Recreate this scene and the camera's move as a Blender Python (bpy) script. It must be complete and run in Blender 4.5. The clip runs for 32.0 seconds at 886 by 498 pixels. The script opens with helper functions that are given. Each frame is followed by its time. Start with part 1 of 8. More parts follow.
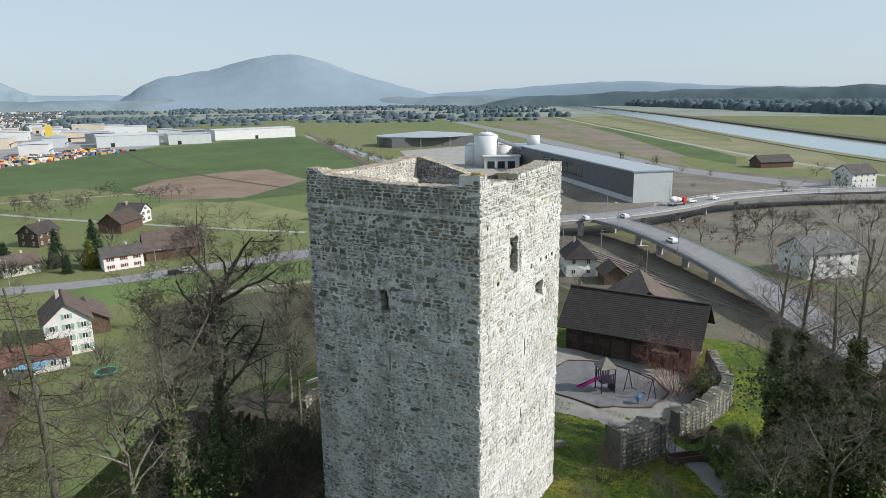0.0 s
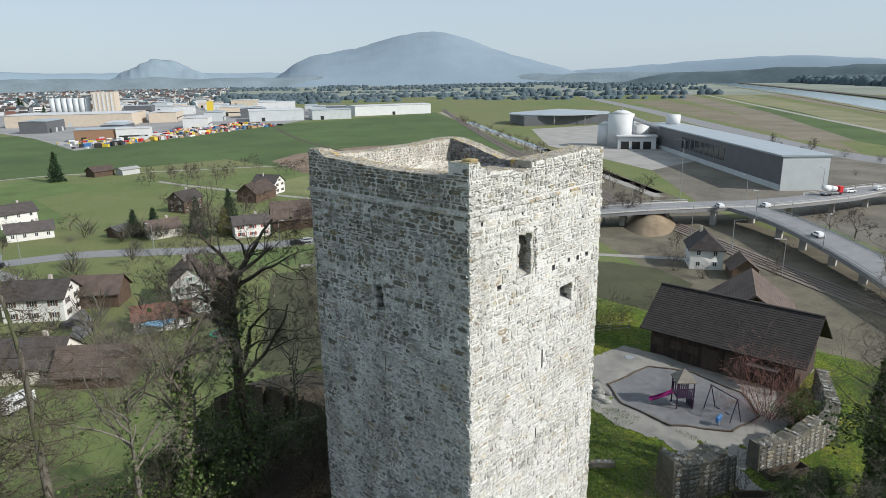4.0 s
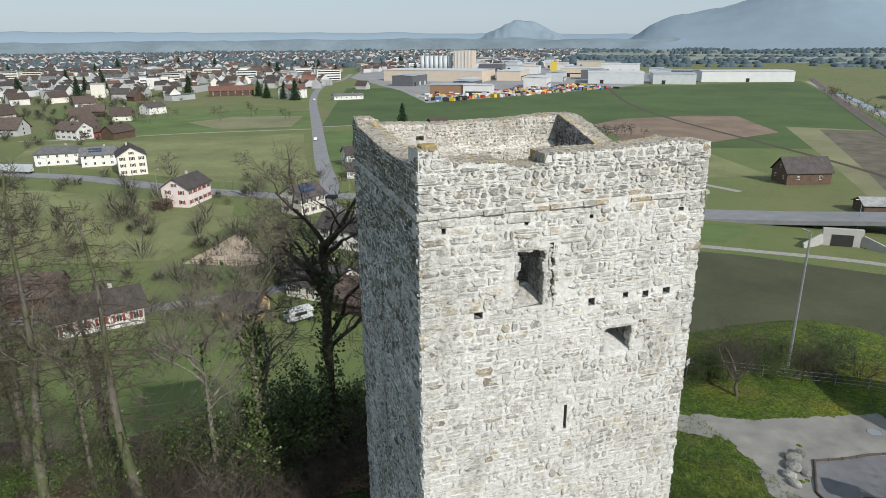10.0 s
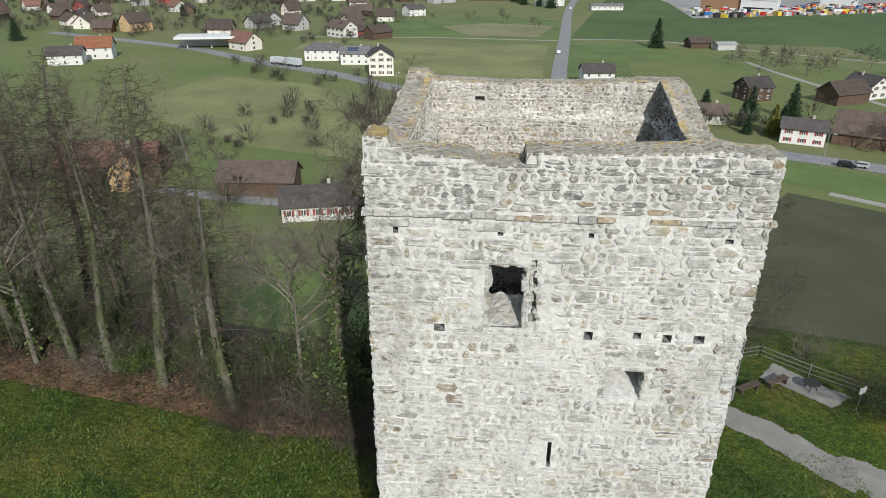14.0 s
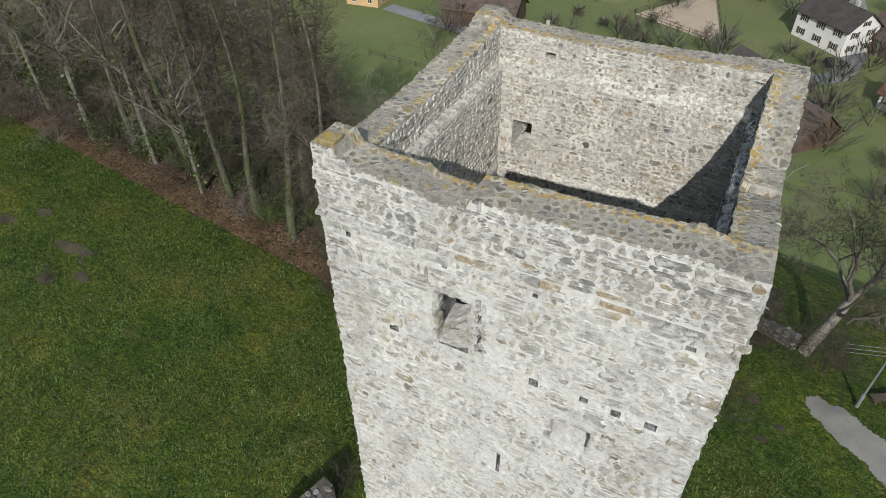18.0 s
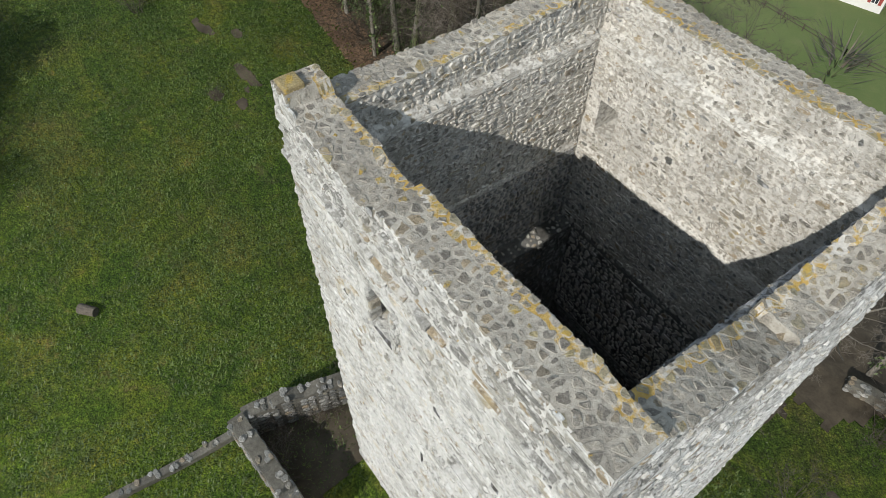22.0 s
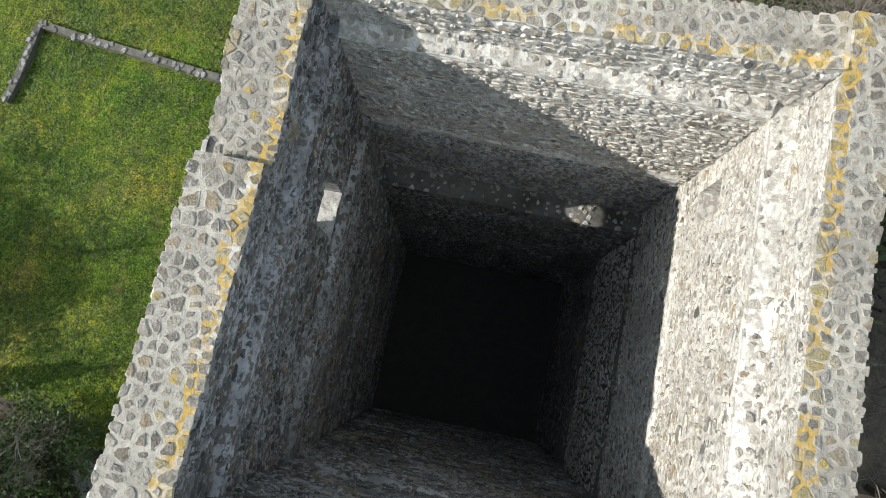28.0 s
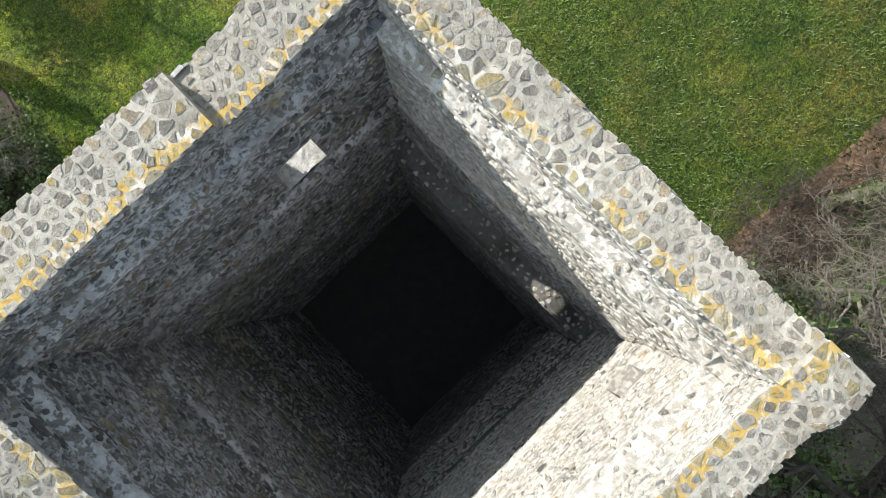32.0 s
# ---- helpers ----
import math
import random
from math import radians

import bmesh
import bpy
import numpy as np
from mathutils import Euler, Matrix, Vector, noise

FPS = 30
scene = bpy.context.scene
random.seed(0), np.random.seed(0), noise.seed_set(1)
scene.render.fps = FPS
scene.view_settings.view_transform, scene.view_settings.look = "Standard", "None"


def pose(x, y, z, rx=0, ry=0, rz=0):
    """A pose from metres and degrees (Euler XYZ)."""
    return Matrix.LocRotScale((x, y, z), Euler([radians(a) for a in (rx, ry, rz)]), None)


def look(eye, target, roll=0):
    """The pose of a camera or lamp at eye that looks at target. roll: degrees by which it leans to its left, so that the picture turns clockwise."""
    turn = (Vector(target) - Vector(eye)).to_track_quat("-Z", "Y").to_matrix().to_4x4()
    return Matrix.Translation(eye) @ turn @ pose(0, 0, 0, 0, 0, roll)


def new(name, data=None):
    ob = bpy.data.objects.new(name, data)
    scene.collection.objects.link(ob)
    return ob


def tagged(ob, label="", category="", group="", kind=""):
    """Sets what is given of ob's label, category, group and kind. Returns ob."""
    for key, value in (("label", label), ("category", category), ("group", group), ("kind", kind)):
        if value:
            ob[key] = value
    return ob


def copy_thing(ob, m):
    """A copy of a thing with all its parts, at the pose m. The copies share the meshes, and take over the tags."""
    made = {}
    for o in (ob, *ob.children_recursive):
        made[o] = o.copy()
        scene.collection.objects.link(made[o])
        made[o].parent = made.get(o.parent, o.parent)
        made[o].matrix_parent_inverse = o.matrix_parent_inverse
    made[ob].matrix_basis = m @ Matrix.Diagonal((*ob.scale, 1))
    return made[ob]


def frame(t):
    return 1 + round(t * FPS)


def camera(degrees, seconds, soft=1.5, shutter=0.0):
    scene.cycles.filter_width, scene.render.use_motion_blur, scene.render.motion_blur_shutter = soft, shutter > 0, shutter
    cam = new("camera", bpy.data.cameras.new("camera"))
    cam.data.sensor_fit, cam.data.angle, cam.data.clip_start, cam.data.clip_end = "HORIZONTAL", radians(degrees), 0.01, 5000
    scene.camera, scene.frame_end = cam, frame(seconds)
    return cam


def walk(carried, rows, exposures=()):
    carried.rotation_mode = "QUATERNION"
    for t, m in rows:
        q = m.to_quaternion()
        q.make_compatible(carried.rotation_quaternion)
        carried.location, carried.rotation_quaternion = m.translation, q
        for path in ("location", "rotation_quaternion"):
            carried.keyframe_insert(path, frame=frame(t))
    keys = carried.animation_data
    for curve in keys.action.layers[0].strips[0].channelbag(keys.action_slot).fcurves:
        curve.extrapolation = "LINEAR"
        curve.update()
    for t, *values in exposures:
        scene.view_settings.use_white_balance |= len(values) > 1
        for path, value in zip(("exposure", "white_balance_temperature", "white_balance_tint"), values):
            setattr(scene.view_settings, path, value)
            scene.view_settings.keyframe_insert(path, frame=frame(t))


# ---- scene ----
cam = camera(68.75, 32.0, 0.85)
PATH = [
    (0, pose(-24.799, -12.707, 25.338, 76.710, 0.735, -59.681)),
    (1, pose(-23.405, -13.718, 25.430, 76.185, 0.690, -56.590)),
    (2, pose(-21.759, -14.384, 25.396, 75.655, 0.750, -53.763)),
    (3, pose(-19.965, -14.962, 25.364, 75.046, 0.849, -50.653)),
    (5.5, pose(-15.595, -16.114, 24.841, 74.842, 0.709, -42.380)),
    (6, pose(-14.462, -16.373, 24.842, 74.543, 0.656, -40.087)),
    (7, pose(-12.021, -16.887, 24.863, 73.933, 0.524, -34.790)),
    (7.5, pose(-10.835, -17.080, 24.867, 73.652, 0.524, -31.987)),
    (8, pose(-9.657, -17.232, 24.869, 73.309, 0.449, -29.572)),
    (9, pose(-7.229, -17.494, 24.891, 72.779, 0.380, -23.717)),
    (10, pose(-4.960, -17.507, 24.917, 72.108, 0.384, -18.121)),
    (11, pose(-2.803, -17.210, 24.910, 71.429, 0.285, -12.649)),
    (12, pose(-0.722, -16.693, 25.204, 69.815, 0.370, -7.207)),
    (13, pose(1.328, -15.979, 25.626, 67.515, 0.144, -1.309)),
    (14, pose(3.043, -15.085, 26.199, 64.603, -0.275, 4.184)),
    (14.5, pose(3.802, -14.421, 26.593, 62.675, -0.701, 6.941)),
    (16.5, pose(6.814, -12.237, 28.870, 54.017, 0.401, 17.891)),
    (17, pose(7.621, -11.481, 29.164, 52.646, 0.783, 21.064)),
    (18, pose(8.608, -10.084, 29.716, 49.515, 0.410, 26.931)),
    (19, pose(9.509, -8.575, 29.950, 46.871, -0.025, 33.442)),
    (20, pose(10.301, -6.957, 30.073, 44.362, 0.057, 40.289)),
    (21, pose(10.763, -5.296, 30.129, 41.633, -0.207, 47.103)),
    (22, pose(11.068, -3.583, 30.204, 38.831, -0.292, 54.434)),
    (23, pose(11.151, -1.793, 30.219, 35.988, -0.229, 62.310)),
    (24, pose(10.960, -0.026, 30.246, 32.847, -0.140, 70.611)),
    (24.5, pose(10.760, 0.782, 30.242, 31.309, -0.144, 74.695)),
    (26.5, pose(8.650, 3.101, 30.659, 21.123, 0.132, 89.178)),
    (27, pose(7.799, 3.533, 30.667, 17.306, 0.145, 93.039)),
    (28, pose(6.218, 4.201, 30.670, 9.936, 0.227, 101.875)),
    (29, pose(5.000, 4.573, 30.637, 4.359, 0.191, 111.627)),
    (30, pose(4.201, 4.831, 30.629, 2.809, 0.209, 121.101)),
    (31, pose(3.544, 4.872, 30.641, 2.603, 0.169, 129.492)),
    (32, pose(3.109, 4.855, 30.644, 2.411, 0.253, 135.865)),
]
walk(cam, PATH, [(0, 0.35), (6, 0.25), (11, 0.15), (17, 0.05), (20, -0.05), (22, 0.12), (24, 0.45), (26, 0.58), (28, 0.68), (30, 0.88), (32, 0.97)])
from itertools import product


# ---- world and sun ----
SUN_DIR = Vector((0.249, -0.803, 0.541)).normalized()
world = bpy.data.worlds.new("sky")
scene.world = world
world.use_nodes = True
wn, wl = world.node_tree.nodes, world.node_tree.links
sky = wn.new("ShaderNodeTexSky")
sky.sky_type = 'NISHITA'
sky.sun_disc = False
sky.sun_elevation = math.asin(SUN_DIR.z)
sky.sun_rotation = math.atan2(SUN_DIR.x, SUN_DIR.y)
sky.altitude = 400
sky.air_density = 1.0
sky.dust_density = 1.2
sky.ozone_density = 1.0
wl.new(sky.outputs[0], wn["Background"].inputs[0])
wn["Background"].inputs[1].default_value = 0.10
# the bright thin haze of the day lies evenly over the whole sky
haze = wn.new("ShaderNodeBackground")
haze.inputs[0].default_value = (0.625, 0.755, 0.88, 1.0)
haze.inputs[1].default_value = 0.69
veil = wn.new("ShaderNodeMixShader")
veil.inputs[0].default_value = 0.8
wl.new(wn["Background"].outputs[0], veil.inputs[1])
wl.new(haze.outputs[0], veil.inputs[2])
wl.new(veil.outputs[0], wn["World Output"].inputs[0])
sun = new("sun", bpy.data.lights.new("sun", 'SUN'))
sun.data.energy = 3.75
sun.data.angle = radians(0.53)
sun.data.color = (1.0, 0.968, 0.92)
sun.matrix_world = look(SUN_DIR * 200, (0, 0, 0))

PLAIN = -24.0


# ---- materials ----
def material(name, rough=0.85, metal=0.0):
    m = bpy.data.materials.new(name)
    m.use_nodes = True
    b = m.node_tree.nodes["Principled BSDF"]
    b.inputs["Roughness"].default_value = rough
    b.inputs["Metallic"].default_value = metal
    b.inputs["Specular IOR Level"].default_value = 0.3
    return m


def node(m, kind, **values):
    n = m.node_tree.nodes.new(kind)
    for k, v in values.items():
        n.inputs[k.replace("_", " ")].default_value = v
    return n


def noise_fac(m, scale, detail=4.0, rough=0.55, coord=None, stretch=None):
    tc = coord or m.node_tree.nodes.new("ShaderNodeNewGeometry").outputs["Position"]
    if stretch:
        mp = node(m, "ShaderNodeMapping", Scale=stretch)
        m.node_tree.links.new(tc, mp.inputs["Vector"])
        tc = mp.outputs["Vector"]
    n = node(m, "ShaderNodeTexNoise", Scale=scale, Detail=detail, Roughness=rough)
    m.node_tree.links.new(tc, n.inputs["Vector"])
    return n.outputs["Fac"]


def ramp(m, fac, stops):
    r = m.node_tree.nodes.new("ShaderNodeValToRGB")
    e = r.color_ramp.elements
    while len(e) < len(stops):
        e.new(0.5)
    for el, (pos, col) in zip(e, stops):
        el.position, el.color = pos, (*col, 1.0) if len(col) == 3 else col
    m.node_tree.links.new(fac, r.inputs["Fac"])
    return r.outputs["Color"]


def mixed(m, fac, a, b, mode='MIX'):
    x = m.node_tree.nodes.new("ShaderNodeMix")
    x.data_type, x.blend_type = 'RGBA', mode
    for sock, v in ((x.inputs["Factor"], fac), (x.inputs["A"], a), (x.inputs["B"], b)):
        if hasattr(v, "node"):
            m.node_tree.links.new(v, sock)
        elif isinstance(v, (int, float)):
            sock.default_value = v
        else:
            sock.default_value = (*v, 1.0)
    return x.outputs["Result"]


def math_node(m, op, a, b=0.0, clamp=False):
    x = m.node_tree.nodes.new("ShaderNodeMath")
    x.operation, x.use_clamp = op, clamp
    for i, v in enumerate((a, b)):
        if hasattr(v, "node"):
            m.node_tree.links.new(v, x.inputs[i])
        else:
            x.inputs[i].default_value = v
    return x.outputs[0]


def finish(m, color, bump=None, strength=0.3, distance=0.02):
    b = m.node_tree.nodes["Principled BSDF"]
    if hasattr(color, "node"):
        m.node_tree.links.new(color, b.inputs["Base Color"])
    else:
        b.inputs["Base Color"].default_value = (*color, 1.0)
    if bump is not None:
        bp = node(m, "ShaderNodeBump", Strength=strength, Distance=distance)
        m.node_tree.links.new(bump, bp.inputs["Height"])
        m.node_tree.links.new(bp.outputs["Normal"], b.inputs["Normal"])
    return m


def plain_mat(name, color, rough=0.8, metal=0.0, var=0.18, scale=3.0, bump=0.15, per_object=0.0):
    """A painted or weathered surface: base colour with two scales of variation."""
    m = material(name, rough, metal)
    a = noise_fac(m, scale, 5)
    b = noise_fac(m, scale * 9, 3)
    dark = tuple(c * (1 - var) for c in color)
    light = tuple(min(1, c * (1 + var)) for c in color)
    c = ramp(m, a, [(0.3, dark), (0.7, light)])
    c = mixed(m, 0.25, c, ramp(m, b, [(0.3, dark), (0.7, light)]))
    if per_object:
        oi = m.node_tree.nodes.new("ShaderNodeObjectInfo")
        c = mixed(m, 1.0, c, ramp(m, oi.outputs["Random"], [(0.0, (1 - per_object,) * 3), (1.0, (1 + per_object,) * 3)]), 'MULTIPLY')
    return finish(m, c, b if bump else None, bump, 0.01)


# ---- mesh helpers ----
def mesh_from(name, verts, faces, mats, smooth=False, face_mats=None):
    me = bpy.data.meshes.new(name)
    me.from_pydata(verts, [], faces)
    for mt in (mats if isinstance(mats, (list, tuple)) else [mats]):
        me.materials.append(mt)
    if face_mats is not None:
        me.polygons.foreach_set("material_index", face_mats)
    if smooth:
        me.polygons.foreach_set("use_smooth", [True] * len(me.polygons))
    me.update()
    return me


def put(name, me, parent=None, at=None, label=""):
    ob = new(name, me)
    if parent is not None:
        ob.parent = parent
    if at is not None:
        ob.matrix_basis = at
    if label:
        tagged(ob, label)
    return ob


def part(name, bm, mat, parent, label="", smooth=False):
    me = bpy.data.meshes.new(name)
    bm.to_mesh(me)
    bm.free()
    me.materials.append(mat)
    if smooth:
        me.polygons.foreach_set("use_smooth", [True] * len(me.polygons))
    return put(name, me, parent, None, label)


def thing(name, label, category, at=None, group="", kind=""):
    ob = new(name)
    ob.empty_display_size = 0.3
    if at is not None:
        ob.matrix_basis = at
    return tagged(ob, label, category, group, kind)


def box_bm(bm, x0, y0, z0, x1, y1, z1, bev=0.0):
    r = bmesh.ops.create_cube(bm, size=1.0)
    for v in r["verts"]:
        v.co = Vector(((x0 + x1) / 2 + v.co.x * (x1 - x0), (y0 + y1) / 2 + v.co.y * (y1 - y0), (z0 + z1) / 2 + v.co.z * (z1 - z0)))
    if bev:
        es = list({e for v in r["verts"] for e in v.link_edges})
        bmesh.ops.bevel(bm, geom=es, offset=bev, segments=1, affect='EDGES')
    return bm


def box(x0, y0, z0, x1, y1, z1, bev=0.0):
    return box_bm(bmesh.new(), x0, y0, z0, x1, y1, z1, bev)


def tube_bm(bm, a, b, ra, rb, sides=8, caps=True):
    a, b = Vector(a), Vector(b)
    q = (b - a).to_track_quat('Z', 'Y')
    rings = []
    for p, r in ((a, ra), (b, rb)):
        rings.append([bm.verts.new(p + q @ Vector((r * math.cos(2 * math.pi * i / sides), r * math.sin(2 * math.pi * i / sides), 0))) for i in range(sides)])
    for i in range(sides):
        j = (i + 1) % sides
        bm.faces.new((rings[0][i], rings[0][j], rings[1][j], rings[1][i]))
    if caps:
        bm.faces.new(rings[0][::-1])
        bm.faces.new(rings[1])
    return bm


def smoothstep(t):
    t = min(1.0, max(0.0, t))
    return t * t * (3 - 2 * t)


# ---- the ground ----
def ground_z(x, y):
    """The castle hill on the valley floor."""
    dx = max(-82 - x, 0, x - 46)
    dy = max(-26 - y, 0, y - (25 if x > 8 else 17))
    dy *= 1 + 0.25 * smoothstep((x - 8) / 14)
    d = math.hypot(dx, dy)
    if d > 46:
        return PLAIN
    top = 0.6 + 1.5 * math.exp(-((x - 4) ** 2 + (y - 5) ** 2) / 150) - 0.065 * max(0, min(x, 46) - 12) - 0.06 * max(0, -y - 10)
    top += 0.25 * noise.noise((x * 0.13, y * 0.13, 3.1)) + 0.08 * noise.noise((x * 0.5, y * 0.5, 7.7))
    # the meadow west of the tower climbs gently
    west = 1.73 - 0.146 * (max(x, -52) + 17.6) + 0.115 * (max(-12, min(y, 9)) - 5.8) - 0.03 * max(0, -y - 12)
    top += (west - top) * smoothstep((-x - 4) / 11)
    top += 0.12 * noise.noise((x * 0.35, y * 0.35, 2.0)) + 0.05 * noise.noise((x * 1.1, y * 1.1, 6.0))
    k = 1 - smoothstep(d / 46)
    return PLAIN + (top - PLAIN) * k + 0.9 * noise.noise((x * 0.07, y * 0.07, 0.4)) * smoothstep(d / 10) * k


def mat_grass():
    m = material("grass_ground", 0.95)
    big = noise_fac(m, 0.055, 5, 0.6)
    mid = noise_fac(m, 0.6, 5, 0.65)
    fine = noise_fac(m, 9.0, 6, 0.7)
    wide = noise_fac(m, 0.006, 4, 0.6)
    c = ramp(m, big, [(0.34, (0.080, 0.122, 0.042)), (0.46, (0.124, 0.148, 0.062)), (0.56, (0.158, 0.165, 0.080)), (0.68, (0.215, 0.192, 0.112))])
    c2 = ramp(m, mid, [(0.35, (0.070, 0.120, 0.024)), (0.56, (0.115, 0.152, 0.038)), (0.72, (0.190, 0.170, 0.082))])
    c = mixed(m, 0.5, c, c2)
    c = mixed(m, 0.5, c, ramp(m, wide, [(0.35, (0.095, 0.140, 0.052)), (0.5, (0.146, 0.155, 0.074)), (0.62, (0.170, 0.148, 0.096))]))
    c = mixed(m, 1.0, c, ramp(m, fine, [(0.25, (0.55, 0.55, 0.5)), (0.75, (1.45, 1.45, 1.3))]), 'MULTIPLY')
    return finish(m, c, fine, 0.6, 0.06)


def mat_hill_grass():
    """Rough unmown grass of the castle hill: green tufts, dry straw patches and small white flowers."""
    m = material("hill_grass", 0.95)
    big, mid = noise_fac(m, 0.16, 5, 0.62), noise_fac(m, 1.5, 6, 0.7)
    fine, blade = noise_fac(m, 11.0, 6, 0.75), noise_fac(m, 45.0, 3, 0.7)
    c = ramp(m, big, [(0.36, (0.034, 0.078, 0.008)), (0.48, (0.058, 0.098, 0.012)), (0.56, (0.085, 0.108, 0.020)), (0.66, (0.150, 0.130, 0.050))])
    c = mixed(m, 0.6, c, ramp(m, mid, [(0.34, (0.024, 0.052, 0.006)), (0.5, (0.062, 0.104, 0.012)), (0.62, (0.098, 0.120, 0.024)), (0.70, (0.165, 0.140, 0.062))]))
    c = mixed(m, 1.0, c, ramp(m, fine, [(0.34, (0.2, 0.22, 0.2)), (0.5, (1.0, 1.0, 1.0)), (0.66, (2.3, 2.15, 1.75))]), 'MULTIPLY')
    c = mixed(m, 1.0, c, ramp(m, blade, [(0.3, (0.6, 0.6, 0.6)), (0.7, (1.4, 1.4, 1.3))]), 'MULTIPLY')
    clod = noise_fac(m, 0.9, 6, 0.75)
    c = mixed(m, ramp(m, clod, [(0.63, (0, 0, 0)), (0.72, (0.75, 0.75, 0.75))]), c, (0.105, 0.085, 0.05))
    tuft = noise_fac(m, 3.6, 5, 0.7)
    c = mixed(m, 1.0, c, ramp(m, tuft, [(0.34, (0.55, 0.58, 0.5)), (0.5, (1.12, 1.08, 1.0)), (0.66, (1.75, 1.6, 1.35))]), 'MULTIPLY')
    dry = noise_fac(m, 0.55, 6, 0.72)
    c = mixed(m, ramp(m, dry, [(0.58, (0, 0, 0)), (0.70, (0.6, 0.6, 0.6))]), c, (0.15, 0.125, 0.06))
    lush = noise_fac(m, 0.33, 5, 0.65)
    c = mixed(m, 1.0, c, ramp(m, lush, [(0.36, (0.72, 0.80, 0.75)), (0.5, (1.0, 1.0, 1.0)), (0.64, (1.3, 1.16, 0.95))]), 'MULTIPLY')
    north = m.node_tree.nodes.new("ShaderNodeSeparateXYZ")
    m.node_tree.links.new(m.node_tree.nodes.new("ShaderNodeNewGeometry").outputs["Position"], north.inputs[0])
    slope = math_node(m, 'SUBTRACT', math_node(m, 'MULTIPLY', north.outputs["Y"], 0.035), math_node(m, 'MULTIPLY', north.outputs["X"], 0.02))
    drift = math_node(m, 'ADD', slope, math_node(m, 'MULTIPLY', big, 0.6))
    c = mixed(m, 1.0, c, ramp(m, drift, [(0.0, (1.3, 1.28, 1.02)), (0.28, (0.96, 0.97, 0.9)), (0.65, (0.72, 0.74, 0.70))]), 'MULTIPLY')
    dots = noise_fac(m, 7.0, 2, 0.5)
    c = mixed(m, ramp(m, dots, [(0.735, (0, 0, 0)), (0.75, (0.7, 0.7, 0.7))]), c, (0.42, 0.42, 0.36))
    return finish(m, c, math_node(m, 'ADD', fine, math_node(m, 'MULTIPLY', math_node(m, 'ADD', mid, tuft), 2.0)), 1.0, 0.12)


def axis_steps(lo, hi, step, far):
    v = list(np.arange(lo, hi + 0.01, step))
    s, a, b = step, lo, hi
    while b < far:
        s *= 1.22
        a -= s
        b += s
        v.insert(0, a)
        v.append(b)
    return v


GRASS = mat_grass()
gx, gy = axis_steps(-64, 62, 0.8, 6500), axis_steps(-40, 46, 0.8, 6500)
verts = [(x, y, ground_z(x, y)) for y in gy for x in gx]
nx = len(gx)
faces = [(j * nx + i, j * nx + i + 1, (j + 1) * nx + i + 1, (j + 1) * nx + i) for j in range(len(gy) - 1) for i in range(nx - 1)]
HILL_GRASS = mat_hill_grass()
on_hill = [1 if all(verts[i][2] > PLAIN + 0.4 for i in f) else 0 for f in faces]
tagged(put("ground", mesh_from("ground", verts, faces, [GRASS, HILL_GRASS], True, on_hill)), "green spring meadow and wooded castle hill in a valley", "ground", kind="structure")


def flat_patch(name, pts, mat, lift, label, category):
    me = mesh_from(name, [(x, y, PLAIN + lift) for x, y in pts], [list(range(len(pts)))], mat)
    if me.polygons[0].normal.z < 0:
        me.flip_normals()
    return tagged(put(name, me), label, category, kind="structure")


def spline(pts, n=8):
    """Points along a smooth line through pts."""
    out = []
    P = [Vector(p) for p in pts]
    P = [2 * P[0] - P[1]] + P + [2 * P[-1] - P[-2]]
    for i in range(1, len(P) - 2):
        a, b, c, d = P[i - 1:i + 3]
        for k in range(n):
            t = k / n
            out.append(0.5 * (2 * b + (c - a) * t + (2 * a - 5 * b + 4 * c - d) * t * t + (3 * b - a - 3 * c + d) * t ** 3))
    out.append(P[-2])
    return out


def strip(name, pts, width, mat, label, category, lift=0.05, z=None, n=8, thick=0.0, kind="structure", cross=1, parent=None):
    """A road, path or bank laid along a line; z None: draped on the ground."""
    L = spline(pts, n)
    vs, fs = [], []
    m = cross + 1
    for i, p in enumerate(L):
        t = (L[min(i + 1, len(L) - 1)] - L[max(i - 1, 0)])
        s = Vector((t[1], -t[0])).normalized()
        for k in range(m):
            o = (k / cross - 0.5) * width
            x, y = p[0] + s[0] * o, p[1] + s[1] * o
            zz = p[2] if len(p) > 2 else (ground_z(x, y) if z is None else z)
            vs.append((x, y, zz + lift))
    for i in range(len(L) - 1):
        for k in range(cross):
            a = i * m + k
            fs.append((a, a + 1, a + m + 1, a + m))
    if thick:
        base = len(vs)
        vs += [(x, y, zz - thick) for x, y, zz in vs]
        for i in range(len(L) - 1):
            a = i * m
            fs.append((base + a + m, base + a + m + cross, base + a + cross, base + a))
            fs.append((a + m, base + a + m, base + a, a))
            fs.append((a + cross, base + a + cross, base + a + m + cross, a + m + cross))
    me = mesh_from(name, vs, fs, mat)
    ob = put(name, me, parent)
    return tagged(ob, label, category, kind=kind) if parent is None else ob



# ---- the tower ----
TW, TD, T_BASE, T_FLOOR = 10.0, 9.9, -0.8, 2.5


def profile(table, s):
    return float(np.interp(s, [a for a, _ in table], [b for _, b in table]))


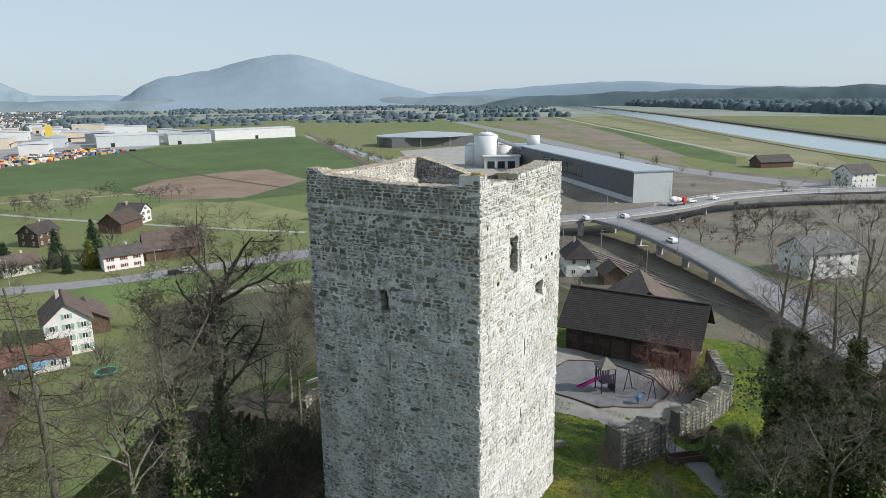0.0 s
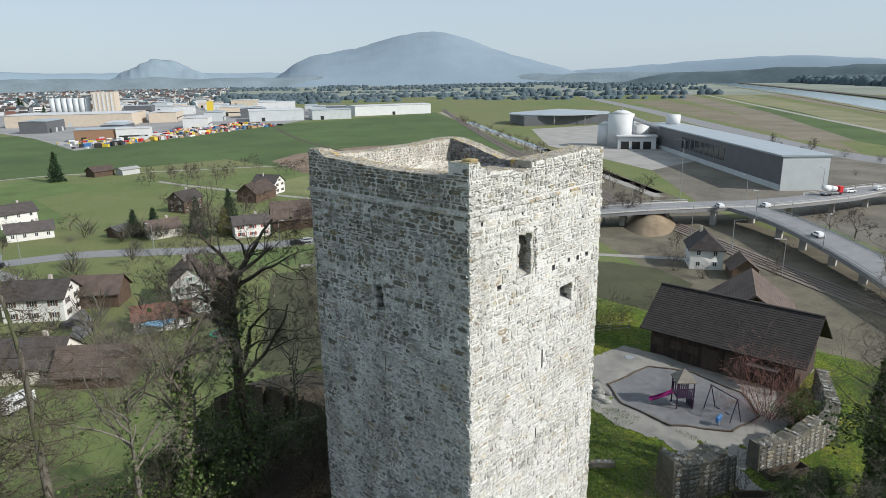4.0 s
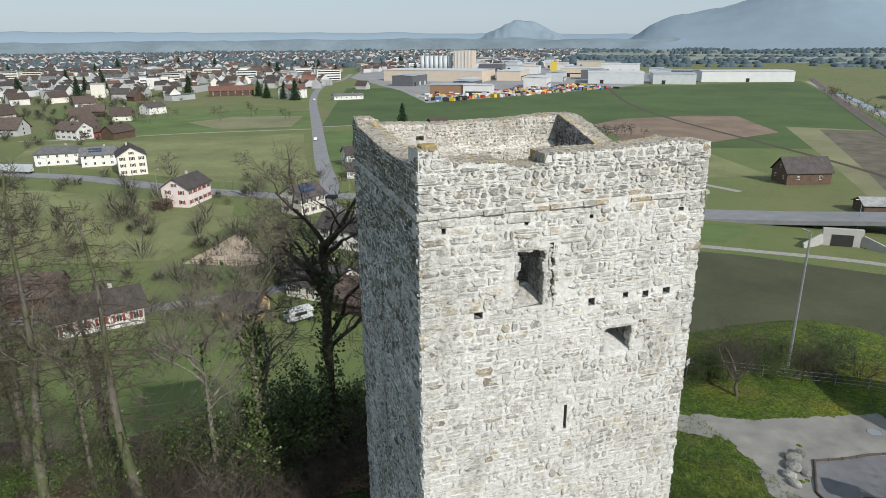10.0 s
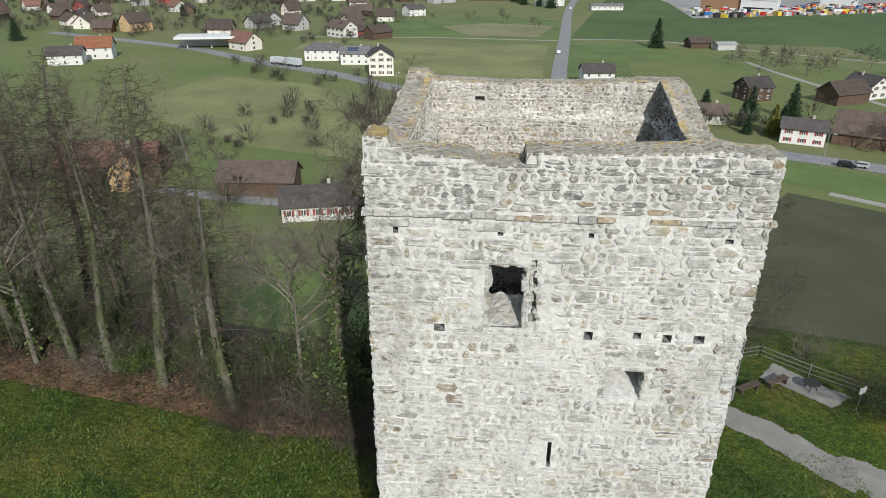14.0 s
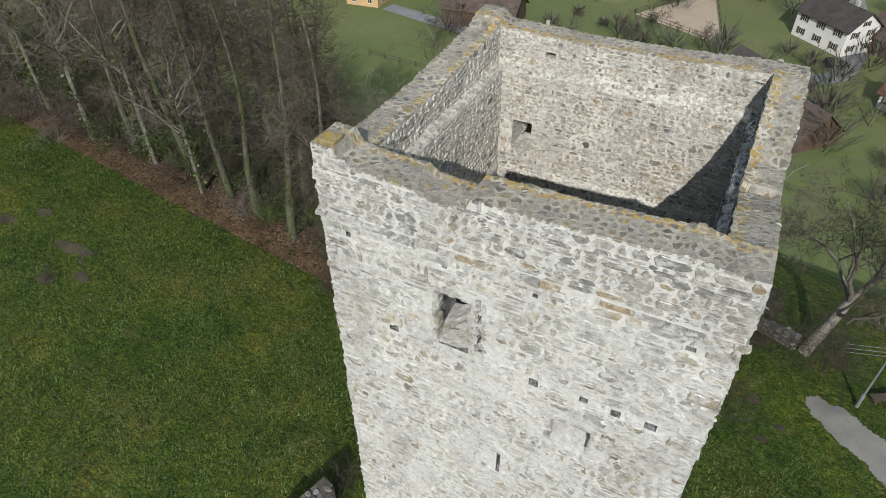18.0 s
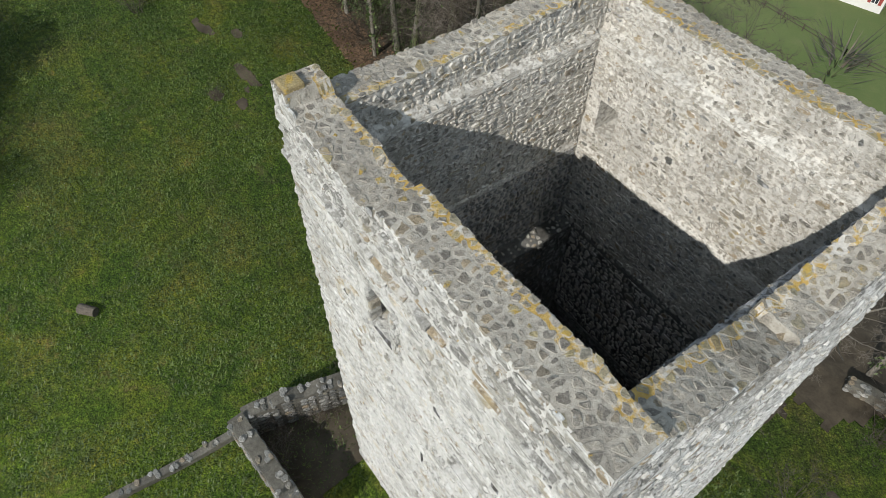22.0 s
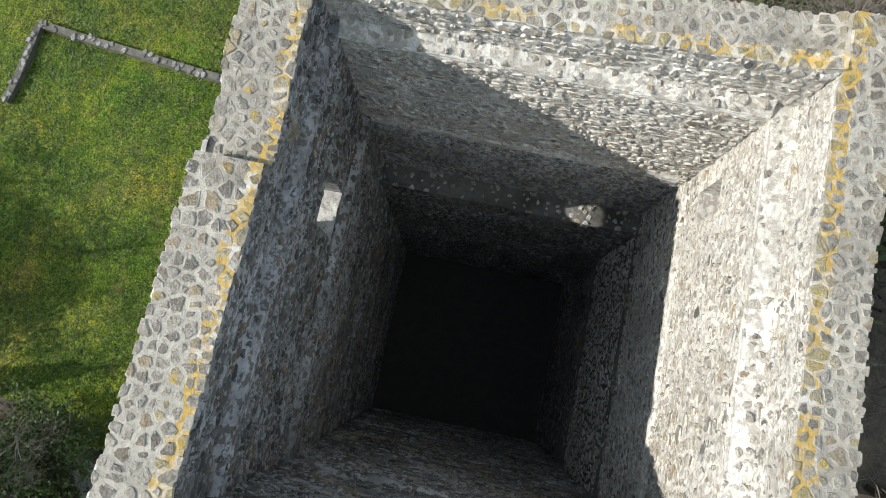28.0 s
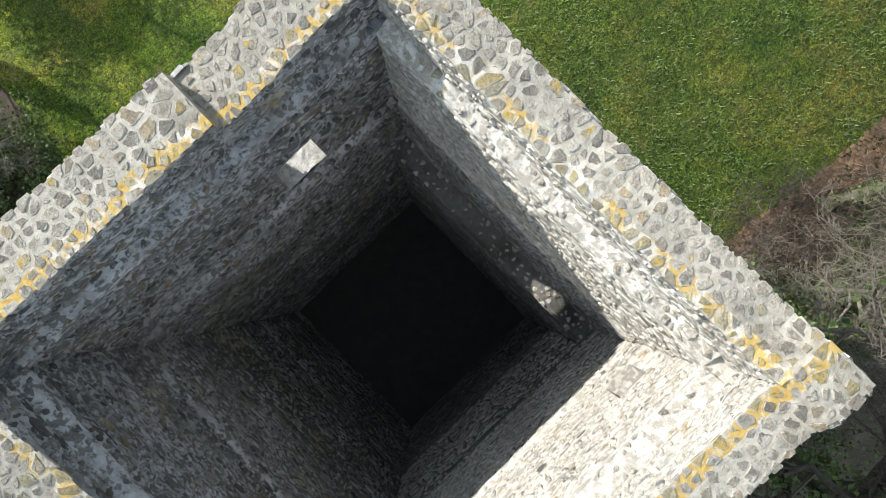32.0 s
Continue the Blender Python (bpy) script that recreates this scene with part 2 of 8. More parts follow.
TOP_SOUTH = [(0, 21.95), (0.62, 21.95), (0.70, 21.66), (1.1, 21.56), (2.6, 21.50), (2.85, 21.34), (3.96, 21.30), (3.98, 21.64), (6.2, 21.66), (8.0, 21.74), (8.6, 21.82), (9.3, 21.70), (10, 21.70)]
TOP_WEST = [(0, 21.9), (0.5, 21.6), (1.1, 21.40), (4.4, 21.36), (7.2, 21.53), (8.6, 21.60), (9.2, 21.88), (9.9, 21.90)]
TOP_EAST = [(0, 21.70), (1.0, 21.48), (2.3, 21.23), (3.6, 20.93), (4.55, 20.60), (4.65, 20.78), (5.5, 20.80), (6.4, 21.04), (7.4, 21.34), (8.9, 21.70), (9.9, 21.70)]
TOP_NORTH = [(0, 21.90), (0.7, 21.88), (1.0, 21.62), (3.5, 21.52), (6.5, 21.56), (8.9, 21.70), (10, 21.70)]

# z from, z to, thickness of the south, west, east and north walls
LAYERS = [(20.35, 23.0, 1.04, 0.89, 0.86, 0.83), (16.7, 20.35, 1.26, 1.18, 1.10, 1.20), (13.4, 16.7, 1.42, 1.25, 1.20, 1.28),
          (9.0, 13.4, 1.46, 1.80, 1.25, 1.34), (T_BASE, 9.0, 1.52, 1.86, 1.31, 1.40)]
# openings: along the wall from, to, height from, to, depth (99: right through)
PUT = [(x - 0.08 + 0.03 * math.sin(x * 9), x + 0.09 + 0.04 * math.sin(x * 5), z - 0.07 + 0.03 * math.sin(x * 7), z + 0.08, 0.45) for x, z in ((0.75, 19.52), (3.46, 19.54), (5.7, 19.52), (9.08, 19.48), (0.29, 16.66), (9.84, 15.37))]
PUT += [(x - 0.12 + 0.04 * math.sin(x * 9), x + 0.13, z - 0.12 + 0.04 * math.sin(x * 7), z + 0.1 + 0.03 * math.sin(x * 11), 0.4) for x, z in ((1.9, 16.62), (7.2, 16.66), (8.01, 16.6), (8.87, 16.62), (5.92, 16.58))]
OPEN_SOUTH = [(3.14, 4.18, 16.72, 18.66, 99), (4.34, 4.5, 16.95, 18.3, 0.3), (4.22, 4.42, 18.3, 18.8, 0.25), (6.45, 7.64, 14.53, 15.5, 1.1), (5.12, 5.24, 11.85, 12.8, 0.8), (4.74, 4.84, 8.0, 8.9, 0.8)] + PUT
OPEN_WEST = [(4.94, 5.6, 14.98, 16.16, 1.12), (5.03, 5.13, 11.85, 12.75, 0.8)] + [(y - 0.09, y + 0.09, z - 0.1, z + 0.1, 0.4) for y, z in (
    (9.01, 16.54), (8.15, 16.56), (7.17, 16.6), (4.49, 16.66), (3.77, 16.46), (2.76, 16.6), (0.91, 16.56), (6.55, 19.57), (5.74, 19.47), (3.78, 19.45), (0.45, 19.5), (7.0, 12.0), (1.7, 9.6))]
OPEN_NORTH = [(1.68, 2.38, 17.5, 18.6, 99), (2.5, 2.85, 20.84, 21.04, 99)]
OPEN_EAST = [(5.2, 5.35, 12.0, 13.0, 0.8), (2.0, 2.2, 18.2, 18.4, 0.5), (7.0, 7.2, 18.2, 18.4, 0.5)]


def stone_mat(name, tones, lichen=0.35, moss=0.3, rough=0.92, wash=0.0, wash_tone=(0.66, 0.64, 0.60)):
    """Rubble stone: its tone differs from stone to stone, with grain, pale lime wash, orange lichen and moss."""
    m = material(name, rough)
    geo = m.node_tree.nodes.new("ShaderNodeNewGeometry")
    info = m.node_tree.nodes.new("ShaderNodeObjectInfo")
    pick = math_node(m, 'FRACT', math_node(m, 'ADD', geo.outputs["Random Per Island"], info.outputs["Random"]))
    c = ramp(m, pick, tones)
    g1 = noise_fac(m, 5.0, 6, 0.65)
    g2 = noise_fac(m, 26.0, 6, 0.75)
    c = mixed(m, 1.0, c, ramp(m, g1, [(0.3, (0.68, 0.68, 0.67)), (0.7, (1.28, 1.27, 1.25))]), 'MULTIPLY')
    c = mixed(m, 1.0, c, ramp(m, g2, [(0.32, (0.64, 0.64, 0.64)), (0.68, (1.42, 1.42, 1.40))]), 'MULTIPLY')
    if wash:
        w = noise_fac(m, 4.2, 7, 0.72, stretch=(1, 1, 1.7))
        v = noise_fac(m, 0.55, 4, 0.6)
        k = math_node(m, 'ADD', w, math_node(m, 'MULTIPLY', math_node(m, 'SUBTRACT', v, 0.5), 0.45))
        c = mixed(m, ramp(m, k, [(0.62 - 0.24 * wash, (0, 0, 0)), (0.72 - 0.24 * wash, (0.85, 0.85, 0.85))]), c, wash_tone)
    st = noise_fac(m, 0.42, 7, 0.7)
    c = mixed(m, 1.0, c, ramp(m, st, [(0.32, (0.66, 0.65, 0.62)), (0.48, (0.97, 0.97, 0.96)), (0.7, (1.1, 1.1, 1.1))]), 'MULTIPLY')
    oc = noise_fac(m, 0.75, 7, 0.72)
    c = mixed(m, ramp(m, oc, [(0.57, (0, 0, 0)), (0.68, (0.55, 0.55, 0.55))]), c, (0.47, 0.38, 0.20))
    if lichen:
        l = noise_fac(m, 2.6, 7, 0.75)
        c = mixed(m, ramp(m, l, [(0.66 - 0.12 * lichen, (0, 0, 0)), (0.72 - 0.12 * lichen, (0.85, 0.85, 0.85))]), c, (0.50, 0.34, 0.07))
    if moss:
        k = noise_fac(m, 0.9, 6, 0.75, stretch=(1, 1, 0.5))
        c = mixed(m, ramp(m, k, [(0.60 - 0.1 * moss, (0, 0, 0)), (0.76 - 0.1 * moss, (0.7, 0.7, 0.7))]), c, (0.085, 0.085, 0.055))
    edge = noise_fac(m, 16.0, 5, 0.7, stretch=(1, 1, 1.6))
    c = mixed(m, ramp(m, edge, [(0.30, (0.6, 0.6, 0.6)), (0.38, (0, 0, 0))]), c, (0.14, 0.135, 0.125))
    return finish(m, c, math_node(m, 'ADD', g2, g1), 1.0, 0.05)


def mortar_mat(name, color, dirt, pebble=None):
    """Lime mortar with dirt and pits, their shade painted as dark specks; pebble: the tone of small stones that show in
    it.
    """
    m = material(name, 0.95)
    a, b, f = noise_fac(m, 0.8, 6, 0.7), noise_fac(m, 7.0, 6, 0.7), noise_fac(m, 60.0, 4, 0.7)
    c = ramp(m, a, [(0.35, tuple(x * (1 - dirt) for x in color)), (0.6, color)])
    c = mixed(m, 1.0, c, ramp(m, b, [(0.3, (0.70, 0.69, 0.67)), (0.65, (1.12, 1.12, 1.12))]), 'MULTIPLY')
    pit_shade = noise_fac(m, 11.0, 5, 0.7, stretch=(1, 1, 1.5))
    c = mixed(m, ramp(m, pit_shade, [(0.30, (0.8, 0.8, 0.8)), (0.38, (0, 0, 0))]), c, tuple(x * 0.3 for x in color))
    st = noise_fac(m, 0.42, 7, 0.7)
    c = mixed(m, 1.0, c, ramp(m, st, [(0.30, (0.62, 0.60, 0.56)), (0.46, (0.97, 0.97, 0.96))]), 'MULTIPLY')
    if pebble:
        pb = noise_fac(m, 6.5, 4, 0.62, stretch=(1, 1, 1.5))
        big = noise_fac(m, 1.3, 6, 0.7)
        k = math_node(m, 'ADD', pb, math_node(m, 'MULTIPLY', math_node(m, 'SUBTRACT', big, 0.5), 0.35))
        c = mixed(m, ramp(m, k, [(0.50, (0, 0, 0)), (0.555, (0.85, 0.85, 0.85))]), c, mixed(m, 1.0, pebble, ramp(m, f, [(0.3, (0.6, 0.6, 0.6)), (0.7, (1.4, 1.38, 1.35))]), 'MULTIPLY'))
    return finish(m, c, math_node(m, 'ADD', b, math_node(m, 'MULTIPLY', f, 0.3)), 0.9, 0.05)


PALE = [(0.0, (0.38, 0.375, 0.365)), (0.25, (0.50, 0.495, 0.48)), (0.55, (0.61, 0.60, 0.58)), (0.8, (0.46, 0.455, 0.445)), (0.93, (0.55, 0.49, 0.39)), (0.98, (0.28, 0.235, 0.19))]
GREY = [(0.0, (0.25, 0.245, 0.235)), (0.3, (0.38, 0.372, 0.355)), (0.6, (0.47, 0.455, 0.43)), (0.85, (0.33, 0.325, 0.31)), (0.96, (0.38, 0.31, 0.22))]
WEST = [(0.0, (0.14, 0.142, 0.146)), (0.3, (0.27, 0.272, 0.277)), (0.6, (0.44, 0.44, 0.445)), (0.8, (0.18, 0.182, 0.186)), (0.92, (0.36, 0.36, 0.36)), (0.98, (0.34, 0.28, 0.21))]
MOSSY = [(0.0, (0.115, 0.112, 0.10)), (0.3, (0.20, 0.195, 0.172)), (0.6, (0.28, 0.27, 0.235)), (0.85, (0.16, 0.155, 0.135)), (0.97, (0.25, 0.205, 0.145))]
BEIGE_STONE = [(0.0, (0.22, 0.206, 0.182)), (0.3, (0.38, 0.355, 0.31)), (0.6, (0.52, 0.49, 0.43)), (0.85, (0.31, 0.292, 0.26)), (0.95, (0.38, 0.31, 0.22))]
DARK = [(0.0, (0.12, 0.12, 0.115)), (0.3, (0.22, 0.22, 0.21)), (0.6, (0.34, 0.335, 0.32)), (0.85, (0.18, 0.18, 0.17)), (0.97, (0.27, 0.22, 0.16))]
# Darker tones that paint the shade on the south and east inner faces.
SHADE_TONES = [(0.0, (0.07, 0.07, 0.068)), (0.3, (0.13, 0.13, 0.127)), (0.6, (0.21, 0.208, 0.20)), (0.85, (0.10, 0.10, 0.097)), (0.97, (0.19, 0.15, 0.11))]
COPE = [(0.0, (0.19, 0.175, 0.155)), (0.3, (0.31, 0.282, 0.243)), (0.6, (0.43, 0.392, 0.335)), (0.85, (0.24, 0.22, 0.192)), (0.95, (0.33, 0.27, 0.19))]
TONE_GREY, TONE_DARK = GREY, DARK
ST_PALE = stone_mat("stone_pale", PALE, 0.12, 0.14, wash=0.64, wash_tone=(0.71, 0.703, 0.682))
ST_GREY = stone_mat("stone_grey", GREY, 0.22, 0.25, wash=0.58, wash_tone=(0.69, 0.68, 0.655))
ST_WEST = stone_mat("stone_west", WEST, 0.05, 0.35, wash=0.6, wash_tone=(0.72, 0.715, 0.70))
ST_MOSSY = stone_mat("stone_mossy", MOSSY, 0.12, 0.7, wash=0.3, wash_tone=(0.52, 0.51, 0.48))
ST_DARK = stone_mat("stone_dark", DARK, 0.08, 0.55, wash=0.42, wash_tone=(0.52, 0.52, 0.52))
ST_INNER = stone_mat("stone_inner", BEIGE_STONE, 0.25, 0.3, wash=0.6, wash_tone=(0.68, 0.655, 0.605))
ST_SHADE = stone_mat("stone_damp", SHADE_TONES, 0.06, 0.5, wash=0.46, wash_tone=(0.52, 0.525, 0.54))
ST_COPE = stone_mat("stone_coping", COPE, 0.3, 0.2, wash=0.34, wash_tone=(0.50, 0.47, 0.415))
ST_LICHEN = stone_mat("stone_lichen", [(0.0, (0.30, 0.27, 0.20)), (0.5, (0.40, 0.34, 0.20)), (0.8, (0.28, 0.26, 0.22)), (1.0, (0.40, 0.31, 0.14))], 0.95, 0.1)
MO_PALE = mortar_mat("mortar_pale", (0.73, 0.723, 0.702), 0.2)
MO_WEST = mortar_mat("mortar_west", (0.76, 0.76, 0.76), 0.55)
MO_GREY = mortar_mat("mortar_grey", (0.74, 0.725, 0.69), 0.35)
# Dark mortar that paints the gloom of lower storeys, ledges and recess backs.
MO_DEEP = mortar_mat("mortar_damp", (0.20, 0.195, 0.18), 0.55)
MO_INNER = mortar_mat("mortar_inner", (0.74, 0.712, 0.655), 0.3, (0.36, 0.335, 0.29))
# mortar of those inner faces, with their shade in its colour
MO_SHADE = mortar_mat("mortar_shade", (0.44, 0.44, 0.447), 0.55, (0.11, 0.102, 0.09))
MO_COPE = mortar_mat("mortar_coping", (0.485, 0.45, 0.388), 0.35)


def mortar_lichen():
    """Coping mortar overgrown with patches of ochre lichen."""
    m = material("mortar_lichen", 0.95)
    a, b, f = noise_fac(m, 1.9, 7, 0.75), noise_fac(m, 8.0, 6, 0.7), noise_fac(m, 50.0, 4, 0.7)
    c = ramp(m, b, [(0.3, (0.42, 0.40, 0.36)), (0.65, (0.62, 0.59, 0.53))])
    c = mixed(m, ramp(m, a, [(0.42, (0, 0, 0)), (0.53, (0.9, 0.9, 0.9))]), c, ramp(m, b, [(0.3, (0.36, 0.22, 0.035)), (0.7, (0.56, 0.38, 0.09))]))
    return finish(m, c, math_node(m, 'ADD', b, math_node(m, 'MULTIPLY', f, 0.3)), 0.9, 0.05)


MO_LICHEN = mortar_lichen()


class Wall:
    """One tower wall: s runs along it, d from its outer face inwards."""

    def __init__(self, name, length, place, outward, thick, top, holes, side):
        self.name, self.L, self.place, self.out, self.t, self.holes, self.side = name, length, place, outward, thick, holes, side
        self.top, self.knots = (lambda s: profile(top, s) + 0.03 * noise.noise((s * 3.1, length, side))), [k for k, _ in top]

    def span(self, layer):
        if not self.side:
            return 0.0, self.L
        return LAYERS[layer][2], self.L - LAYERS[layer][5]

    def core(self):
        vs, fs, ms = [], [], []

        def quad(a, b, c, d, m=0):
            i = len(vs)
            vs.extend(self.place(*p) for p in (a, b, c, d))
            fs.append((i, i + 1, i + 2, i + 3))
            ms.append(m)

        for n, (z0, z1, *_) in enumerate(LAYERS):
            t = self.t[n]
            lo, hi = self.span(n)
            first = n == 0
            S = sorted({lo, hi, *(h[i] for h in self.holes for i in (0, 1) if lo < h[i] < hi), *([lo + k * (hi - lo) / 40 for k in range(41)] if first else []), *([k for k in self.knots if lo < k < hi] if first else [])})
            Z = sorted({z0, *([] if first else [z1]), *(h[i] for h in self.holes for i in (2, 3) if z0 < h[i] < z1 and (not first or h[i] < 21.2))})
            rows = list(zip(Z, Z[1:] + ([None] if first else [])))
            rows = [r for r in rows if len(r) == 2 and r[0] != r[1]]
            if first:
                rows = list(zip(Z, Z[1:])) + [(Z[-1], None)]

            def depth(s0, s1, za, zb):
                s, z = (s0 + s1) / 2, za + 0.001 if zb is None else (za + zb) / 2
                for h in self.holes:
                    if h[0] < s < h[1] and h[2] < z < h[3]:
                        return min(h[4], t)
                return 0.0

            zt = lambda s, zb: (self.top(s) if zb is None else zb)
            grid = {}
            for i, (s0, s1) in enumerate(zip(S, S[1:])):
                for j, (za, zb) in enumerate(rows):
                    grid[i, j] = depth(s0, s1, za, zb)
            for (i, j), d in grid.items():
                s0, s1, (za, zb) = S[i], S[i + 1], rows[j]
                a1, b1 = zt(s0, zb), zt(s1, zb)
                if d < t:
                    # recess backs deeper than 0.3 take the dark mortar as painted shade
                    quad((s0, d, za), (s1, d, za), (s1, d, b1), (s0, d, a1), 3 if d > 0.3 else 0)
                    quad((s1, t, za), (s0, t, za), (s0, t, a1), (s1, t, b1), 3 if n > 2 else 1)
                nb = grid.get((i + 1, j))
                if nb is not None and nb != d:
                    quad((s1, min(d, nb), za), (s1, max(d, nb), za), (s1, max(d, nb), b1), (s1, min(d, nb), b1), 1)
                up = grid.get((i, j + 1))
                if up is not None and up != d:
                    quad((s0, min(d, up), zb), (s1, min(d, up), zb), (s1, max(d, up), zb), (s0, max(d, up), zb), 1)
                if zb is None:
                    k0, k1 = (t - 0.26 - 0.12 * noise.noise((q * 2.3, self.L, t * 9)) for q in (s0, s1))
                    quad((s0, 0, a1), (s1, 0, b1), (s1, k1, b1), (s0, k0, a1), 2)
                    quad((s0, k0, a1), (s1, k1, b1), (s1, t, b1), (s0, t, a1), 4)
            for s in (lo, hi):
                quad((s, 0, z0), (s, t, z0), (s, t, zt(s, None if first else z1)), (s, 0, zt(s, None if first else z1)))
            if not first:
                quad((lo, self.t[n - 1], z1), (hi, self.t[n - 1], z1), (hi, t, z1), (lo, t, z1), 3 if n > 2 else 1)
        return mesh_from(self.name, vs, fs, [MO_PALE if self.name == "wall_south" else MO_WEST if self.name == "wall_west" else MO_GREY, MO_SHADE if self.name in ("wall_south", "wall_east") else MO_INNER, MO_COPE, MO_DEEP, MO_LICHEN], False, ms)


def jag(poly, amount, rnd):
    return [(u + rnd.uniform(-amount, amount), v + rnd.uniform(-amount, amount)) for u, v in poly]


def stone_shape(poly, lift, rnd, sink=0.03, chamfer=0.2, spread=0.4):
    """Corner points (u, v, out) and faces of one stone that sits in the mortar."""
    n = len(poly)
    cu, cv = sum(p[0] for p in poly) / n, sum(p[1] for p in poly) / n
    vs = [(u, v, -sink) for u, v in poly]
    k = 0.06
    vs += [(u, v, lift * rnd.uniform(0.25, 0.7)) for u, v in poly]
    for u, v in poly:
        f = chamfer * rnd.uniform(1 - spread, 1 + spread * 0.6)
        vs.append((u + (cu - u) * f, v + (cv - v) * f, lift * rnd.uniform(0.75, 1.15)))
    fs = [(i, (i + 1) % n, n + (i + 1) % n, n + i) for i in range(n)]
    fs += [(n + i, n + (i + 1) % n, 2 * n + (i + 1) % n, 2 * n + i) for i in range(n)]
    fs.append(tuple(range(2 * n, 3 * n)))
    return vs, fs


def rubble_cells(u0, u1, v0, v1, rnd, size=1.0, long=1.0):
    """Rough courses of long flat rubble: wavy beds of uneven height, stones of uneven length, some split in two."""
    beds = [v0]
    while beds[-1] < v1 - 0.07:
        beds.append(min(v1, beds[-1] + rnd.choice((0.11, 0.15, 0.18, 0.2, 0.23, 0.27)) * size * rnd.uniform(0.9, 1.1)))
    tag = rnd.uniform(0, 900)

    def bed(k, u):
        if k in (0, len(beds) - 1):
            return beds[k]
        return beds[k] + 0.07 * noise.noise((u * 0.45, k * 5.3, tag)) + 0.035 * noise.noise((u * 1.9, k * 7.7, tag))

    out = []

    def stone(a, b, lo, hi):
        """One stone between the lines a and b, from the bed lo to the bed hi."""
        g = rnd.uniform(0.003, 0.013)
        la, lb = a + g + rnd.uniform(0, 0.03), b - g - rnd.uniform(0, 0.03)
        w = lb - la
        if w < 0.06:
            return
        c = min(0.35, 0.09 / w)
        pts = []
        for f in (c * rnd.uniform(0.4, 1.3), rnd.uniform(0.4, 0.6), 1 - c * rnd.uniform(0.4, 1.3)):
            u = la + w * f
            pts.append((u, lo(u) + g + rnd.uniform(0, 0.016)))
        m = (lo(lb) + hi(lb)) / 2
        pts.append((lb + rnd.uniform(-0.02, 0.014), m + rnd.uniform(-0.03, 0.03)))
        for f in (1 - c * rnd.uniform(0.4, 1.3), rnd.uniform(0.4, 0.6), c * rnd.uniform(0.4, 1.3)):
            u = la + w * f
            pts.append((u, hi(u) - g - rnd.uniform(0, 0.016)))
        m = (lo(la) + hi(la)) / 2
        pts.append((la + rnd.uniform(-0.014, 0.02), m + rnd.uniform(-0.03, 0.03)))
        out.append([(min(max(u, u0), u1), v) for u, v in pts])

    for k in range(len(beds) - 1):
        h = beds[k + 1] - beds[k]
        lo, hi = (lambda u, k=k: bed(k, u)), (lambda u, k=k: bed(k + 1, u))
        u = u0 - rnd.uniform(0, 0.3)
        while u < u1:
            ln = rnd.choice((0.17, 0.24, 0.3, 0.36, 0.44, 0.56, 0.7)) * rnd.uniform(0.85, 1.2) * size ** 0.5 * long
            a, b = max(u, u0), min(u + ln, u1)
            u += ln
            if b - a < 0.1:
                continue
            if h > 0.2 and rnd.random() < 0.35:
                mid = lambda q, k=k: bed(k, q) * 0.5 + bed(k + 1, q) * 0.5 + 0.02 * noise.noise((q * 3, k, tag))
                stone(a, b, lo, mid)
                if rnd.random() < 0.5 and b - a > 0.3:
                    stone(a, (a + b) / 2, mid, hi)
                    stone((a + b) / 2, b, mid, hi)
                else:
                    stone(a, b, mid, hi)
            else:
                stone(a, b, lo, hi)
    return out


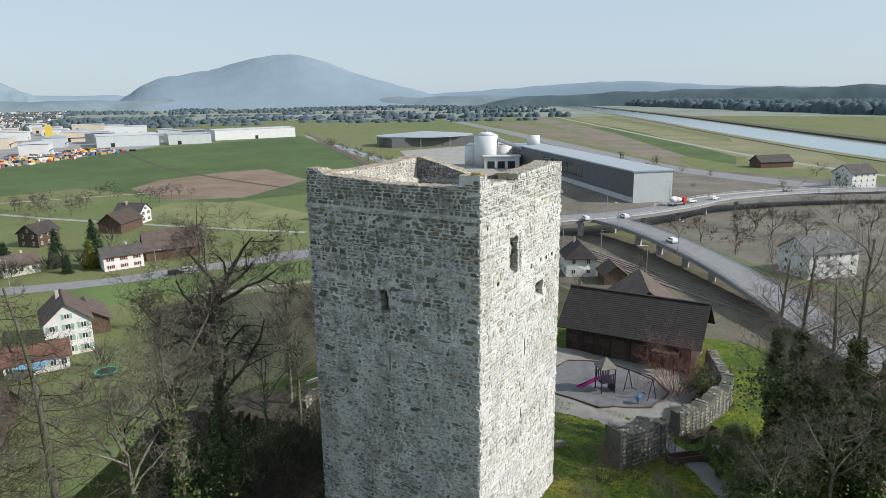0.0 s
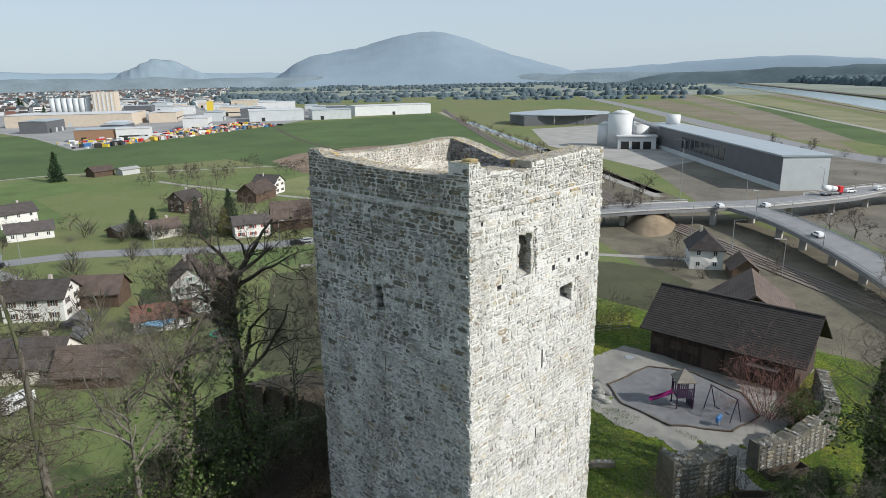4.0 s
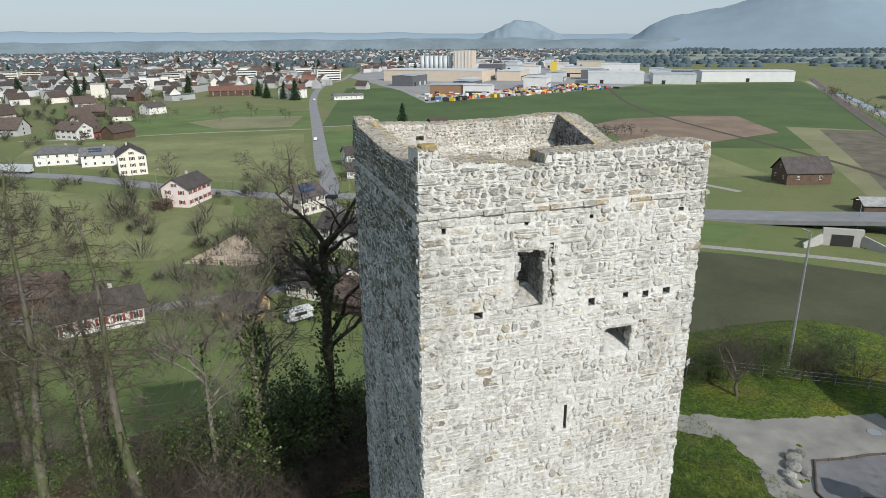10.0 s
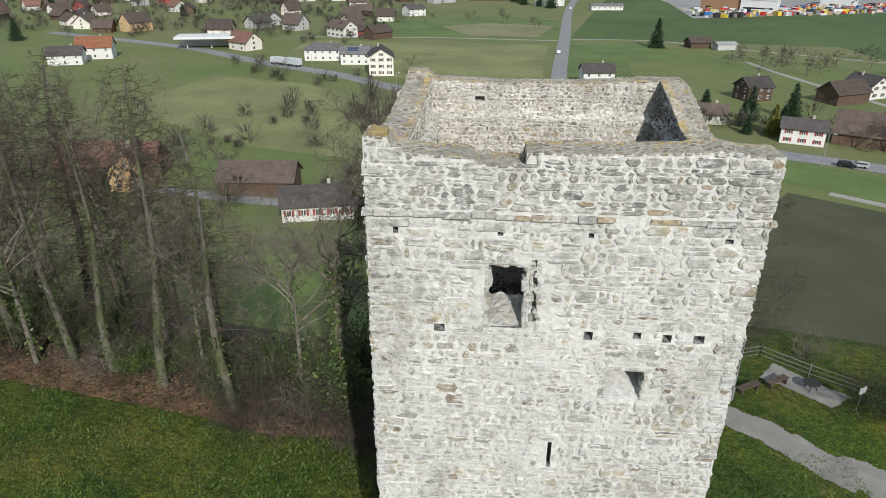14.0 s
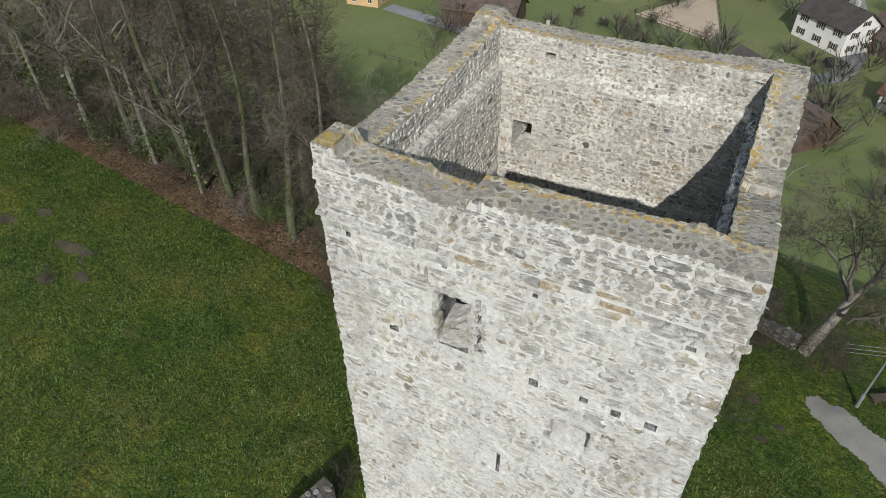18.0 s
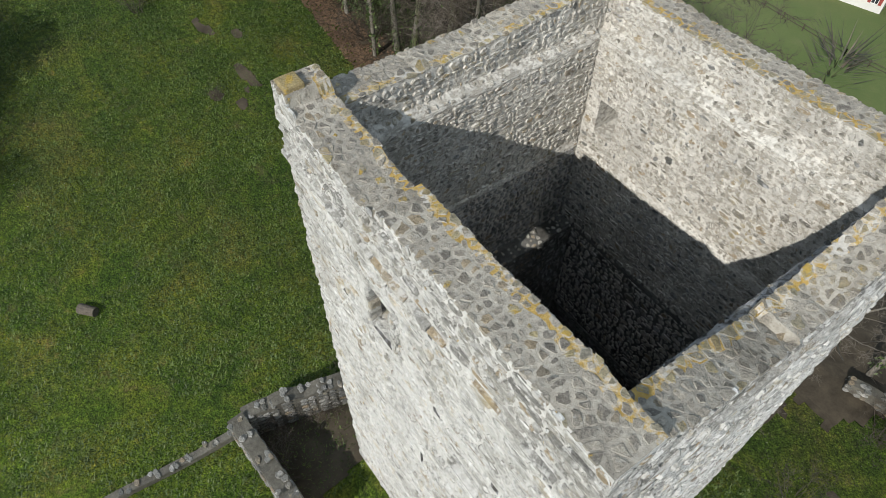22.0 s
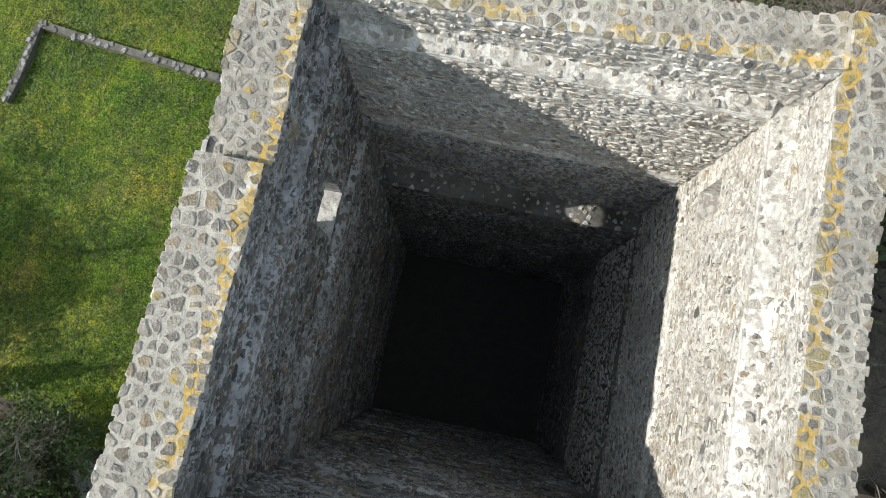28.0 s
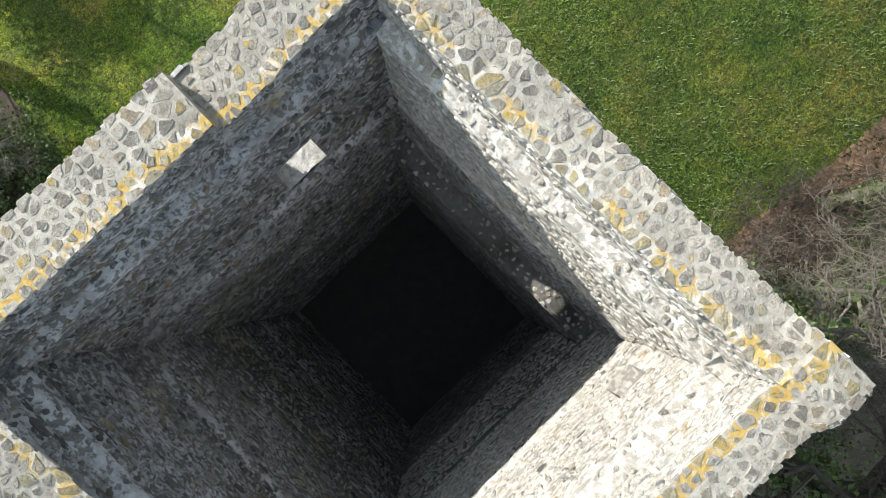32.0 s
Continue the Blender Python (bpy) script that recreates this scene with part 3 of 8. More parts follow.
def paving_cells(u0, u1, v0, v1, size, rnd, loose=0.46):
    """Close-set irregular stones, cut where neighbours meet."""
    nu, nv = max(1, round((u1 - u0) / size)), max(1, round((v1 - v0) / (size * 0.92)))
    du, dv = (u1 - u0) / nu, (v1 - v0) / nv
    P = {}
    for j in range(nv):
        shift = rnd.uniform(-0.5, 0.5)
        for i in range(nu):
            if rnd.random() < 0.13:
                continue
            P[i, j] = (min(max(u0 + (i + 0.5 + shift + rnd.uniform(-loose, loose)) * du, u0 + 0.02), u1 - 0.02), v0 + (j + 0.5 + rnd.uniform(-loose, loose)) * dv)
    out = []
    for (i, j), (px, py) in P.items():
        r = 2.4 * max(du, dv)
        poly = [(max(u0, px - r), max(v0, py - r)), (min(u1, px + r), max(v0, py - r)), (min(u1, px + r), min(v1, py + r)), (max(u0, px - r), min(v1, py + r))]
        for a, b in product(range(i - 3, i + 4), range(j - 2, j + 3)):
            q = P.get((a, b))
            if q is None or (a, b) == (i, j):
                continue
            nx_, ny_ = q[0] - px, q[1] - py
            c = nx_ * (px + q[0]) / 2 + ny_ * (py + q[1]) / 2
            res = []
            for s, e in zip(poly, poly[1:] + poly[:1]):
                ds, de = nx_ * s[0] + ny_ * s[1] - c, nx_ * e[0] + ny_ * e[1] - c
                if ds <= 0:
                    res.append(s)
                if ds * de < 0:
                    t = ds / (ds - de)
                    res.append((s[0] + (e[0] - s[0]) * t, s[1] + (e[1] - s[1]) * t))
            poly = res
            if len(poly) < 3:
                break
        if len(poly) < 3:
            continue
        area = abs(sum(a[0] * b[1] - a[1] * b[0] for a, b in zip(poly, poly[1:] + poly[:1]))) / 2
        if area < 0.0045:
            continue
        cu, cv = sum(p[0] for p in poly) / len(poly), sum(p[1] for p in poly) / len(poly)
        f = 1 - rnd.uniform(0.03, 0.10) * min(1.0, math.sqrt(area) * 6) / math.sqrt(area)
        poly = [(cu + (u - cu) * f, cv + (v - cv) * f) for u, v in poly]
        cut = []
        for a, b, c in zip(poly[-1:] + poly[:-1], poly, poly[1:] + poly[:1]):
            cut.append((b[0] + (a[0] - b[0]) * 0.16, b[1] + (a[1] - b[1]) * 0.16))
            cut.append((b[0] + (c[0] - b[0]) * 0.16, b[1] + (c[1] - b[1]) * 0.16))
        out.append(jag(cut, 0.014, rnd))
    return out


tower = thing("stone_tower", "ruined square tower of pale rubble stone, open to the sky", "tower")
south = Wall("wall_south", TW, lambda s, d, z: (s, d, z), (0, -1, 0), [l[2] for l in LAYERS], TOP_SOUTH, OPEN_SOUTH, False)
north = Wall("wall_north", TW, lambda s, d, z: (s, TD - d, z), (0, 1, 0), [l[5] for l in LAYERS], TOP_NORTH, OPEN_NORTH, False)
west = Wall("wall_west", TD, lambda s, d, z: (d, s, z), (-1, 0, 0), [l[3] for l in LAYERS], TOP_WEST, OPEN_WEST, True)
east = Wall("wall_east", TD, lambda s, d, z: (TW - d, s, z), (1, 0, 0), [l[4] for l in LAYERS], TOP_EAST, OPEN_EAST, True)

tower_rnd = random.Random(11)
WALL_LABELS = {"wall_south": "sunlit lime-washed rubble wall with a tall broken window", "wall_west": "weathered dark grey rubble wall with a slit window",
               "wall_east": "pale rubble wall with a broken top", "wall_north": "rubble wall with a small square window"}


def set_stones(wall_ob, cells, to_world, mats, singles, lift, name="stone", rest="rubble", avoid=None, pick_mat=None, rim=None, chamfer=0.2, spread=0.4, share=0.7):
    """Stones as objects of their own while singles lasts, the others joined. rim: the mortar that laps over their edges. Returns how many singles are left."""
    vs, fs, ms = [], [], []
    both = mats + ([rim] if rim else [])
    for poly in cells:
        cu, cv = sum(p[0] for p in poly) / len(poly), sum(p[1] for p in poly) / len(poly)
        if avoid and avoid(cu, cv, poly):
            continue
        sv, sf = stone_shape(poly, lift * tower_rnd.uniform(0.3, 1.6), tower_rnd, 0.03, chamfer, spread)
        sv = [to_world(*p) for p in sv]
        mi = pick_mat(cu, cv) if pick_mat else 0
        fm = [len(mats) if rim and tower_rnd.random() < share else mi for _ in sf[:-1]] + [mi]
        if singles > 0:
            put(name, mesh_from(name, sv, sf, [mats[mi]] + ([rim] if rim else []), False, [1 if q == len(mats) and rim else 0 for q in fm]), wall_ob)
            singles -= 1
        else:
            i = len(vs)
            vs += sv
            fs += [tuple(k + i for k in f) for f in sf]
            ms += fm
    if vs:
        ob = put(rest, mesh_from(rest, vs, fs, both, False, ms), wall_ob)
        tagged(ob, kind="stuff")
    return singles


def ragged_rim(wall_ob, wall, hole, mats, deep, size=0.2, sides="lrtb", bite=0.07):
    """Broken stones of uneven size round an opening, so that its edge is nowhere straight."""
    s0, s1, z0, z1, _ = hole
    runs = {"l": ((s0, z0), (s0, z1)), "r": ((s1, z0), (s1, z1)), "t": ((s0, z1), (s1, z1)), "b": ((s0, z0), (s1, z0))}
    for side in sides:
        (a, c), (b, d) = runs[side]
        length, f = math.hypot(b - a, d - c), 0.0
        while f < length:
            w = size * tower_rnd.uniform(0.5, 1.4)
            q = (f + w / 2) / length
            f += w * 0.9
            u, v = a + (b - a) * min(q, 1), c + (d - c) * min(q, 1)
            o = tower_rnd.uniform(-bite, bite * 0.6)
            u += {"l": -o, "r": o}.get(side, 0)
            v += {"b": -o, "t": o}.get(side, 0)
            hu, hv = (tower_rnd.uniform(0.05, 0.12), w / 2) if side in "lr" else (w / 2, tower_rnd.uniform(0.05, 0.1))
            out = tower_rnd.uniform(0.0, 0.04)
            bm = box(-hu, -out, -hv, hu, deep * tower_rnd.uniform(0.5, 1.0), hv, 0.022)
            for p in bm.verts:
                k = Vector((p.co.x + u + tower_rnd.uniform(-0.02, 0.02), p.co.y, p.co.z + v + tower_rnd.uniform(-0.02, 0.02)))
                p.co = Vector(wall.place(k.x, k.y, k.z))
            bmesh.ops.recalc_face_normals(bm, faces=bm.faces)
            part("jamb_stone", bm, tower_rnd.choice(mats), wall_ob)


for wall in (south, west, north, east):
    wob = put(wall.name, wall.core(), tower, None, WALL_LABELS[wall.name])
    ox, oy, _ = wall.out
    holes = wall.holes

    def outer(s, z, h, wall=wall):
        p = wall.place(s, 0, z)
        return (p[0] + wall.out[0] * h, p[1] + wall.out[1] * h, p[2])

    def hit_hole(s, z, poly, grow=0.02):
        return any(h[0] - grow < q[0] < h[1] + grow and h[2] - grow < q[1] < h[3] + grow for h in holes for q in poly + [(s, z)])

    # The two faces turned from the sun get darker stone colours than the sunlit two.
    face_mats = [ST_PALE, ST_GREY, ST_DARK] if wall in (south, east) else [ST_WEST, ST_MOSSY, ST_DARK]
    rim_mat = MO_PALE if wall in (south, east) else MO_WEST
    upper = rubble_cells(0, wall.L, 20.12, 21.9, tower_rnd, 0.95)
    upper = [c for c in upper if max(v for _, v in c) < wall.top(sum(u for u, _ in c) / len(c)) + 0.02]
    body = rubble_cells(0, wall.L, 1.0, 19.9, tower_rnd, 1.15 if wall is west else 1.3)
    body.sort(key=lambda c: -c[0][1])
    left = set_stones(wob, upper, outer, face_mats[1:2], 250 if wall in (south, west) else 120, 0.05, avoid=hit_hole, rim=rim_mat, chamfer=0.2, spread=0.8, share=0.3)
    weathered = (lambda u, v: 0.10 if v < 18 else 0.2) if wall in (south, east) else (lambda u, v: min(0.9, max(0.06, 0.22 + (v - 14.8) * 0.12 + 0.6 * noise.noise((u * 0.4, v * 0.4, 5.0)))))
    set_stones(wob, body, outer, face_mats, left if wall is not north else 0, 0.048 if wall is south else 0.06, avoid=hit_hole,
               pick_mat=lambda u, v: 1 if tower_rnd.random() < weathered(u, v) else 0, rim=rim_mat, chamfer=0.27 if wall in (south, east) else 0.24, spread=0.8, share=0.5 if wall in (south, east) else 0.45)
    for h in holes:
        big = h[1] - h[0] > 0.4
        if big:
            ragged_rim(wob, wall, h, face_mats[:1] * 3 + face_mats[1:2], 0.4, 0.2, "lrt" if h[4] > 2 else "lrtb" if wall is west else "lr", 0.05 if h[4] > 2 else 0.035)
    # the string course below the parapet
    s = -0.1
    while s < wall.L + 0.02:
        w = tower_rnd.uniform(0.3, 0.85)
        if tower_rnd.random() < 0.9:
            z = 19.93 + tower_rnd.uniform(-0.02, 0.02)
            hgt, jut = tower_rnd.uniform(0.09, 0.15), tower_rnd.uniform(0.07, 0.15)
            e = min(s + w - 0.02, wall.L + 0.12)
            pts = [(s, jut, z), (e, jut * tower_rnd.uniform(0.7, 1.1), z + 0.01), (e, -0.05, z), (s, -0.05, z)]
            sv = [outer(a, zz, o) for a, o, zz in pts] + [outer(a + tower_rnd.uniform(-0.01, 0.02), zz + hgt * (0.7 if o > 0 else 1.2), o * 0.85) for a, o, zz in pts]
            put("course_slab", mesh_from("course_slab", sv, [(0, 1, 2, 3), (4, 5, 6, 7), (0, 1, 5, 4), (1, 2, 6, 5), (2, 3, 7, 6), (3, 0, 4, 7)], ST_GREY), wob)
        s += w
    # the stones of the broken wall top
    lo, hi = wall.span(0)
    t0 = wall.t[0]

    def on_top(s, d, h, wall=wall):
        p = wall.place(s, d, wall.top(s) + h)
        return p

    def top_pick(s, d, t0=t0):
        edge = min(1.0, max(0.0, (d - t0 + 0.26) / 0.2))
        return 1 if tower_rnd.random() < 0.04 + 0.7 * edge else 0

    cells = paving_cells(lo + 0.02, hi - 0.02, -0.07, t0 + 0.05, 0.2, tower_rnd)
    set_stones(wob, cells, on_top, [ST_COPE, ST_LICHEN], 190, 0.016, name="coping_stone", rest="coping_rubble", pick_mat=top_pick, rim=MO_COPE, chamfer=0.2, spread=0.9)
    # the inner faces, storey by storey
    for n, (z0, z1, *_) in enumerate(LAYERS):
        lo, hi = (LAYERS[n][3], TW - LAYERS[n][4]) if not wall.side else (LAYERS[n][2], TD - LAYERS[n][5])
        tn = wall.t[n]

        def inner(s, z, h, wall=wall, tn=tn):
            return wall.place(s, tn + h, z)

        zb = max(z0, 2.6)
        cells = rubble_cells(lo, hi, zb + 0.02, (21.9 if n == 0 else z1) - 0.04, tower_rnd, 0.85, 0.6)
        if n == 0:
            cells = [c for c in cells if max(v for _, v in c) < wall.top(sum(u for u, _ in c) / len(c)) - 0.01]
        # Stone and rim darken by storey to paint the gloom of the shaft.
        set_stones(wob, cells, inner, [ST_SHADE if wall in (south, east) else ST_INNER if n < 2 or wall is north and n < 4 else ST_DARK, ST_DARK], 36 if n < 2 else 0, 0.034, name="inner_stone", rest="inner_rubble", rim=None if wall in (south, east) else MO_INNER if n < 2 or wall is north and n < 4 else MO_SHADE if n < 3 else MO_DEEP, chamfer=0.24, spread=0.7,
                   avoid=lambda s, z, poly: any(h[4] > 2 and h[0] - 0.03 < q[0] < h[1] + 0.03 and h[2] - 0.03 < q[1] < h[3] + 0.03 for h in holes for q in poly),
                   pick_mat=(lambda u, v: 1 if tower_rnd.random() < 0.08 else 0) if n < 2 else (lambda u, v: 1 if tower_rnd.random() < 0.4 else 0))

# uneven quoins that break the line of the four corners
for cx, cy, sx, sy in ((0, 0, -1, -1), (TW, 0, 1, -1), (TW, TD, 1, 1), (0, TD, -1, 1)):
    z = 1.2
    while z < 21.3:
        h = tower_rnd.uniform(0.08, 0.36)
        a, b = tower_rnd.uniform(0.25, 0.7), tower_rnd.uniform(0.25, 0.7)
        ja, jb = tower_rnd.uniform(0.008, 0.06), tower_rnd.uniform(0.008, 0.06)
        x0, x1 = sorted((cx + sx * ja, cx - sx * a))
        y0, y1 = sorted((cy + sy * jb, cy - sy * b))
        if not 19.8 < z + h / 2 < 20.2 and tower_rnd.random() < 0.85:
            bm = box(x0, y0, z, x1, y1, z + h - 0.03, 0.035)
            for v in bm.verts:
                v.co += Vector([tower_rnd.uniform(-0.03, 0.03) for _ in range(3)])
            part("quoin", bm, (ST_WEST if cx == 0 and cy else ST_PALE) if tower_rnd.random() < 0.8 else ST_GREY, tower)
        z += h

# sloping sill and worn jamb of the tall window, the lintel and the stub of the south-west corner
vs, fs = [], []
for i in range(13):
    for j in range(13):
        f, g = i / 12, j / 12
        x, y = 3.06 + 1.2 * f, -0.02 + 1.28 * g
        vs.append((x, y, 16.66 + 0.42 * g ** 0.8 + 0.10 * (1 - f) * (1 - g) + 0.09 * noise.noise((x * 3.5, y * 3.5, 2.0)) + 0.05 * noise.noise((x * 9, y * 9, 4.0)) - (0.2 if j == 0 else 0)))
fs = [(i * 13 + j, (i + 1) * 13 + j, (i + 1) * 13 + j + 1, i * 13 + j + 1) for i in range(12) for j in range(12)]
BOX_F = [(0, 1, 2, 3), (4, 5, 6, 7), (0, 1, 5, 4), (1, 2, 6, 5), (2, 3, 7, 6), (3, 0, 4, 7)]
put("window_sill", mesh_from("window_sill", vs, fs, ST_PALE), tower, None, "sunlit sloping mortar window sill")
niche_v = [(6.45, 0.01, 14.5), (7.64, 0.01, 14.5), (7.64, 1.1, 14.5), (6.45, 1.1, 14.5), (6.45, 0.01, 14.58), (7.64, 0.01, 14.58), (7.64, 1.1, 14.86), (6.45, 1.1, 14.86)]
put("niche_sill", mesh_from("niche_sill", niche_v, BOX_F, MO_PALE), tower, None, "sloping sill of the square window")
for x0, x1, z, name in ((6.32, 7.72, 15.5, "lintel"), (3.0, 4.3, 18.66, "lintel")):
    part(name, box(x0, -0.05, z, x1, 0.3, z + 0.09, 0.012), ST_PALE, tower, "pale stone lintel")
# broken stones along the crack beside the tall window
for k in range(16):
    for x in (4.3, 4.5):
        z = 16.85 + k * 0.12 + tower_rnd.uniform(-0.03, 0.03)
        o, w = tower_rnd.uniform(-0.05, 0.04) + 0.03 * math.sin(k * 1.4), tower_rnd.uniform(0.07, 0.15)
        bm = box(x + o - w / 2, -tower_rnd.uniform(0.02, 0.07), z, x + o + w / 2, 0.22, z + tower_rnd.uniform(0.08, 0.14), 0.02)
        for v in bm.verts:
            v.co += Vector([tower_rnd.uniform(-0.018, 0.018) for _ in range(3)])
        part("jamb_stone", bm, ST_PALE if tower_rnd.random() < 0.7 else ST_GREY, tower)
# crumbling mortar banks and loose rubble on the ledges inside
for wall in (south, west, north, east):
    rubble_v, rubble_f = [], []
    for n in (1, 2, 3):
        lo, hi = wall.span(n) if wall.side else (LAYERS[n][3], TW - LAYERS[n][4])
        d0, d1, z = wall.t[n - 1], wall.t[n], LAYERS[n][1]
        if d1 - d0 < 0.05:
            continue

        def bank(a, q, wall=wall, n=n, d0=d0, d1=d1, z=z):
            """The height of the bank at a along the wall, q from its back to its front edge."""
            k = noise.noise((a * 1.7, q * 1.2, n * 7.3 + wall.L + wall.side)) * 0.07 + noise.noise((a * 6.0, q * 3.0, n * 3.1 + wall.side)) * 0.045
            return z + 0.16 * (1 - q) + k * (1 - 0.5 * q) + (0.015 if q < 1 else -0.05)

        steps, vs, fs = int((hi - lo) / 0.12), [], []
        for i in range(steps + 1):
            a = lo + (hi - lo) * i / steps
            edge = 0.035 * noise.noise((a * 3.3, n * 5.1, wall.L)) + 0.015
            for j in range(6):
                q = j / 5
                vs.append(wall.place(a, d0 - 0.02 + (d1 - d0 + 0.02 + edge) * q, bank(a, q)))
        for i in range(steps):
            fs += [(i * 6 + j, i * 6 + j + 1, i * 6 + j + 7, i * 6 + j + 6) for j in range(5)]
        # bank mortar darkened like the shaded or deep wall it lies on
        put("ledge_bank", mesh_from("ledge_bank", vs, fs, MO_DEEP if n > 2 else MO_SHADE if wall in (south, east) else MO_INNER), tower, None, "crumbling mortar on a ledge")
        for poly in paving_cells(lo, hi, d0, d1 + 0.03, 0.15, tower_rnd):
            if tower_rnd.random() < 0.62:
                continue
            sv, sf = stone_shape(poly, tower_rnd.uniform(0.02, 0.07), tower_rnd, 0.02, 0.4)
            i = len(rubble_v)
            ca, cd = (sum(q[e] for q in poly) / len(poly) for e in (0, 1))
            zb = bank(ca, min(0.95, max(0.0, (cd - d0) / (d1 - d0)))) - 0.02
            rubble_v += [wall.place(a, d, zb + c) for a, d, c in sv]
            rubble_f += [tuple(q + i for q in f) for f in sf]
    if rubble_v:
        tagged(put("ledge_rubble", mesh_from("ledge_rubble", rubble_v, rubble_f, ST_SHADE if wall in (south, east) else ST_INNER), tower, None, "loose stones and mortar on the ledges"), kind="stuff")
for k in range(6):
    part("corner_stone", box(0.02 + 0.02 * k, 0.02 + 0.02 * (k % 2), 21.9 + 0.0 * k, 0.6, 0.5, 22.02 + 0.012 * k, 0.03) if k == 5 else box(0.03 + 0.1 * k, 0.05, 21.93, 0.12 + 0.1 * k, 0.5, 21.99 + 0.008 * k, 0.015), ST_LICHEN, tower)
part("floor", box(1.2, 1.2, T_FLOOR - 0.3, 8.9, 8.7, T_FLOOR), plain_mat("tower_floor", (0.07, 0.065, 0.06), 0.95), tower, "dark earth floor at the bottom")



# ---- roads, fields and water of the valley ----
ASPHALT = plain_mat("asphalt", (0.22, 0.22, 0.225), 0.9, 0, 0.15, 0.3, 0.2)
GRAVEL = plain_mat("gravel", (0.30, 0.285, 0.26), 0.95, 0, 0.22, 1.2, 0.5)
SOIL = plain_mat("soil", (0.20, 0.145, 0.105), 0.95, 0, 0.3, 0.06, 0.3)
FIELD_DARK = plain_mat("young_crop", (0.064, 0.067, 0.036), 0.95, 0, 0.25, 0.08, 0.3)
FIELD_GREEN = plain_mat("crop_green", (0.066, 0.102, 0.033), 0.95, 0, 0.3, 0.02, 0.3)
FIELD_PALE = plain_mat("meadow_pale", (0.19, 0.185, 0.10), 0.95, 0, 0.25, 0.03, 0.3)
CONCRETE = plain_mat("concrete", (0.38, 0.37, 0.35), 0.85, 0, 0.12, 0.6)
SAND = plain_mat("riding_sand", (0.42, 0.34, 0.25), 0.95, 0, 0.1, 0.5)
WATER = material("river_water", 0.12)
finish(WATER, (0.20, 0.27, 0.30), noise_fac(WATER, 0.2, 4), 0.06, 0.2)

strip("main_road", [(-260, 372), (-160, 325), (-103, 283), (-64, 258), (-42, 239), (-20, 219), (10, 198), (25, 193), (45, 185), (64, 168), (79, 156), (95, 148), (115, 137), (138, 126)], 8.0, ASPHALT, "grey asphalt country road across the valley floor", "road", 0.06, PLAIN)
strip("side_road", [(24, 196), (27, 212), (31.7, 265), (45.5, 384), (66, 561), (88, 690), (113, 784), (140, 850), (180, 1000)], 6.5, ASPHALT, "straight asphalt lane towards the town", "road", 0.05, PLAIN)
strip("field_track", [(-110, 372), (-80, 369), (-30, 374), (42, 368)], 2.6, GRAVEL, "pale gravel farm track between meadows", "track", 0.04, PLAIN)
strip("field_track", [(48, 376), (95, 373), (131, 346), (200, 300)], 2.6, GRAVEL, "pale gravel farm track between meadows", "track", 0.04, PLAIN)
strip("field_track", [(122, 305), (127, 270), (146, 186), (155, 153)], 3.0, GRAVEL, "gravel farm track beside a meadow", "track", 0.04, PLAIN)
strip("foot_path", [(79, 126), (92, 116), (111, 101), (130, 85), (140, 69), (150, 50)], 2.6, GRAVEL, "pale gravel foot path along the field", "path", 0.04, PLAIN)
flat_patch("ploughed_field", [(184, 270), (207, 242), (278, 262), (312, 332), (290, 345), (234, 347), (202, 327)], SOIL, 0.03, "brown ploughed field", "field")
flat_patch("dark_field", [(36, 78), (46, 62), (62, 50), (92, 40), (110, 36), (130, 40), (137, 52), (135, 64), (126, 78), (108, 98), (86, 115), (70, 126), (54, 104)], FIELD_DARK, 0.03, "dark field of young crop", "field")
flat_patch("green_field", [(190, 240), (300, 190), (640, 600), (390, 590), (120, 700), (70, 480), (48, 380), (190, 360)], FIELD_GREEN, 0.015, "large bright green field", "field")
flat_patch("riding_ground", [(-18.5, 136), (-5, 159), (0, 134), (-1.5, 128)], SAND, 0.03, "sandy riding ground", "ground")
RIVER = [(470, -150), (600, -70), (695, -22), (905, 77), (1330, 267), (1600, 400), (2023, 612), (2700, 960), (3500, 1370)]
strip("river", RIVER, 78, WATER, "wide straight river between stone banks", "water", 0.06, PLAIN)
strip("river_bank", [(p[0] + 26, p[1] - 52) for p in RIVER], 22, plain_mat("bank", (0.09, 0.085, 0.07), 0.95), "dark stone river bank", "bank", 2.0, PLAIN, thick=2.1)
strip("river_bank", [(p[0] - 22, p[1] + 45) for p in RIVER], 9, FIELD_PALE, "grassy river dam", "bank", 0.6, PLAIN, thick=0.7)

MEADOW_LIGHT = plain_mat("mown_meadow", (0.172, 0.182, 0.080), 0.95, 0, 0.3, 0.05, 0.3)
MEADOW_DEEP = plain_mat("lush_meadow", (0.100, 0.142, 0.046), 0.95, 0, 0.3, 0.05, 0.3)
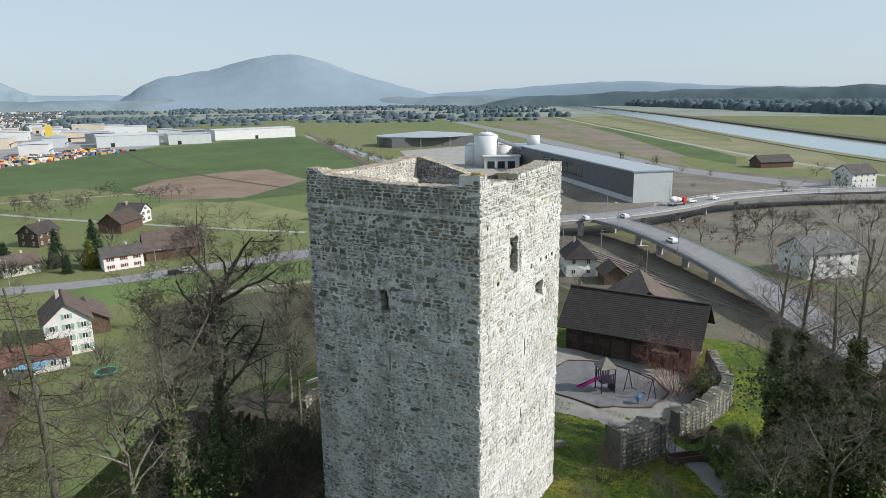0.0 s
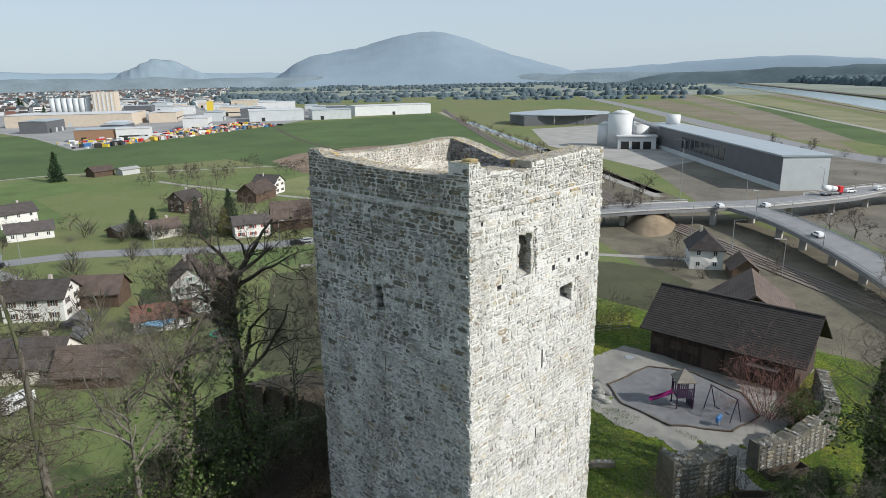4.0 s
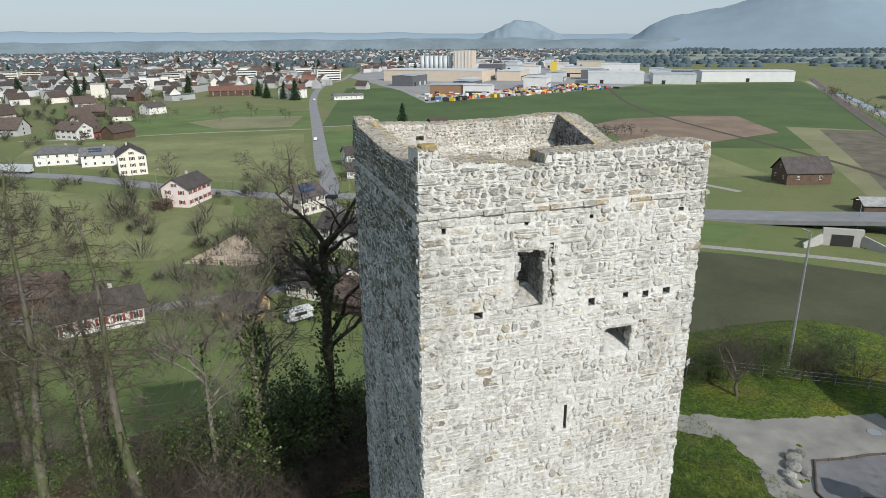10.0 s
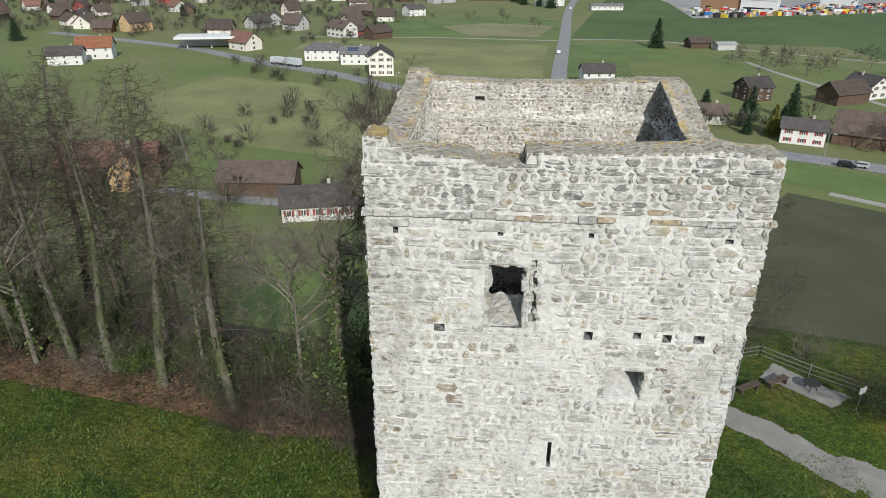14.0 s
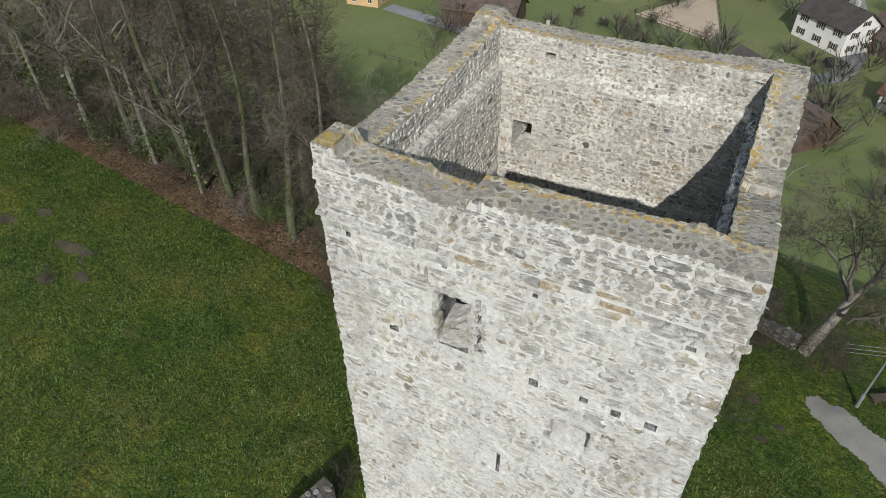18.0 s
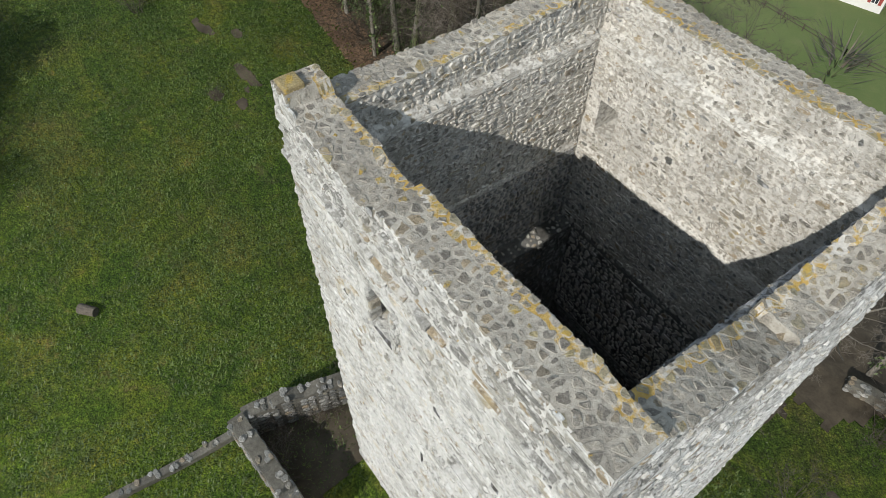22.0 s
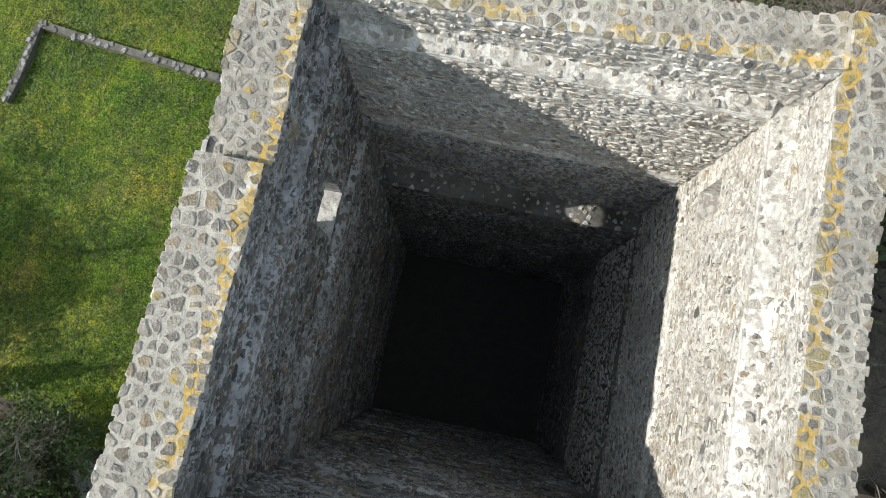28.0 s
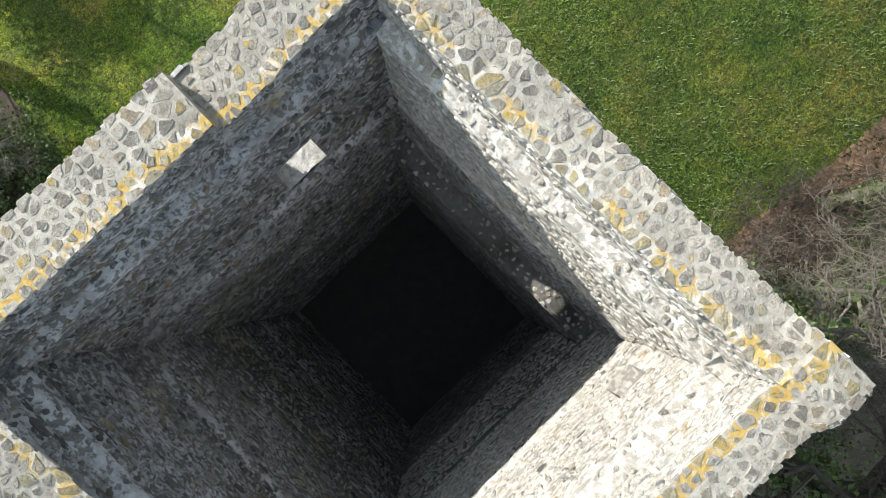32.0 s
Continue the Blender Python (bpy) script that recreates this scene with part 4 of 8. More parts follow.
for pts, mt, label in (([(-96, 300), (-60, 275), (-20, 238), (12, 212), (22, 222), (27, 290), (34, 352), (-40, 352), (-100, 358)], MEADOW_LIGHT, "mown pale green meadow beside the lane"),
                       ([(44, 352), (38, 300), (32, 226), (60, 240), (66, 300), (100, 310), (84, 362)], MEADOW_DEEP, "lush green meadow beside the lane"),
                       ([(-104, 380), (-30, 382), (40, 376), (52, 470), (10, 500), (-40, 480), (-90, 440)], MEADOW_DEEP, "green meadow before the village"),
                       ([(-60, 150), (-24, 140), (-8, 166), (-6, 190), (-30, 206), (-70, 236), (-110, 250), (-120, 190)], MEADOW_LIGHT, "pale green paddock below the road"),
                       ([(-10, 385), (30, 383), (44, 440), (0, 452), (-30, 430)], FIELD_PALE, "dry fallow plot in the meadows"),
                       ([(60, 140), (110, 108), (128, 118), (90, 144), (64, 160)], MEADOW_DEEP, "green verge below the main road"),
                       ([(150, 180), (184, 168), (200, 230), (180, 262), (140, 250)], MEADOW_LIGHT, "pale green meadow by the ditch")):
    flat_patch("meadow", pts, mt, 0.024 if mt is FIELD_PALE else 0.01, label, "meadow")



# ---- houses ----
def window_pane_mat():
    m = material("window_glass", 0.08)
    return finish(m, (0.035, 0.04, 0.045))


GLASS = window_pane_mat()
FRAME_W = plain_mat("window_frame_white", (0.75, 0.75, 0.73), 0.6, 0, 0.05, 2.0, 0)
WALLS = {"white": plain_mat("plaster_white", (0.66, 0.65, 0.62), 0.9, 0, 0.08, 0.5, 0.1, 0.06), "cream": plain_mat("plaster_cream", (0.66, 0.63, 0.56), 0.9, 0, 0.08, 0.5, 0.1, 0.08),
         "pink": plain_mat("plaster_pink", (0.70, 0.63, 0.60), 0.9, 0, 0.08, 0.5, 0.1, 0.05), "wood": plain_mat("wall_boards", (0.105, 0.07, 0.05), 0.85, 0, 0.3, 0.9, 0.3, 0.15),
         "grey": plain_mat("plaster_grey", (0.42, 0.42, 0.41), 0.9, 0, 0.08, 0.5, 0.1, 0.1), "ochre": plain_mat("plaster_ochre", (0.55, 0.38, 0.20), 0.9, 0, 0.1, 0.5, 0.1),
         "red": plain_mat("boards_red", (0.33, 0.085, 0.07), 0.85, 0, 0.15, 0.5, 0.1)}


def tile_mat(name, color):
    """Tiled roof: rows of tiles with joints as relief, weathered."""
    m = material(name, 0.85)
    tc = m.node_tree.nodes.new("ShaderNodeTexCoord")
    w = node(m, "ShaderNodeTexWave", Scale=1.6, Distortion=0.6, Detail=2.0)
    w.wave_type, w.bands_direction = 'BANDS', 'Z'
    m.node_tree.links.new(tc.outputs["Object"], w.inputs["Vector"])
    a, b = noise_fac(m, 0.6, 5, 0.65), noise_fac(m, 5.0, 4, 0.7)
    oi = m.node_tree.nodes.new("ShaderNodeObjectInfo")
    c = ramp(m, a, [(0.3, tuple(x * 0.7 for x in color)), (0.7, tuple(x * 1.25 for x in color))])
    c = mixed(m, 1.0, c, ramp(m, b, [(0.3, (0.75,) * 3), (0.7, (1.2,) * 3)]), 'MULTIPLY')
    c = mixed(m, 1.0, c, ramp(m, oi.outputs["Random"], [(0.0, (0.75,) * 3), (1.0, (1.25,) * 3)]), 'MULTIPLY')
    return finish(m, c, w.outputs["Fac"], 0.5, 0.06)


ROOFS = {"dark": tile_mat("tiles_dark", (0.075, 0.065, 0.062)), "brown": tile_mat("tiles_brown", (0.098, 0.073, 0.062)), "red": tile_mat("tiles_red", (0.17, 0.088, 0.066)),
         "grey": tile_mat("tiles_grey", (0.13, 0.13, 0.13)), "orange": tile_mat("tiles_orange", (0.30, 0.125, 0.065)), "pale": tile_mat("roof_pale", (0.42, 0.42, 0.41))}
SOLAR = material("solar_panel", 0.15)
finish(SOLAR, (0.03, 0.055, 0.11))
SHUTTER = {"red": plain_mat("shutter_red", (0.30, 0.06, 0.05), 0.7, 0, 0.1, 2, 0), "green": plain_mat("shutter_green", (0.26, 0.40, 0.33), 0.7, 0, 0.1, 2, 0), "brown": plain_mat("shutter_brown", (0.12, 0.08, 0.06), 0.7, 0, 0.1, 2, 0)}
BRICK_CH = plain_mat("chimney_plaster", (0.42, 0.38, 0.34), 0.9, 0, 0.15, 2.0, 0.2)
PANE_MESH = {}


def add_window(parent, at, w, h, shutter, rich=True):
    """A window frame set in the wall, with panes and shutters; far ones share one simple mesh."""
    key = (round(w, 2), round(h, 2), shutter, rich)
    if key not in PANE_MESH:
        def boxes(name, rows, mat):
            bm = bmesh.new()
            for r in rows:
                box_bm(bm, *r)
            me = bpy.data.meshes.new(name)
            bm.to_mesh(me)
            bm.free()
            me.materials.append(mat)
            return me
        if rich:
            PANE_MESH[key] = [boxes("window", [(-w / 2, -0.05, -h / 2, w / 2, 0.06, h / 2)], FRAME_W),
                              boxes("pane", [(i * w * 0.24 - w * 0.19, -0.065, -h * 0.42, i * w * 0.24 + w * 0.19, -0.045, h * 0.42) for i in (-1, 1)], GLASS),
                              [boxes("shutter", [(i * w * 0.78 - w * 0.24, -0.09, -h * 0.5, i * w * 0.78 + w * 0.24, -0.04, h * 0.5)], SHUTTER[shutter]) for i in (-1, 1)] if shutter else None]
        else:
            PANE_MESH[key] = [boxes("window", [(-w / 2, -0.05, -h / 2, w / 2, 0.05, h / 2)], GLASS), None, None]
    me, pm, sm = PANE_MESH[key]
    wo = put("window", me, parent, at)
    if pm:
        put("pane", pm, wo)
    for leaf_mesh in sm or ():
        put("shutter", leaf_mesh, wo)


def house(x, y, w, d, turn, eave, rise, wall, roof, label, storeys=2, cols=3, shutter="", chimney=True, name="house", over=0.6, z=PLAIN, hip=0.0, solar=False, side_cols=2, category="house", group="", rich=True):
    """A house with its ridge along its own x axis; w along the ridge, d across it."""
    ob = thing(name, label, category, pose(x, y, z, 0, 0, turn), group)
    hw, hd = w / 2, d / 2
    rx = hw * (1 - hip)
    vs = [(-hw, -hd, -0.5), (hw, -hd, -0.5), (hw, hd, -0.5), (-hw, hd, -0.5), (-hw, -hd, eave), (hw, -hd, eave), (hw, hd, eave), (-hw, hd, eave), (-rx, 0, eave + rise), (rx, 0, eave + rise)]
    fs = [(0, 1, 5, 4), (1, 2, 6, 9, 5), (2, 3, 7, 6), (3, 0, 4, 8, 7)]
    put("wall", mesh_from("wall", vs, fs, WALLS[wall]), ob)
    k = over * rise / hd
    t = 0.18
    ox = over * (1.0 if not hip else 1.0)
    A = [(-hw - ox, -hd - over, eave - k), (hw + ox, -hd - over, eave - k), (hw + ox, hd + over, eave - k), (-hw - ox, hd + over, eave - k), (-rx - (ox if not hip else 0), 0, eave + rise + 0.02), (rx + (ox if not hip else 0), 0, eave + rise + 0.02)]
    vs = A + [(a, b, c + t) for a, b, c in A]
    fs = [(0, 1, 5, 4), (2, 3, 4, 5), (6, 10, 11, 7), (8, 11, 10, 9), (0, 6, 7, 1), (2, 8, 9, 3)]
    fs += [(1, 2, 5), (7, 11, 8), (3, 0, 4), (9, 10, 6), (1, 7, 8, 2), (3, 9, 6, 0)] if hip else [(1, 7, 11, 5), (5, 11, 8, 2), (3, 9, 10, 4), (4, 10, 6, 0)]
    ro = put("roof", mesh_from("roof", vs, fs, ROOFS[roof]), ob)
    if chimney:
        cx = hw * 0.35
        part("chimney", box(cx - 0.35, 0.5, eave + rise * 0.5, cx + 0.35, 1.2, eave + rise + 0.9, 0.04), BRICK_CH, ob)
    if solar:
        sl = math.atan2(rise, hd)
        for i, j in product(range(4), range(2)):
            c = Vector((-hw * 0.45 + i * 1.25, -hd * 0.55 + 0 - j * 0.0, 0))
            yy = -hd * (0.35 + 0.3 * j)
            zz = eave + rise * (1 + yy / hd) + t + 0.1
            p = part("solar_panel", box(-0.58, -0.5 * 1.05, -0.02, 0.58, 0.5 * 1.05, 0.03), SOLAR, ro)
            p.matrix_basis = Matrix.Translation((c.x, yy, zz)) @ Matrix.Rotation(sl, 4, 'X')
    if cols:
        sh = eave / storeys
        for lv in range(storeys):
            zc = sh * (lv + 0.55)
            ww, wh = 1.0, min(1.3, sh * 0.5)
            # only the sides that look towards the castle hill carry windows that are seen
            sides = [(0, -hd, 0, cols, w), (0, hd, 180, cols, w), (hw, 0, 90, side_cols, d), (-hw, 0, -90, side_cols, d)]
            for cx, cy, a, n, ln in sides:
                q = radians(turn + a)
                if (-math.sin(q)) * 0 + Vector((math.sin(q), -math.cos(q))).dot(Vector((-x, -y)).normalized()) < 0.12:
                    continue
                for c in range(n):
                    o = (c + 0.5) / n * ln - ln / 2
                    ox_, oy_ = (o, 0) if cx == 0 else (0, o)
                    add_window(ob, pose(cx + ox_, cy + oy_, zc, 0, 0, a), ww, wh, shutter, rich)
        if not hip and rise > 2.2:
            add_window(ob, pose(hw, 0, eave + rise * 0.3, 0, 0, 90), 0.9, 1.0, shutter, rich)
            add_window(ob, pose(-hw, 0, eave + rise * 0.3, 0, 0, -90), 0.9, 1.0, shutter, rich)
    return ob


house(13.8, 175.5, 9.5, 9.0, 35, 5.6, 2.9, "cream", "dark", "two-storey rendered house with solar panels on a dark roof", 2, 3, "brown", solar=True)
house(-20.0, 200.0, 13.5, 9.0, 62, 6.0, 2.8, "pink", "dark", "pale pink farmhouse with red shutters and dark roof", 2, 5, "red")
house(-26.5, 194.5, 6.0, 4.0, 62, 2.2, 0.5, "wood", "red", "low open shed with a bright red roof", 1, 0, "", False, "shed")
house(44.5, 247.5, 12, 8.5, 5, 5.0, 2.6, "white", "dark", "white two-storey house with dark saddle roof", 2, 3, "")
house(42.0, 221.5, 13, 7.5, -15, 3.0, 2.2, "white", "dark", "white bungalow with dark roof by the lane", 1, 4, "")
house(44.6, 118.2, 12.0, 8.2, 64, 7.0, 3.6, "white", "brown", "tall white gabled farmhouse with pale green shutters", 3, 4, "green", side_cols=3)
house(35.0, 112.4, 10.5, 7.0, -26, 2.9, 1.8, "white", "red", "low white workshop with long window band", 1, 6, "", False, "workshop")
house(53.5, 125.5, 12.0, 7.0, 64, 3.2, 2.2, "wood", "brown", "brown wooden barn beside the farmhouse", 1, 0, "", False, "barn")
house(20.5, 138.0, 12.5, 8.0, -42, 5.2, 2.8, "white", "dark", "white two-storey house with dark brown roof", 2, 3, "brown")
house(32.0, 137.0, 10.5, 7.5, -42, 3.5, 3.0, "wood", "brown", "brown barn adjoining a white house", 1, 0, "", False, "barn")
house(10.0, 107.0, 12.0, 9.0, -44, 3.4, 3.2, "cream", "dark", "old house with large dark tiled roof", 1, 3, "brown")
house(16.5, 96.5, 11.0, 8.0, -44, 2.6, 3.4, "wood", "brown", "brown barn with deep tiled roof", 1, 0, "", False, "barn")
house(-5.5, 100.5, 7.0, 5.5, 150, 2.4, 2.2, "ochre", "dark", "small shed with an ochre gable and dark roof", 1, 0, "", False, "shed")
house(-31.0, 105.5, 14.0, 8.5, 14, 3.4, 2.6, "white", "dark", "white bungalow with dark roof and red shutters", 1, 5, "red")
house(-47.0, 118.0, 16.0, 9.0, 4, 3.6, 3.0, "wood", "brown", "long brown barn with tiled roof", 1, 0, "", False, "barn")
house(-84.0, 124.0, 22.0, 10.0, 6, 4.2, 4.0, "wood", "red", "long farm building with red tiled roof", 1, 0, "", False, "barn")
house(-76.0, 118.5, 9.0, 8.0, 96, 4.8, 4.0, "ochre", "red", "orange rendered gabled house", 2, 2, "")
house(-43.0, 261.0, 14.0, 10.0, 100, 7.6, 3.2, "cream", "dark", "tall cream house with dark roof by the road", 3, 4, "brown", side_cols=3)
house(-75.0, 294.0, 17.0, 11.0, 4, 5.0, 2.2, "white", "grey", "white villa with grey hipped roof", 2, 5, "", hip=0.4)
house(-58.0, 284.0, 13.0, 9.0, 4, 5.0, 2.4, "white", "grey", "white house with grey roof and solar panels", 2, 4, "", solar=True)
house(-84.0, 374.0, 16.0, 10.0, -40, 5.5, 3.5, "white", "brown", "white house with brown roof", 2, 4, "brown")
house(-62.0, 368.0, 14.0, 9.0, 50, 4.0, 3.2, "wood", "brown", "dark timber barn among trees", 1, 0, "", False, "barn")
house(-214.0, 386.0, 15.0, 11.0, 60, 5.5, 5.0, "ochre", "brown", "orange gabled house with brown roof", 2, 3, "")
house(-182.0, 287.0, 15.0, 11.0, 20, 5.5, 4.0, "white", "orange", "white house with bright orange roof", 2, 3, "")
house(-186.0, 270.0, 14.0, 10.0, 20, 4.5, 3.0, "white", "dark", "white house with dark roof", 2, 3, "")
house(139.0, 233.0, 11.0, 8.0, 115, 5.0, 2.8, "white", "dark", "white farmhouse with dark roof", 2, 3, "brown")
house(126.0, 222.0, 15.0, 9.0, 25, 4.0, 3.5, "wood", "brown", "large brown timber barn", 1, 0, "", False, "barn")
house(90.5, 169.0, 11.0, 8.0, -22, 4.4, 2.0, "white", "dark", "white house with red shutters beside the road", 2, 3, "red")
house(108.0, 168.0, 17.0, 11.0, -30, 3.6, 5.0, "wood", "brown", "big old barn with brown tiled roof", 1, 0, "", False, "barn")
house(96.0, 224.0, 10.0, 8.0, 20, 5.0, 2.8, "wood", "dark", "dark timber chalet with white windows", 2, 3, "")
house(71.0, 189.5, 9.5, 7.0, -10, 3.2, 2.4, "cream", "brown", "small old house with brown roof", 1, 3, "")
house(62.0, 201.0, 6.0, 5.0, 20, 2.4, 1.2, "wood", "grey", "small brown garden shed", 1, 0, "", False, "shed")
house(112.0, 351.0, 11.0, 8.0, 10, 3.0, 2.2, "wood", "brown", "dark wooden field barn", 1, 0, "", False, "barn")
house(124.0, 345.0, 10.0, 6.0, 10, 3.0, 0.8, "grey", "pale", "shed with bright metal roof", 1, 0, "", False, "shed")
house(147.5, 44.5, 9.0, 8.0, 30, 5.6, 3.6, "white", "dark", "small white house with dark half-hipped roof", 2, 2, "", hip=0.25)
house(143.5, 33.5, 7.5, 6.0, 30, 2.8, 2.4, "wood", "brown", "brown shed with tiled roof", 1, 0, "", False, "shed")
house(178.0, -14.0, 16.0, 11.0, -45, 7.2, 3.4, "white", "grey", "large white house with grey roof", 3, 4, "")
house(376.0, -27.0, 17.0, 12.0, -40, 8.0, 4.0, "white", "dark", "white three-storey house by the junction", 3, 4, "")
house(466.0, 18.0, 24.0, 12.0, -50, 4.0, 4.0, "wood", "dark", "dark farm barns far out in the plain", 1, 0, "", False, "barn")
house(186.0, 158.5, 16.0, 10.0, -15, 4.5, 4.4, "wood", "dark", "dark barn with white gable", 1, 2, "", False, "barn")
house(173.0, 119.0, 9.0, 7.0, -25, 2.6, 1.6, "wood", "pale", "shed with bright tin roof", 1, 0, "", False, "shed")
house(0.0, 645.0, 40.0, 12.0, 2, 5.0, 4.0, "wood", "red", "farmstead with red roofs and a white gable", 2, 6, "")
house(52.0, 592.0, 22.0, 14.0, 40, 8.0, 4.0, "white", "red", "white house at the town edge", 3, 4, "")
house(-56.0, 497.0, 14.0, 11.0, 40, 5.0, 3.0, "white", "dark", "white house with dark roof", 2, 3, "")
house(96.0, 560.0, 26.0, 8.0, 5, 3.5, 1.5, "white", "grey", "allotment sheds and low houses", 1, 6, "")

# the village and the town
town = random.Random(8)
KINDS = [("white", "dark"), ("wood", "brown"), ("cream", "brown"), ("white", "red"), ("grey", "dark"), ("wood", "brown"), ("white", "grey"), ("pink", "brown"), ("cream", "brown"), ("grey", "dark"), ("white", "brown"), ("red", "brown"), ("wood", "dark"), ("cream", "red"), ("grey", "brown")]
WORD = {"white": "white", "cream": "cream", "wood": "dark timber", "pink": "pale pink", "grey": "grey", "ochre": "ochre", "red": "red boarded"}
taken = []


def free_spot(x, y, gap):
    if any((x - a) ** 2 + (y - b) ** 2 < gap * gap for a, b in taken):
        return False
    taken.append((x, y))
    return True


def in_village(x, y):
    if y > 640 and -1100 < x < 130 + (y - 640) * 0.4:
        return True
    return x < -95 - max(0, 420 - y) * 0.05 and y > 300 - (x + 95) * 0.12 and x > -640 or (-200 < x < -70 and 330 < y < 520 and x < -60 - 0.0 * y)


made = {}
near_n = 0
for k in range(2600):
    x, y = town.uniform(-640, -66), town.uniform(235, 620)
    if not in_village(x, y) or (x > -160 and y < 300) or abs((y - 372) + (x + 260) * -0.5) < 0:
        continue
    road_y = float(np.interp(x, [-260, -160, -103, -64], [372, 325, 283, 258]))
    if y < road_y + 14 and x > -280 or (x < -280 and y < 330):
        continue
    if not free_spot(x, y, 18):
        continue
    wl_, rf = town.choice(KINDS)
    house(x, y, town.uniform(10, 15), town.uniform(8.5, 11), town.choice((10, 100, 55, -30)) + town.uniform(-8, 8), town.uniform(3.3, 4.8), town.uniform(3.4, 5.0), wl_, rf,
          WORD[wl_] + " village house with " + {"pale": "pale"}.get(rf, rf) + " roof", 2, 2, "", near_n % 2 == 0, "village_house", over=1.0, hip=0.0, side_cols=1, group="houses of the village", rich=False)
    near_n += 1
    if near_n > 72:
        break

far_n = 0
for k in range(5000):
    y = town.uniform(560, 1150)
    x = town.uniform(-1100, 130 + (y - 640) * 0.75)
    if -40 < x < 130 and y < 680 or y < 640 + max(0, -x) * 0.15 - 60 or abs(x - (y - 384) * 0.215 - 45) < 16:
        continue
    if 150 < x < 600 and y < 1000:
        continue
    if not free_spot(x, y, 18):
        continue
    wl_, rf = town.choice(KINDS)
    big = town.random() < 0.16
    if big:
        ob = thing("apartment_block", "white apartment block with flat roof and window rows", "building", pose(x, y, PLAIN, 0, 0, town.choice((5, 95)) + town.uniform(-6, 6)), "blocks of the town")
        w, d, h = town.uniform(18, 34), town.uniform(11, 14), town.uniform(9, 13)
        part("wall", box(-w / 2, -d / 2, -0.5, w / 2, d / 2, h), WALLS[town.choice(("white", "white", "cream"))], ob)
        part("roof", box(-w / 2 - 0.3, -d / 2 - 0.3, h, w / 2 + 0.3, d / 2 + 0.3, h + 0.5), ROOFS[town.choice(("grey", "dark", "pale"))], ob)
        for lv in range(int(h / 3)):
            part("window_row", box(-w / 2 + 1, -d / 2 - 0.06, 1.0 + lv * 3, w / 2 - 1, -d / 2 + 0.02, 2.4 + lv * 3), GLASS, ob)
    else:
        key = (wl_, rf, town.randrange(2), y > 900)
        if key not in made:
            made[key] = house(x, y, 12 + 3 * key[2], 10, town.uniform(0, 180), 4.2 + key[2], 4.4, wl_, rf, WORD[wl_] + " town house with " + rf + " roof", 2, 0, "", False, "town_house", group="houses of the town", rich=False)
        else:
            copy_thing(made[key], pose(x, y, PLAIN, 0, 0, town.uniform(0, 180)))
    far_n += 1
    if far_n > 180:
        break

# the rest of the town, too far off to tell house from house; haze greys its plaster colours
vs, fs, ms = [], [], []
tm = [plain_mat("far_plaster", (0.50, 0.51, 0.52), 0.9, 0, 0.2, 0.02, 0), plain_mat("far_plaster_grey", (0.36, 0.365, 0.37), 0.9, 0, 0.2, 0.02, 0), WALLS["grey"], ROOFS["dark"], ROOFS["brown"], ROOFS["red"], ROOFS["grey"], ROOFS["grey"]]
for k in range(3600):
    if k < 1500:
        y = town.uniform(600, 1250)
        x = town.uniform(-1100, 130 + (y - 640) * 0.75)
        if -40 < x < 150 and y < 700 or y < 640 + max(0, -x) * 0.1 - 40 or 120 < x < 700 and y < 1010 or abs(x - (y - 384) * 0.215 - 45) < 14 or not free_spot(x, y, 14):
            continue
    else:
        y = town.uniform(1150, 2900)
        x = town.uniform(-1600, 300 + (y - 640) * 0.6)
    w, dd, h, r, a = town.uniform(9, 17), town.uniform(9, 13), town.uniform(3.2, 6), town.uniform(3.5, 5.5), town.uniform(0, 3.14)
    flat = town.random() < 0.15
    if flat:
        w, h, r = w * 2, h * 1.3, 0.1
    i = len(vs)
    for px, py, pz in ((-w, -dd, -0.5), (w, -dd, -0.5), (w, dd, -0.5), (-w, dd, -0.5), (-w, -dd, h), (w, -dd, h), (w, dd, h), (-w, dd, h), (-w, 0, h + r), (w, 0, h + r)):
        px, py = px / 2, py / 2
        vs.append((x + px * math.cos(a) - py * math.sin(a), y + px * math.sin(a) + py * math.cos(a), PLAIN + pz))
    fs += [tuple(i + q for q in f) for f in ((0, 1, 5, 4), (1, 2, 6, 9, 5), (2, 3, 7, 6), (3, 0, 4, 8, 7), (4, 5, 9, 8), (6, 7, 8, 9))]
    wm_, rm_ = town.choice((0, 0, 1, 2, 2)), town.choice((3, 3, 4, 4, 5, 6)) if not flat else town.choice((6, 7))
    ms += [wm_] * 4 + [rm_] * 2
tagged(put("far_town", mesh_from("far_town", vs, fs, tm, False, ms)), "distant white houses of the town in haze", "town", kind="stuff")



# ---- works, halls, roads and river side ----
METAL_GREY = plain_mat("cladding_grey", (0.13, 0.135, 0.145), 0.55, 0.2, 0.1, 0.2, 0.05)
METAL_LIGHT = plain_mat("cladding_light", (0.50, 0.53, 0.54), 0.55, 0.1, 0.08, 0.2, 0.05)
METAL_WHITE = plain_mat("cladding_white", (0.60, 0.61, 0.61), 0.6, 0.0, 0.06, 0.2, 0.05)
BEIGE = plain_mat("cladding_beige", (0.55, 0.47, 0.38), 0.7, 0.0, 0.08, 0.3, 0.05)
YELLOW = plain_mat("paint_yellow", (0.62, 0.46, 0.06), 0.6, 0, 0.1, 2, 0)
RED = plain_mat("paint_red", (0.48, 0.03, 0.03), 0.45, 0, 0.1, 2, 0)
